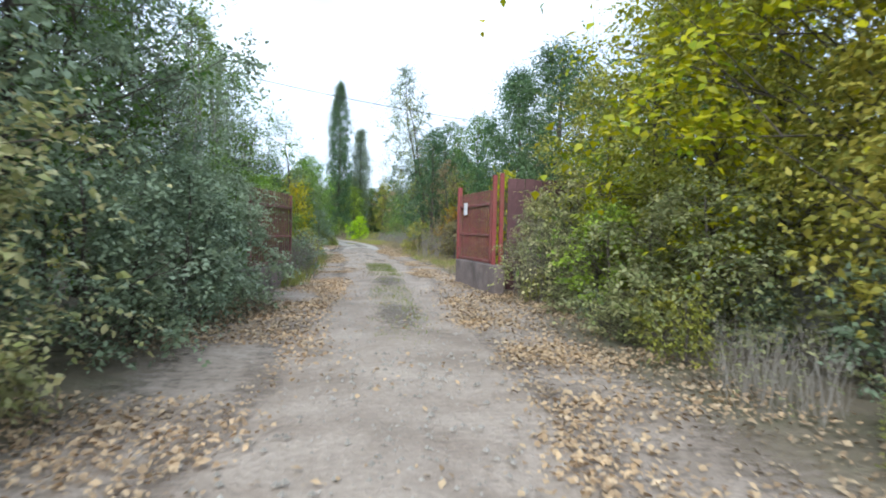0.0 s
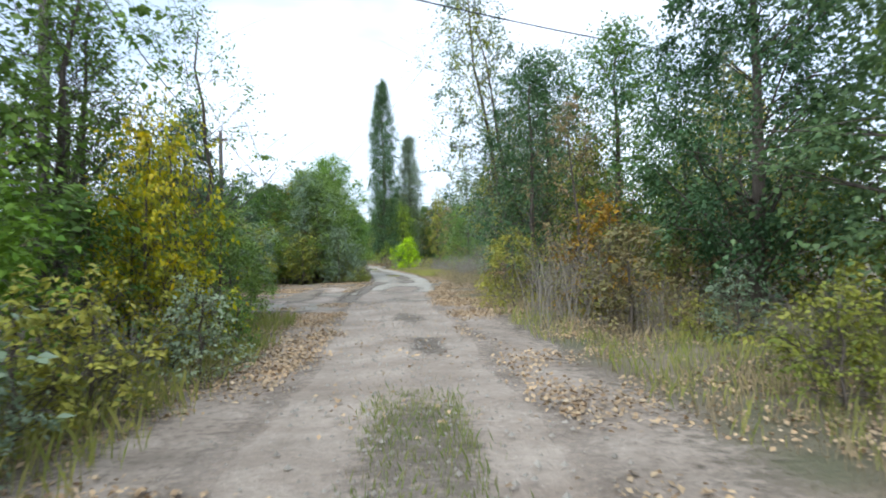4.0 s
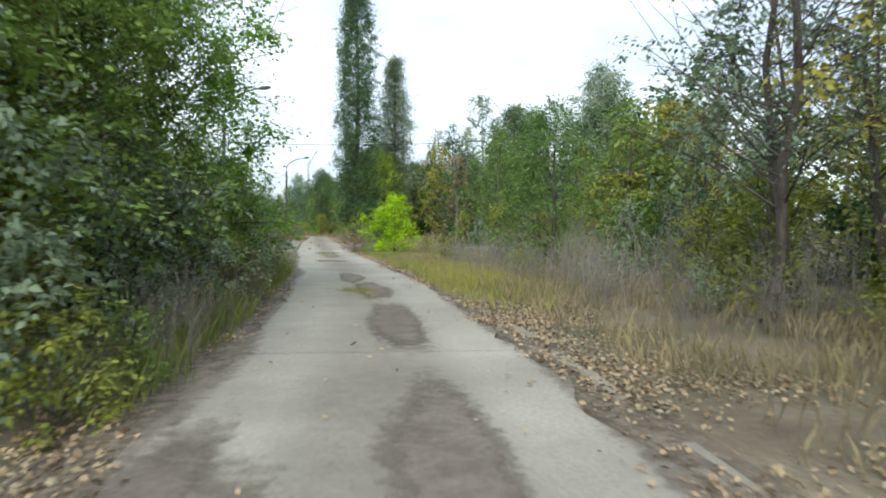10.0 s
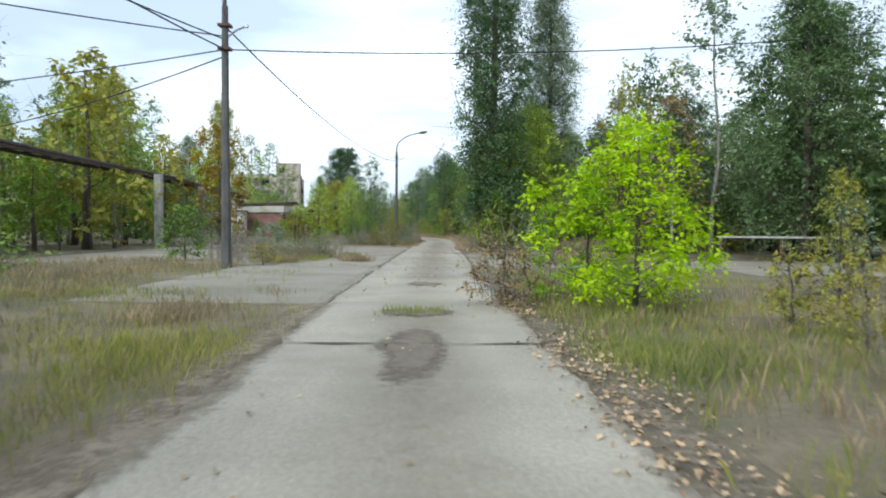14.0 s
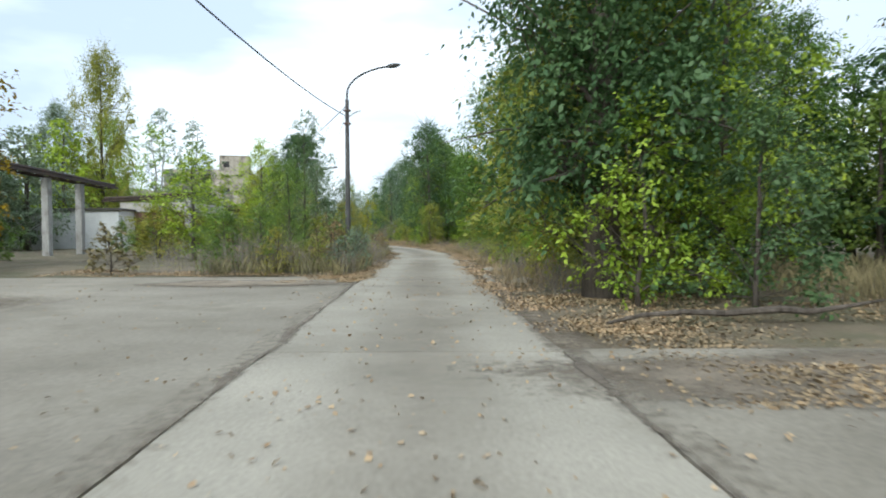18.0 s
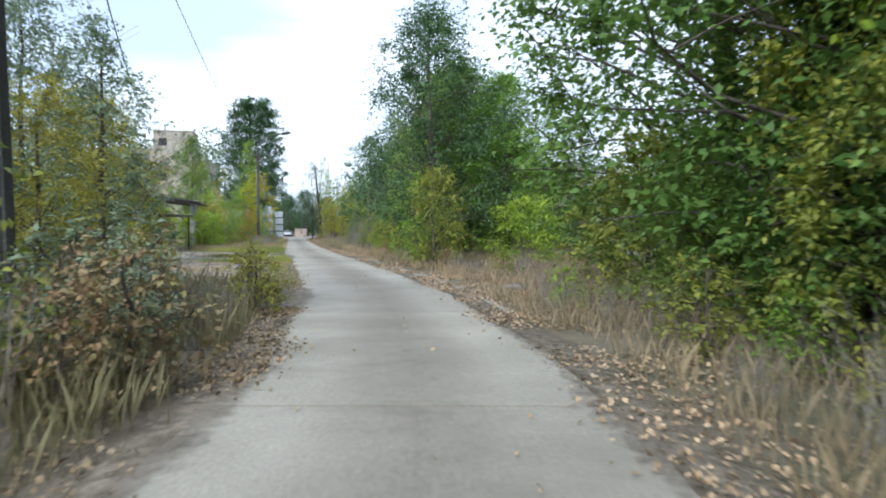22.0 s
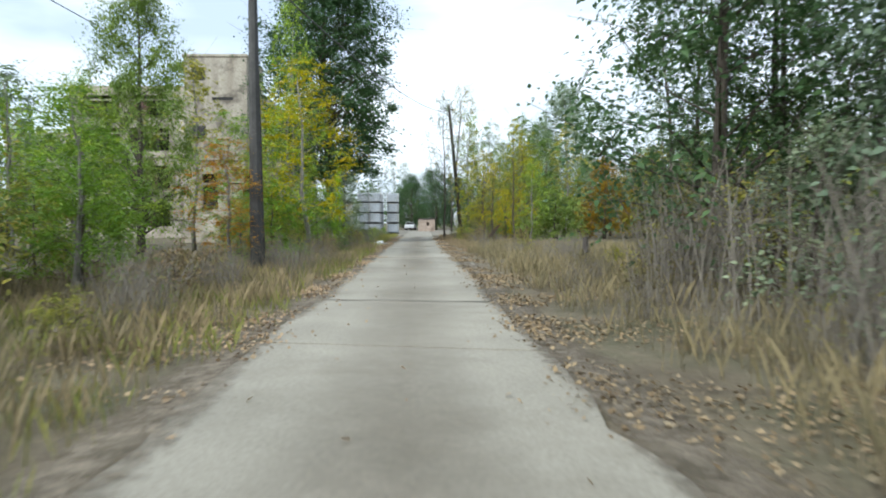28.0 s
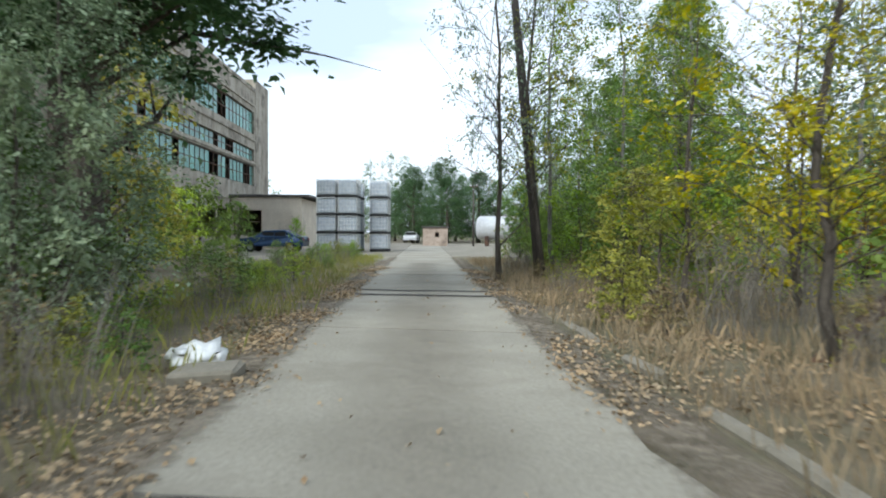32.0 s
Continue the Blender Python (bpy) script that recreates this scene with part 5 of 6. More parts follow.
ann = thing("annex", -42.6, 264.2, 0, 12, "single-storey annex with peeling beige plaster", "building")
wall_holes(5.3, 3.9, 0.3, [(0.2, 2.3, 1.0, 2.9)], WALLB, "front_wall", ann)
for q in ((5.0, 5.3, 0.3, 9, -0.2, 3.8), (0, 0.3, 0.3, 9, -0.2, 3.8), (0.3, 5.0, 8.7, 9, -0.2, 3.8)):
    part("wall", boxes(q), WALLB, ann)
part("roof", boxes((-0.15, 5.9, -0.2, 9.2, 3.904, 4.08), bevel=0.02), ROOFM, ann)
part("window_frame", boxes((0.2, 0.28, 0.1, 0.18, 1.0, 2.9), (2.22, 2.3, 0.1, 0.18, 1.0, 2.9), (1.2, 1.27, 0.1, 0.18, 1.0, 2.9), (0.28, 2.22, 0.1, 0.18, 2.0, 2.06)), RUST, ann)


sub = thing("transformer_house", -28.0, 225.4, 0, 12.5, "tall narrow grey rendered transformer house", "building")
wall_holes(6.4, 5.3, 0.3, [(3.9, 5.0, 2.2, 3.8), (1.2, 2.2, 3.9, 4.5)], FACW, "front_wall", sub).matrix_local = pose(-6.4, 0, 0)
for q in ((-0.3, 0, 0.3, 5.4, -0.2, 5.3), (-6.4, -6.1, 0.3, 5.4, -0.2, 5.3), (-6.1, -0.3, 5.1, 5.4, -0.2, 5.3)):
    part("wall", boxes(q), FACW, sub)
part("roof", boxes((-6.45, 0.05, -0.04, 5.45, 5.304, 5.4), bevel=0.03), ROOFM, sub)
part("drainpipe", tube([(0.35, 0.9, 3.35), (0.12, 0.9, 3.35), (0.09, 0.9, 3.2), (0.09, 0.9, -0.1)], 0.05, 8), RUST, sub, "dark bent drainpipe")
part("grille", boxes(*[(-2.5 + q * 0.18, -2.47 + q * 0.18, 0.1, 0.14, 2.2, 3.8) for q in range(7)], (-2.5, -1.4, 0.1, 0.14, 2.95, 3.0)), RUST, sub, "rusty window bars")
part("vent_box", boxes((-3.3, -2.9, -0.2, -0.003, 4.6, 4.95), bevel=0.02), RUST, sub, "small rusty box")
# added sheet behind the openings, near-black to paint the inside as unlit
part("blind", boxes((-6.0, -0.4, 0.5, 0.55, 0.1, 5.2)), UNLIT, sub, "near-black backing sheet painted as an unlit interior")


# ---- stacked liquid totes ----
def tote(x, y, z, rz):
    e = thing("liquid_tote", x, y, z, rz, "white plastic liquid tote in a steel cage, stacked", "container", "stacked totes")
    part("pallet", boxes((-0.6, 0.6, -0.5, -0.38, 0, 0.13), (-0.6, 0.6, -0.06, 0.06, 0, 0.13), (-0.6, 0.6, 0.38, 0.5, 0, 0.13), (-0.6, 0.6, -0.5, 0.5, 0.1302, 0.16)), BLACK, e)
    part("bottle", boxes((-0.56, 0.56, -0.46, 0.46, 0.165, 1.10), bevel=0.07), PLASTIC, e)
    bm = bmesh.new()
    for k in range(7):
        u = -0.59 + k * 1.18 / 6
        for s in (-0.49, 0.49):
            box(bm, u - 0.011, u + 0.011, s - 0.011, s + 0.011, 0.16, 1.15)
    for k in range(6):
        u = -0.49 + k * 0.98 / 5
        for s in (-0.59, 0.59):
            box(bm, s - 0.012, s + 0.012, u - 0.010, u + 0.010, 0.16, 1.149)
    for zz in (0.35, 0.6, 0.85, 1.14):
        for s in (-0.5, 0.5):
            box(bm, -0.6, 0.6, s - 0.013, s + 0.013, zz - 0.013, zz + 0.013)
            box(bm, s * 1.2 - 0.013, s * 1.2 + 0.013, -0.5, 0.5, zz - 0.0125, zz + 0.0125)
    part("cage", bm, WHITE, e, "pale galvanised steel cage")
    part("cap", tube([(0, 0, 1.10), (0, 0, 1.14)], 0.08, 10), BLACK, e)
    return e


first = tote(0, 0, 0, 0)
first.matrix_world = pose(-32.75, 258.2, 0, 0, 0, 11)
R = pose(0, 0, 0, 0, 0, 11)
for col, deep, tiers in ((0, 0, 4), (1, 0, 4), (0, 1, 4), (1, 1, 4), (0, 2, 3), (2.35, 1.6, 4), (2.35, 2.7, 4), (1, 3, 4)):
    for k in range(tiers):
        if col == 0 and deep == 0 and k == 0:
            continue
        o = R @ Vector((col * 1.36, deep * 1.1, 0))
        copy_thing(first, pose(-32.75 + o.x, 258.2 + o.y, k * 1.16, 0, 0, 11 + rng.uniform(-1.5, 1.5)))


# ---- hut, tank wagon, parked cars ----
hut = thing("hut", -31.9, 282.0, 0, 12, "small pinkish plastered hut with a flat roof", "hut")
wall_holes(2.4, 1.75, 0.2, [(1.2, 1.55, 0.85, 1.3)], HUTP, "wall", hut)
for q in ((0, 0.2, 0.2, 2.4, -0.1, 1.75), (2.2, 2.4, 0.2, 2.4, -0.1, 1.75), (0.2, 2.2, 2.2, 2.4, -0.1, 1.75)):
    part("wall", boxes(q), HUTP, hut)
part("roof", boxes((-0.15, 2.55, -0.15, 2.55, 1.754, 1.88), bevel=0.02), ROOFM, hut)

tw = thing("tank_wagon", -23.6, 284.0, 0, 6, "silver steel tank lying on low supports", "tank")
v, f = [], []
ring_tube(v, f, [(-3.4, 0, 1.75), (-3.3, 0, 1.75), (-3.0, 0, 1.75), (3.0, 0, 1.75), (3.3, 0, 1.75), (3.4, 0, 1.75)], [0.3, 0.85, 1.15, 1.15, 0.85, 0.3], 20)
smooth(part("tank", (v, f), TANK, tw))
part("dome", tube([(-0.4, 0, 2.8), (-0.4, 0, 3.05)], 0.3, 12), TANK, tw)
part("walkway", boxes((-1.6, 1.4, -0.35, 0.35, 2.92, 2.96)), RUST, tw)
for q in (-2.3, 2.3):
    part("support", boxes((q - 0.2, q + 0.2, -0.9, 0.9, -0.1, 0.95), bevel=0.03), RUST, tw)


def car(x, y, rz, paint, label):
    e = thing("car", x, y, 0, rz, label, "car", "parked cars")
    prof = [(-2.05, 0.35), (-2.1, 0.62), (-1.95, 0.86), (-1.1, 0.96), (-0.45, 1.36), (0.85, 1.42), (1.55, 1.05), (2.0, 0.98), (2.1, 0.7), (2.08, 0.35)]
    bm = bmesh.new()
    rings = []
    for u, sc in ((-0.84, 0.97), (-0.8, 1.0), (0.8, 1.0), (0.84, 0.97)):
        rings.append([bm.verts.new((px, u * (1.0 if pz < 1.0 else 0.80), 0.35 + (pz - 0.35) * sc)) for px, pz in prof])
    for a, b in zip(rings, rings[1:]):
        for i in range(len(prof)):
            j = (i + 1) % len(prof)
            bm.faces.new((a[i], a[j], b[j], b[i]))
    bm.faces.new(rings[0][::-1])
    bm.faces.new(rings[-1])
    bmesh.ops.recalc_face_normals(bm, faces=bm.faces)
    bmesh.ops.bevel(bm, geom=list(bm.edges), offset=0.03, segments=1, affect="EDGES")
    part("body", bm, paint, e)
    for s in (-1, 1):
        part("side_window", boxes((-0.55, 0.2, s * 0.745 - 0.02, s * 0.745 + 0.02, 1.02, 1.27), (0.26, 0.95, s * 0.745 - 0.02, s * 0.745 + 0.02, 1.02, 1.27)), BLACK, e, "dark side glass")
        for q in (-1.3, 1.3):
            wh = part("wheel", tube([(q, s * 0.86, 0.31), (q, s * 0.66, 0.31)], 0.31, 16), BLACK, e)
            part("rim", tube([(q, s * 0.868, 0.31), (q, s * 0.84, 0.31)], 0.18, 12), STEEL, wh, "steel rim")
        part("headlight", boxes((-2.1, -2.0, s * 0.66 - 0.14, s * 0.66 + 0.14, 0.66, 0.8), bevel=0.03), WHITE, e)
        part("tail_light", boxes((2.04, 2.12, s * 0.68 - 0.1, s * 0.68 + 0.1, 0.72, 0.9), bevel=0.02), REDP, e)
    bm = bmesh.new()
    box(bm, -0.02, 0.02, -0.62, 0.62, -0.28, 0.28, 0.0, pose(-0.83, 0, 1.15, 0, 59, 0))
    part("windscreen", bm, BLACK, e, "dark windscreen glass")
    return e


car(-36.2, 257.8, 8, CARBLUE, "dark blue parked saloon car by the annex")
car(-37.8, 301.5, 98, TANK, "far pale grey parked car at the end of the yard")


# ---- small things on the verges ----
def stump(x, y, h, r, lean=0.0, words="short sawn wooden post stump"):
    ob = part("post_stump", tube([(0, 0, -0.1), (0.01, 0, h * 0.5), (0, 0.01, h)], [r * 1.1, r, r * 0.95], 9), POLED)
    ob.matrix_world = pose(x, y, 0, 0, lean, rng.uniform(0, 90))
    return tagged(ob, words, "post", "verge posts")


stump(-4.0, 151.6, 0.62, 0.085)
stump(-4.6, 154.0, 0.45, 0.06)
for yy in (178, 180.9, 183.5):
    stump(lane(yy) + 3.5, yy, 0.55, 0.06, 0, "old wooden verge post")
stump(-8.6, 201.2, 0.85, 0.08, 0, "old wooden verge post in dry grass")
ob = part("leaning_beam", boxes((-0.07, 0.07, -0.07, 0.07, -0.1, 1.5), bevel=0.015), RUST)
ob.matrix_world = pose(-14.3, 222.6, 0, 0, 42, -12)
tagged(ob, "leaning rusty brown beam in the verge", "beam")
lg = part("fallen_branch", tube([(3.6, 113.6, 0.05), (4.1, 113.85, 0.12), (4.6, 113.75, 0.17), (5.2, 114.0, 0.12), (5.8, 113.75, 0.2), (6.2, 113.8, 0.16), (6.7, 113.6, 0.27), (7.2, 113.9, 0.3)], [0.022, 0.03, 0.036, 0.045, 0.05, 0.04, 0.025, 0.012], 7), BARK)
tagged(lg, "grey fallen branch lying at the yard's edge", "branch")
bm = bmesh.new()
bmesh.ops.create_icosphere(bm, subdivisions=3, radius=0.3)
for vv in bm.verts:
    q = noise.noise(vv.co * 6.0) * 0.12
    vv.co = Vector((vv.co.x * 1.0 + q, vv.co.y * 0.7 + q, max(-0.04, vv.co.z * 0.45 + q)))
bag = smooth(part("plastic_bag", bm, WHITE))
bag.matrix_world = pose(-20.2, 221.2, 0.05, 0, 0, 30)
tagged(bag, "crumpled white plastic bag lying on the verge", "bag")
for x, y, rz in ((-19.75, 220.6, 12), (2.9, 126.4, 30), (3.3, 121.4, 70), (1.6, 151.6, 14)):
    bm = bmesh.new()
    box(bm, -0.28, 0.28, -0.2, 0.2, -0.05, 0.09, 0.03)
    for vv in bm.verts:
        vv.co += Vector((noise.noise(vv.co * 3 + Vector((x, y, 0))), noise.noise(vv.co * 3 + Vector((y, x, 0))), 0)) * 0.06
    ob = part("concrete_lump", bm, YARD)
    ob.matrix_world = pose(x, y, 0.0, 4, -3, rz)
    tagged(ob, "broken pale concrete lump on the verge", "rubble", "verge rubble")
crane = thing("crane_jib", -10.0, 303.4, 0, 0, "far lattice crane jib above the trees", "crane")
for dx, dy in ((0, 0), (0.7, 0), (0.35, 0.5)):
    part("chord", tube([(dx, dy, -0.3), (dx, dy, 23.2), (dx * 0.3 + 3.2, dy, 28.2)], 0.05, 4), RUST, crane)
for k in range(23):
    za, zb = k * 1.2, k * 1.2 + 1.2
    xa, xb = max(0, za - 23.2) * 0.64, max(0, zb - 23.2) * 0.64
    part("lacing", tube([(xa + 0.7 * (k % 2), 0, za), (xb + 0.7 * (1 - k % 2), 0, zb)], 0.03, 3), RUST, crane)

# kerbs, half buried
kerb = thing("kerb", 0, 0, 0, 0, "low worn concrete kerb half buried in leaves", "kerb", kind="structure")
kb = part("kerb_stone", boxes((-0.07, 0.07, -0.48, 0.48, -0.15, 0.09), bevel=0.03), YARD, kerb)
kb.matrix_local = pose(lane(52) + 1.75, 52, 0, 0, 0, lane_dir(52))
for y0, y1, off in ((53, 63, 1.75), (122, 136, 1.72), (148, 168, 2.0), (203, 212, 1.85), (214, 226, 2.15)):
    y = y0
    while y < y1:
        if rng.random() < 0.75:
            again("kerb_stone", kb, kerb, pose(lane(y) + off + rng.uniform(-0.03, 0.03), y, rng.uniform(-0.10, -0.055), rng.uniform(-2, 2), rng.uniform(-4, 4), lane_dir(y) + rng.uniform(-1.5, 1.5)))
        y += 1.0


# ---- trees and bushes, stretch by stretch ----
# before the gate
row(-1, 1.5, 13, 2.7, 3.2, 1.1, ["bush", "bush", "shrub"], (1.5, 2.4), ["grey", "pale", "grey", "fresh"], 1.0, 11)
row(-1, 2, 16, 4.8, 6.2, 1.8, ["broad", "broad", "airy"], (6.5, 8.5), ["green", "dark", "grey"], 0.7, 12)
row(-1, -4, 16, 8, 12, 3.0, ["broad", "bare"], (7, 9), ["dark", "green", "red"], 0.7, 13)
row(1, 7.5, 13.5, 3.0, 4.0, 1.4, ["bush", "shrub", "brush"], (1.5, 2.3), ["olive", "pale", "fresh", "pale"], 1.0, 14)
row(1, 5, 14, 5.0, 6.6, 2.3, ["broad"], (6.0, 8.0), ["olive", "amber", "fresh"], 0.7, 15)
row(1, -4, 20, 9, 14, 3.0, ["broad", "airy"], (7, 10), ["olive", "grey", "green"], 0.7, 16)
plant("bare", -7.6, 10.5, 9, 4, "red")
for x, y, h, w, tint in ((5.8, 9.5, 6.2, 4.0, "olive"), (6.2, 12.0, 6.2, 4.0, "amber"), (6.6, 6.6, 6.8, 4.2, "olive"), (-3.7, 8.0, 7.0, 3.8, "grey"), (-3.9, 11.4, 7.4, 3.8, "green")):
    plant("broad", x, y, h, w, tint)
plant("bush", 5.2, 14.0, 2.0, 1.9, "pale")
plant("shrub", 4.6, 13.4, 1.6, 1.6, "pale")
plant("shrub", 4.9, 12.6, 2.4, 1.9, "pale")
plant("broad", 5.9, 13.6, 4.6, 3.2, "olive")
row(1, 2.5, 14, 2.7, 3.4, 0.8, ["weed", "weed", "brush"], (0.4, 0.8), ["grey", "pale", "olive"], 1.0, 114)
row(1, 4, 14, 3.6, 4.6, 0.9, ["shrub", "weed"], (0.7, 1.4), ["grey", "olive", "pale"], 1.0, 115)
plant("shrub", 4.7, 14.2, 2.1, 1.7, "pale")
plant("bush", 4.8, 14.2, 2.1, 1.5, "pale")
plant("shrub", 5.4, 14.4, 2.7, 1.8, "pale")
plant("shrub", 5.6, 13.2, 2.3, 2.2, "pale")
plant("bush", 6.8, 13.4, 2.4, 2.8, "pale")
# from the gate to the lay-by
row(-1, 16.5, 30, 3.6, 4.6, 2.0, ["bush", "shrub"], (2.0, 3.2), ["green", "grey", "fresh"], 1.0, 21)
row(-1, 17, 36, 5.2, 8.0, 1.7, ["slim", "airy", "bare", "broad"], (6, 9), ["green", "grey", "grey"], 0.6, 22)
row(-1, 18, 60, 10, 18, 2.8, ["broad", "bare", "slim"], (6, 9), ["dark", "green", "brown"], 0.7, 23)
plant("shrub", -0.55, 30.2, 3.2, 1.7, "yellow")
plant("shrub", -0.9, 29.4, 2.2, 1.5, "yellow")
plant("shrub", -0.6, 29.0, 3.1, 1.4, "yellow")
plant("bush", -1.0, 36.4, 1.9, 2.2, "green")
plant("airy", -1.4, 34.5, 6.4, 3.6, "green")
plant("broad", -2.2, 37.5, 5.0, 3.8, "dark")
plant("bush", -0.6, 33.2, 2.2, 2.4, "green")
plant("shrub", 5.8, 20.8, 3.2, 1.6, "amber")
plant("shrub", 5.7, 21.8, 2.0, 1.7, "pale")
plant("shrub", 6.2, 22.2, 2.6, 1.8, "orange")
row(1, 19, 30, 6.0, 8.5, 2.2, ["bush", "shrub"], (1.5, 2.6), ["olive", "green", "brown"], 1.0, 24)
row(1, 18, 34, 9.5, 14, 2.8, ["airy", "slim", "broad"], (7, 10), ["grey", "green", "dark"], 0.6, 25)
plant("linden", 9.4, 26.5, 8.5, 6.0, "dark")
plant("linden", 10.0, 33.8, 9.2, 5.4, "dark", var=1)
plant("airy", 6.9, 36.5, 5.0, 2.6, "brown")
plant("brush", 6.0, 33.5, 1.5, 2.2, "brown")
plant("brush", 6.6, 35.0, 1.8, 2.4, "brown")
plant("shrub", 6.9, 34.2, 2.4, 2.2, "orange")
plant("shrub", 6.4, 31.5, 1.8, 2.0, "brown")
plant("shrub", 7.8, 38.0, 4.2, 2.6, "olive")
plant("broad", 6.9, 40.2, 7.0, 4.0, "dark")
plant("bush", 5.7, 37.5, 1.8, 2.2, "olive")
plant("slim", 7.4, 45.4, 12, 4.2, "grey", -8, bark=BARK)
row(1, 40, 52, 4.3, 5.4, 0.9, ["brush", "shrub", "weed"], (0.9, 1.9), ["olive", "brown", "green", "fresh"], 1.0, 127)
plant("airy", 7.9, 43.5, 10.0, 4.2, "olive", -14)
plant("broad", 8.3, 43.6, 8.0, 5.0, "dark")
plant("broad", 9.6, 40.5, 8.0, 5.0, "green")
plant("airy", 8.6, 47, 8, 4, "grey")
row(1, 33, 50, 9, 14, 2.2, ["slim", "airy", "broad"], (6, 9), ["grey", "olive", "green"], 0.6, 26)
row(1, 36, 52, 5.6, 7.0, 2.2, ["bush", "shrub"], (1.3, 2.2), ["olive", "brown", "green"], 1.0, 27)
# past the lay-by
plant("shrub", -5.3, 52.0, 3.4, 2.8, "red")
plant("bare", -6.4, 55.5, 6.5, 3.5, "brown")
plant("shrub", -4.2, 47.0, 3.0, 2.6, "red")
plant("shrub", -4.9, 49.2, 3.2, 2.4, "orange")
plant("brush", -3.2, 44.0, 1.3, 2.4, "brown")
plant("brush", -3.8, 41.5, 1.2, 2.4, "brown")
row(-1, 40, 58, 6.4, 8.0, 1.2, ["bush", "bush", "shrub"], (2.2, 3.4), ["green", "olive", "grey"], 1.0, 31)
row(-1, 56, 76, 2.7, 3.3, 1.5, ["bush", "shrub"], (1.8, 2.8), ["grey", "green", "olive"], 1.0, 32)
row(-1, 57, 65, 4.4, 6.0, 1.6, ["broad", "linden"], (4.4, 6.0), ["green", "grey", "olive", "orange"], 0.9, 33)
plant("linden", -0.6, 57.4, 5.0, 4.6, "green")
plant("linden", -0.4, 63.4, 6.4, 4.4, "green")
plant("linden", -0.3, 66.2, 7.6, 5.6, "fresh", var=0)
plant("broad", -0.2, 60.6, 5.6, 4.4, "green")
plant("broad", -1.6, 59.4, 5.4, 3.0, "orange")
plant("linden", -3.0, 58.8, 5.2, 4.8, "green")
row(-1, 65, 78, 4.4, 6.0, 1.6, ["broad", "bush"], (2.8, 3.9), ["green", "grey", "fresh"], 0.9, 133)
plant("slim", 0.2, 76.0, 4.9, 1.5, "dark")
row(-1, 58, 80, 8.0, 13, 2.6, ["broad", "linden"], (5, 7), ["dark", "green"], 0.8, 34)
row(1, 50, 80, 5.0, 7.2, 1.5, ["bush", "shrub", "brush"], (1.2, 2.3), ["olive", "grey", "green", "olive"], 1.0, 35)
row(1, 52, 84, 10.0, 13.5, 2.0, ["slim", "airy", "broad"], (4.0, 7.0), ["grey", "olive", "grey", "green"], 0.6, 36)
row(1, 52, 98, 13, 22, 3.2, ["broad", "airy", "slim"], (6, 10), ["green", "grey", "dark"], 0.6, 37)
plant("broad", 9.6, 80.0, 5.4, 3.4, "green")
plant("broad", 9.4, 71.5, 5.0, 3.4, "green")
plant("airy", 10.6, 62.0, 8.6, 4.4, "grey")
for kind, x, y, h, w, tint in (("airy", 9.8, 57.5, 8.6, 4.4, "olive"), ("airy", 9.4, 60.8, 9.4, 4.6, "grey"), ("broad", 12.0, 58.0, 8.2, 4.6, "grey"), ("airy", 12.8, 62.5, 9.8, 4.6, "pale")):
    plant(kind, x, y, h, w, tint)
plant("airy", 13.0, 67.0, 9.2, 4.4, "grey")
row(-1, 55.2, 57.5, 4.0, 12.0, 0.22, ["bush", "bush", "shrub"], (2.0, 3.2), ["fresh", "green", "olive", "grey"], 1.0, 38)
plant("shrub", 9.6, 88.8, 2.3, 1.1, "olive")
# open stretch with the lamps
plant("slim", -0.9, 76.5, 5.2, 2.0, "dark")
row(-1, 78, 96, 9, 14, 2.6, ["bush", "shrub"], (2.2, 3.6), ["green", "grey", "fresh"], 1.0, 41)
row(-1, 84, 128, 17, 25, 2.0, ["slim", "broad", "slim"], (6, 11), ["fresh", "olive", "green", "fresh"], 0.5, 42)
row(-1, 90, 150, 28, 44, 3.0, ["slim"], (9, 15), ["grey", "fresh", "green"], 0.5, 43)
plant("bush", 5.9, 87.6, 2.9, 3.4, "lime", var=1)
plant("bush", 5.3, 88.6, 2.0, 2.2, "lime", var=2)
plant("brush", 4.4, 89.4, 1.6, 2.0, "brown")
plant("weed", 3.9, 87.8, 1.1, 1.5, "brown")
plant("shrub", 10.9, 90.9, 1.9, 1.2, "grey")
plant("slim", 12.5, 110, 7.5, 3.4, "brown")
plant("broad", 17, 106, 9.5, 6, "dark")
for x, y, h, w, tint in ((16.2, 104.6, 10.6, 6.6, "dark"), (20.5, 97.5, 12.0, 6.8, "grey"), (13.9, 113.5, 8.0, 5.0, "dark"), (19.0, 109.0, 11.0, 6.2, "green"), (23.0, 103.0, 11.5, 6.4, "dark")):
    plant("linden", x, y, h, w, tint)
plant("slim", 15, 112, 13, 5.0, "grey")
plant("broad", 21, 100, 9, 6, "green")
plant("linden", 23.5, 98, 7.5, 5.5, "green")
plant("linden", 25, 95, 9, 6, "dark")
plant("bush", -4.9, 105, 1.4, 2.0, "grey")
plant("weed", -4.4, 107, 0.8, 1.4, "fresh")
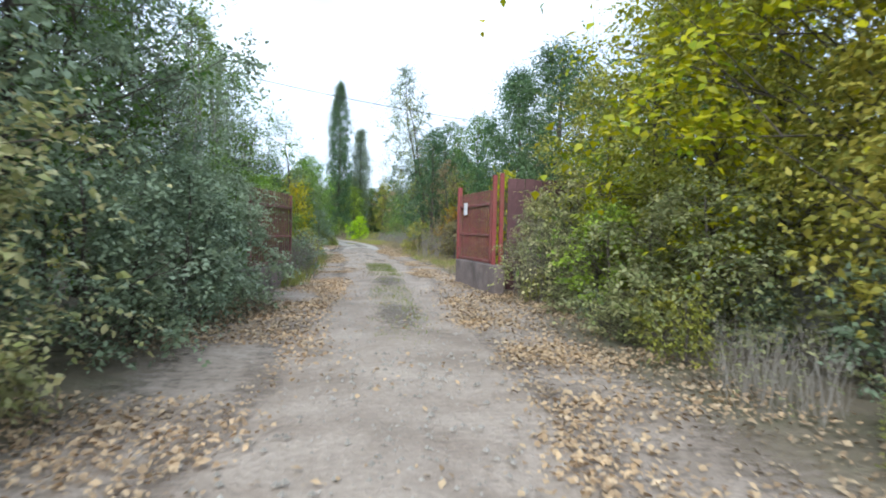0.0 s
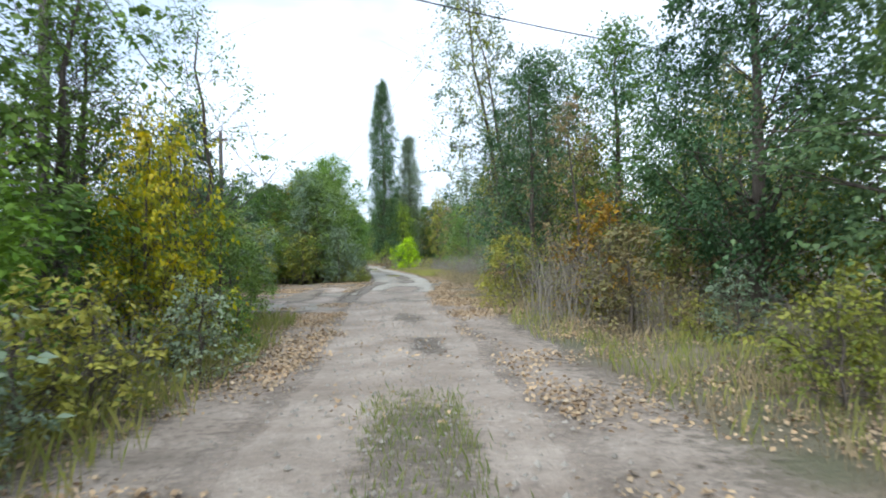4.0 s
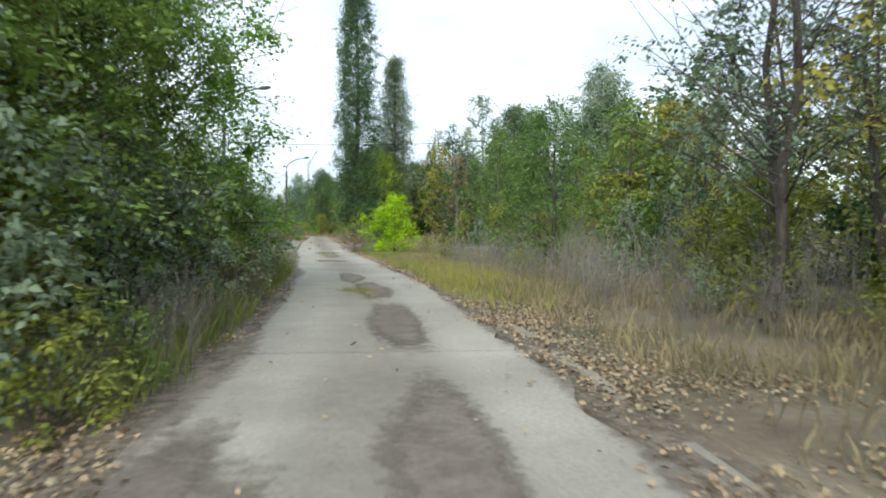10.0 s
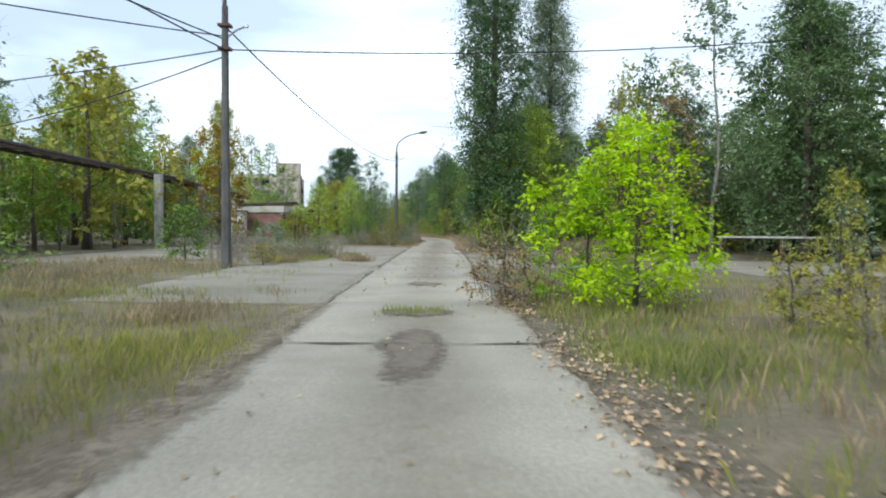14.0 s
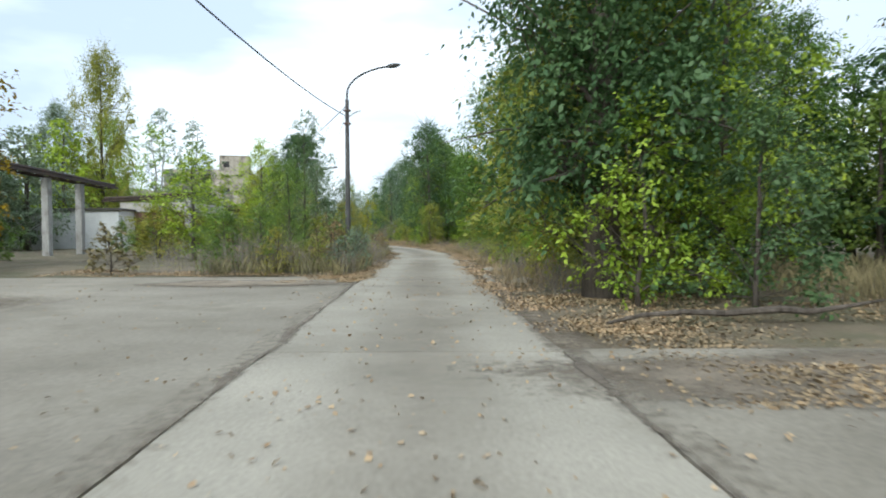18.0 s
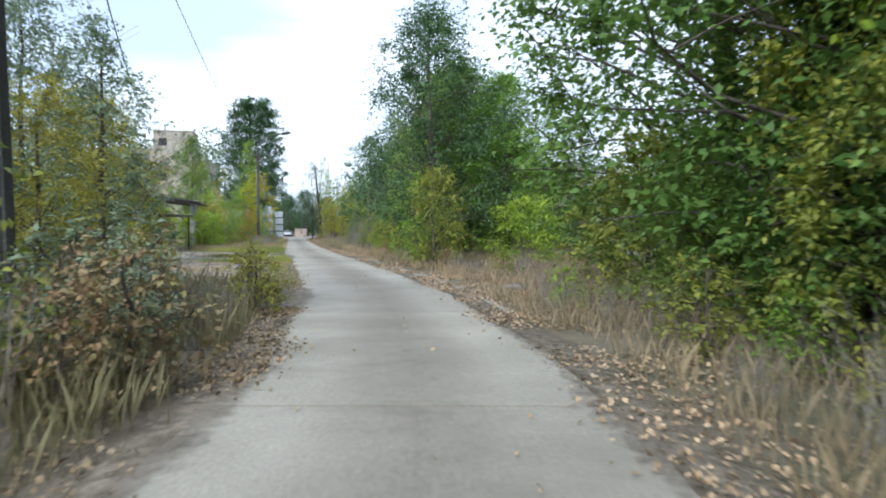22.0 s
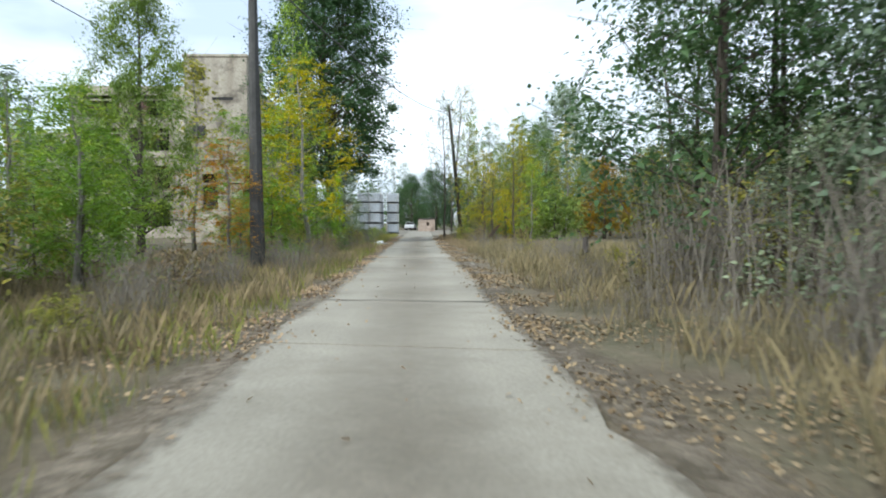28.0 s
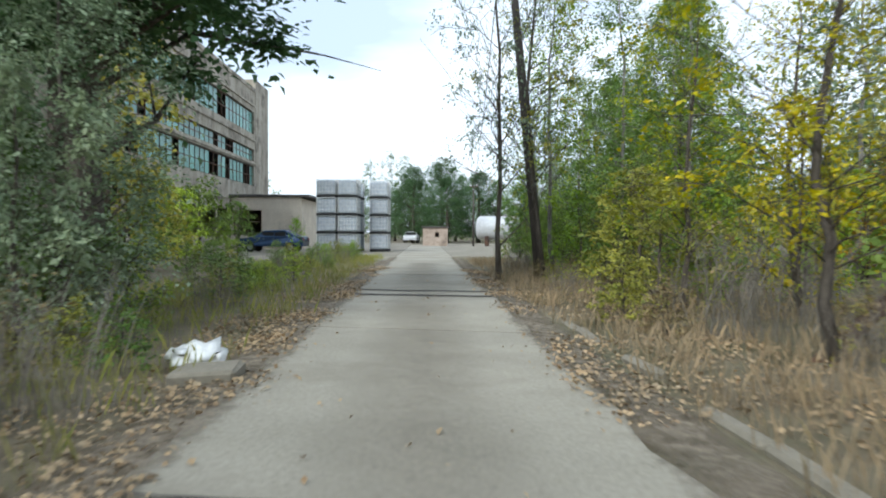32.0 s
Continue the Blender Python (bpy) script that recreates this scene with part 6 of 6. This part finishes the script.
for kind, x, y, h, w, tint in (("brush", -3.2, 104.4, 1.1, 1.8, "brown"), ("brush", -2.5, 105.6, 1.0, 1.6, "olive"), ("bush", -3.0, 105.4, 1.1, 1.4, "green"), ("brush", -4.3, 102.6, 0.9, 1.8, "brown"), ("brush", -5.0, 100.6, 1.2, 2.0, "grey"), ("weed", -3.6, 99.6, 0.7, 1.2, "olive"), ("brush", -6.0, 104.0, 1.3, 2.2, "brown"), ("bush", -7.2, 102.0, 2.0, 2.4, "green")):
    plant(kind, x, y, h, w, tint, z=-0.02)
# the two tall poplars
plant("poplar", 4.3, 117.2, 25.0, 4.0, "dark", var=0)
plant("poplar", 8.3, 124.6, 18.6, 3.8, "grey", var=1)
plant("broad", 4.4, 118.5, 7.0, 4.8, "olive")
plant("shrub", 4.6, 116.0, 3.2, 2.4, "fresh")
plant("bush", 6.2, 115.4, 3.0, 3.2, "dark")
plant("airy", 11.4, 117.0, 8.5, 3.8, "brown")
plant("broad", 11.6, 116.2, 9.6, 4.2, "olive")
plant("broad", 13.4, 118.0, 10.5, 5.2, "dark")
plant("slim", 15.0, 119, 11, 4, "olive")
row(1, 113, 118, 8.5, 16, 0.9, ["weed", "shrub"], (1.0, 1.6), ["brown", "brown", "olive"], 1.0, 51)
row(1, 118, 150, 14, 24, 3.0, ["broad", "slim"], (7, 11), ["green", "dark", "grey"], 0.6, 52)
# yard to the second lamp
row(-1, 124.8, 144, 3.0, 4.2, 1.5, ["shrub", "weed"], (0.9, 1.8), ["green", "brown", "olive", "grey"], 1.0, 53)
row(-1, 125, 127, 4.5, 15, 0.35, ["weed", "bush"], (0.9, 2.0), ["brown", "olive", "green"], 1.0, 54)
for i, (x, y, h, w, tint) in enumerate([(-6.6, 144.4, 7.8, 3.4, "dark"), (-7.6, 139, 5.6, 3.8, "fresh"), (-9.8, 136, 4.6, 4.2, "fresh"), (-5.8, 137, 4.4, 3.0, "green"), (-12.6, 139, 3.0, 3.0, "olive"),
                                        (-4.6, 146.2, 4.2, 2.8, "grey"), (-6.6, 147.6, 5.4, 3.0, "grey"), (-9.0, 147, 6.0, 3.4, "grey"), (-4.3, 144.2, 3.0, 2.2, "olive")]):
    plant("broad", x, y, h, w, tint)
plant("broad", -15.4, 128, 8.6, 5.6, "orange")
for i, (x, y, h, w, tint) in enumerate([(-30, 168.5, 17.5, 6.4, "olive"), (-31.5, 185, 15.5, 5.5, "grey"), (-30, 191, 15, 5.5, "grey"), (-34, 178, 13, 6, "fresh"), (-35, 170, 13, 6, "grey"), (-40, 160, 19, 7.5, "olive"), (-36, 146, 15, 6.5, "olive"), (-31, 138, 13, 5.5, "amber"), (-27.5, 134, 11.5, 5.0, "olive"), (-38, 154, 17, 6.5, "olive"), (-24.5, 166, 10.5, 5, "fresh"), (-22, 170, 9.5, 4.6, "green"),
                                        (-44, 168, 14, 5, "grey"), (-33, 150, 14, 4.6, "fresh"), (-50, 155, 15, 5, "grey")]):
    plant("linden" if w > 5.8 else "slim", x, y, h, w, tint)
row(-1, 130, 150, 10, 22, 2.4, ["bush"], (1.6, 2.8), ["fresh", "green", "olive"], 1.0, 55)
# right-hand wall of trees
row(1, 117, 149, 4.2, 5.0, 1.5, ["bush"], (1.8, 3.2), ["green", "fresh", "olive"], 1.0, 56)
row(1, 119, 130, 6.0, 7.2, 2.2, ["broad", "linden", "broad"], (7.5, 9.0), ["green", "fresh", "olive"], 0.8, 157)
row(1, 130, 147, 6.4, 7.4, 2.2, ["linden", "linden", "broad"], (9.5, 11.0), ["green", "fresh", "green", "olive"], 0.8, 57)
row(1, 130, 152, 8.5, 13, 3.0, ["linden", "broad"], (8, 11), ["green", "dark"], 0.8, 58)
plant("shrub", 4.9, 126.8, 3.0, 1.2, "orange")
# bend and open verge
plant("linden", -0.4, 165.0, 10.2, 6.4, "dark", var=0)
plant("linden", 1.0, 170.0, 9.0, 6.4, "green", var=1)
plant("bush", -0.2, 160.5, 3.4, 2.6, "olive")
plant("shrub", -0.8, 162.0, 3.2, 2.0, "fresh")
plant("bush", 3.0, 161.8, 2.5, 3.6, "fresh")
plant("bush", 5.6, 160.5, 2.8, 4.4, "green")
plant("bush", 8.6, 158.5, 2.8, 4.2, "green")
plant("linden", 5.7, 149.6, 11.5, 9.4, "green", var=1)
plant("linden", 6.0, 144.4, 11.0, 8.0, "green", var=0)
row(1, 168, 186, 4.2, 5.4, 1.5, ["bush"], (1.6, 3.0), ["green", "fresh", "olive"], 1.0, 61)
row(1, 168, 184, 6.6, 8.4, 2.8, ["linden"], (8, 10.5), ["green", "fresh"], 0.7, 62)
row(1, 182, 192, 10, 16, 3.0, ["linden", "broad"], (7, 10), ["green", "dark"], 0.8, 63)
row(1, 187, 199, 6.5, 9.5, 1.8, ["airy", "airy", "broad"], (6.5, 9), ["dark", "dark", "grey"], 0.6, 64)
row(1, 185, 196, 4.2, 6.5, 0.6, ["shrub", "brush", "brush"], (1.2, 2.4), ["brown", "brown", "olive", "grey"], 1.0, 65)
for x, y, h in ((6, 205, 10), (12, 200, 11), (18, 190, 12), (9, 182, 11), (20, 176, 11), (14, 168, 9.5), (19, 160, 9)):
    plant("slim", x, y, h, 4.4, "grey")
row(-1, 150, 200, 26, 40, 3.2, ["slim", "broad"], (6, 11), ["grey", "fresh", "green"], 0.6, 66)
plant("linden", -13.9, 164.6, 6.8, 5.6, "olive")
for x, y, h, w, tint in ((-10.6, 163.0, 1.1, 1.6, "pale"), (-11.5, 161.8, 1.0, 1.5, "fresh"), (-9.8, 161.4, 0.8, 1.3, "pale"), (-12.2, 164.6, 1.3, 1.7, "pale")):
    plant("weed", x, y, h, w, tint)
plant("broad", -14.2, 165.0, 6.2, 5.0, "amber")
plant("bare", -24, 178, 8.5, 4, "grey", rz=20)
plant("bare", -21.0, 186, 7.5, 4, "grey")
for y, lat, h, w, tint in ((195.0, 5.8, 9.0, 6.6, "dark"), (190.5, 7.2, 10.0, 6.4, "grey"), (198.5, 8.2, 8.4, 5.4, "dark")):
    plant("broad", lane(y) + lat, y, h, w, tint)
plant("airy", -5.6, 208.4, 9.6, 4.8, "grey")
# left of the lane, before the factory
for x, y, h, w, tint in ((-17.8, 193, 3.8, 2.6, "fresh"), (-20.0, 196, 4.6, 3.0, "fresh"), (-16.9, 197.0, 3.2, 2.2, "orange"), (-22.5, 199, 5.0, 3.0, "green"), (-20.4, 204, 5.0, 2.6, "fresh"), (-20.8, 210, 10.5, 2.8, "fresh"),
                         (-18.6, 206.0, 7.0, 4.2, "amber"), (-20.6, 209.5, 6.5, 3.6, "fresh"), (-21.8, 210.4, 6.0, 2.6, "fresh"), (-28, 200, 5.0, 3.6, "fresh"), (-31, 206, 7.5, 4.0, "grey"), (-26.5, 212, 9, 4, "olive"), (-36, 198, 9, 4.4, "grey"), (-30, 190, 6, 3.8, "olive")):
    plant("slim", x, y, h, w, tint)
plant("linden", -25.2, 206, 10.4, 4.8, "green")
row(-1, 186, 198, 6.5, 9.0, 1.4, ["bush"], (2.0, 3.4), ["fresh", "green", "olive"], 1.0, 71)
row(-1, 182, 200, 10, 20, 1.3, ["bush", "broad"], (2.5, 4.5), ["fresh", "green", "olive"], 1.0, 72)
row(-1, 200, 214, 4.6, 6.6, 1.6, ["bush", "shrub"], (1.4, 2.6), ["olive", "green", "fresh"], 1.0, 73)
plant("giant", -24.4, 224.8, 17.6, 9.8, "dark", var=0)
plant("bush", -22.4, 221.4, 3.0, 2.6, "grey")
plant("bush", -23.2, 223.8, 1.2, 2.2, "green")
plant("shrub", -22.9, 226.6, 0.9, 1.8, "green")
plant("bush", -21.9, 215.8, 3.0, 3.0, "fresh")
plant("broad", -31.2, 234.8, 10.0, 5.4, "olive")
plant("broad", -26.8, 219.6, 5.2, 3.4, "amber")
plant("shrub", -22.4, 220.4, 4.2, 0.9, "lime")
plant("shrub", -23.2, 222.0, 2.8, 2.2, "green")
plant("broad", -22.8, 222.6, 4.4, 3.0, "grey")
plant("bush", -25.8, 225.0, 3.4, 3.0, "dark")
row(-1, 221, 252, 3.2, 4.8, 0.8, ["weed", "weed", "bush", "brush"], (0.5, 0.9), ["olive", "green", "fresh"], 1.0, 74)
row(-1, 224, 246, 6.0, 9.0, 2.0, ["bush", "shrub"], (0.6, 1.0), ["green", "olive", "fresh"], 1.0, 75)
plant("shrub", -34.5, 257.4, 2.2, 1.2, "lime")
for x, y, h, w, tint in ((-35.5, 247.5, 3.8, 4.0, "green"), (-34.2, 243.5, 3.2, 3.6, "fresh"), (-33.0, 240.0, 3.4, 3.6, "olive"), (-36.0, 252.5, 3.0, 2.8, "green"), (-31.5, 236.0, 3.6, 3.8, "green")):
    plant("bush", x, y, h, w, tint)
# right of the lane, dry meadow and thicket
plant("airy", -14.2, 222.5, 5.4, 3.4, "amber")
plant("airy", -15.0, 226.9, 5.2, 2.6, "amber")
plant("airy", -13.3, 220.1, 4.4, 3.2, "yellow")
plant("airy", -12.0, 217.7, 6.4, 2.4, "amber")
plant("slim", -11.6, 224.0, 4.8, 2.6, "fresh")
plant("brush", -14.6, 224.5, 1.6, 2.0, "brown")
plant("shrub", -13.4, 226.6, 3.4, 2.2, "yellow")
plant("bush", -15.4, 227.0, 2.0, 2.4, "olive")
plant("airy", -18.9, 234.6, 11, 3.6, "grey")
plant("airy", -17.8, 236.4, 12, 3.8, "olive")
plant("slim", -17.6, 238.5, 10, 3.4, "fresh")
plant("slim", -15.6, 236, 8.8, 3.2, "green")
plant("airy", -12.6, 229.5, 6.6, 3.2, "amber")
plant("slim", -9.8, 231.5, 8.0, 3.4, "olive")
plant("slim", -13.5, 240, 10, 4, "green")
plant("slim", -8.0, 240, 11, 4.4, "grey")
plant("slim", -18.5, 246.5, 8.5, 3.6, "green")
row(1, 228, 252, 4.4, 6.0, 1.7, ["bush", "shrub"], (1.6, 3.0), ["fresh", "olive", "green"], 1.0, 81)
plant("linden", -7.0, 236.1, 6.0, 4.2, "orange")
plant("linden", -10.5, 264.0, 16.5, 8.0, "grey")
plant("linden", -13.9, 271.5, 13.5, 7.0, "green")
row(1, 238, 270, 7.0, 12, 2.4, ["slim", "broad"], (6, 9.5), ["green", "grey", "fresh"], 0.6, 82)
plant("linden", -3.5, 244.0, 6.6, 5.4, "orange")
plant("shrub", -8.4, 238.0, 3.0, 2.4, "orange")
for x, y, h, tint in ((-6, 250, 12, "dark"), (-1, 256, 14, "grey"), (4, 248, 11, "dark"), (9, 240, 10, "dark"), (14, 246, 10, "green"), (10, 228, 9, "green"), (17, 222, 12, "grey"), (12, 214, 11, "grey")):
    plant("slim", x, y, h, 5.2, tint)
row(1, 205, 250, 24, 34, 3.4, ["broad"], (5, 7), ["dark", "green"], 0.7, 83)
# thickets behind the front rows
row(-1, 0, 60, 9.5, 12, 1.5, ["bush"], (2.0, 3.4), ["dark", "green", "olive"], 1.0, 91)
row(1, 18, 50, 9.0, 12, 1.4, ["bush", "bush", "shrub"], (1.8, 3.2), ["olive", "green", "brown"], 1.0, 92)
row(1, 42, 58, 6.0, 8.0, 1.4, ["bush", "shrub"], (1.8, 2.8), ["olive", "green", "amber"], 1.0, 93)
row(1, 50, 84, 9.5, 13, 1.7, ["bush"], (2.0, 3.4), ["green", "olive", "dark"], 1.0, 94)
row(1, 84, 130, 17, 24, 1.5, ["broad", "broad", "slim"], (6, 10), ["dark", "green", "dark"], 0.8, 95)
row(1, 118, 170, 13, 18, 2.2, ["broad"], (5, 8), ["green", "dark"], 0.8, 96)
row(-1, 78, 125, 18, 26, 1.5, ["broad", "slim"], (4, 8), ["fresh", "green", "olive"], 0.8, 97)
row(-1, 126, 165, 24, 34, 1.6, ["broad", "slim"], (5, 10), ["fresh", "green", "grey"], 0.8, 98)
row(-1, 186, 218, 14, 24, 1.6, ["broad", "slim"], (4, 8), ["fresh", "green", "olive"], 0.8, 99)
row(1, 185, 262, 17, 28, 1.6, ["broad", "slim"], (4, 8), ["dark", "green", "olive"], 0.8, 100)
row(1, 226, 270, 7, 12, 1.8, ["bush", "shrub"], (2.0, 3.4), ["green", "olive", "fresh"], 1.0, 101)
# dead brush and weeds at the foot of the rows
row(-1, 18, 30, 2.2, 2.8, 0.9, ["brush", "weed", "weed"], (0.7, 1.3), ["olive", "green", "grey"], 1.0, 111)
row(1, 19, 50, 3.6, 5.6, 1.0, ["brush", "weed", "brush"], (0.6, 1.2), ["brown", "olive", "grey"], 1.0, 112)
row(-1, 56, 77, 1.9, 2.4, 1.0, ["weed", "brush"], (0.5, 1.0), ["green", "olive", "brown"], 1.0, 113)
row(1, 60, 86, 3.6, 5.2, 1.0, ["brush", "weed", "brush"], (0.6, 1.3), ["olive", "grey", "green"], 1.0, 114)
row(-1, 125, 149, 2.0, 3.0, 1.0, ["brush", "brush", "weed"], (0.7, 1.3), ["grey", "olive", "brown"], 1.0, 115)
row(-1, 125, 126.5, 3.0, 7.5, 0.16, ["brush"], (0.8, 1.4), ["brown", "olive"], 1.0, 116)
row(1, 117, 150, 2.6, 3.6, 1.0, ["brush", "weed"], (0.5, 1.0), ["brown", "olive", "fresh"], 1.0, 117)
row(1, 150, 200, 3.0, 5.5, 1.0, ["brush", "brush", "weed"], (0.4, 0.9), ["brown", "olive", "brown"], 1.0, 118)
row(-1, 186, 221, 2.6, 4.4, 0.8, ["brush", "weed", "brush"], (0.5, 1.1), ["brown", "olive", "green"], 1.0, 119)
row(1, 200, 240, 2.9, 5.5, 0.9, ["brush", "brush", "weed"], (0.5, 1.1), ["brown", "brown", "olive"], 1.0, 120)
# far trees that close the view
for x, y, h, w, tint in ((-36, 312, 11, 9, "dark"), (-33, 300, 8, 7, "dark"), (-38, 303, 9.5, 7, "dark"), (-30, 306, 9, 8, "dark"), (-24, 300, 7, 6, "green"), (-42, 318, 9, 8, "dark"), (-19, 296, 6, 6, "olive"), (-14, 290, 9, 6, "olive"), (-8, 282, 10, 6, "green")):
    plant("linden", x, y, h, w, tint)
for i in range(26):
    plant("wood", -86 + 4.2 * i + rng.uniform(-1, 1), 318 + rng.uniform(-5, 8), rng.uniform(5, 8), rng.uniform(6, 8), rng.choice(["dark", "green", "grey"]))
for x, y, h in ((-46, 330, 14), (-49, 332, 15), (-52, 330, 13), (-62, 300, 16), (-66, 305, 16), (-70, 290, 15)):
    plant("slim", x, y, h, 5, "grey")
for i in range(30):
    a = i / 30
    plant("wood", -120 + 260 * a + rng.uniform(-3, 3), 345 + rng.uniform(-10, 10), rng.uniform(9, 13), rng.uniform(9, 13), rng.choice(["dark", "green"]))
for i in range(26):
    y = -30 + i * 14
    plant("wood", lane(min(y, 320)) - 62 + rng.uniform(-6, 6), y, rng.uniform(9, 13), rng.uniform(9, 13), rng.choice(["dark", "green", "grey"]))
    plant("wood", lane(min(y, 320)) + 42 + rng.uniform(-5, 5), y, rng.uniform(9, 13), rng.uniform(9, 13), rng.choice(["dark", "green", "olive"]))
for i in range(9):
    plant("broad", -16 + 4 * i, -16 + rng.uniform(-3, 3), rng.uniform(7, 10), 6, "green")
for i in range(60):
    y = -40 + i * 6.2
    plant("wood", lane(min(y, 320)) - rng.uniform(46, 100), y + rng.uniform(-4, 4), rng.uniform(6, 11), rng.uniform(7, 12), rng.choice(["dark", "green", "olive"]))
    plant("wood", lane(min(y, 320)) + rng.uniform(30, 80), y + rng.uniform(-4, 4), rng.uniform(6, 11), rng.uniform(7, 12), rng.choice(["dark", "green", "olive"]))
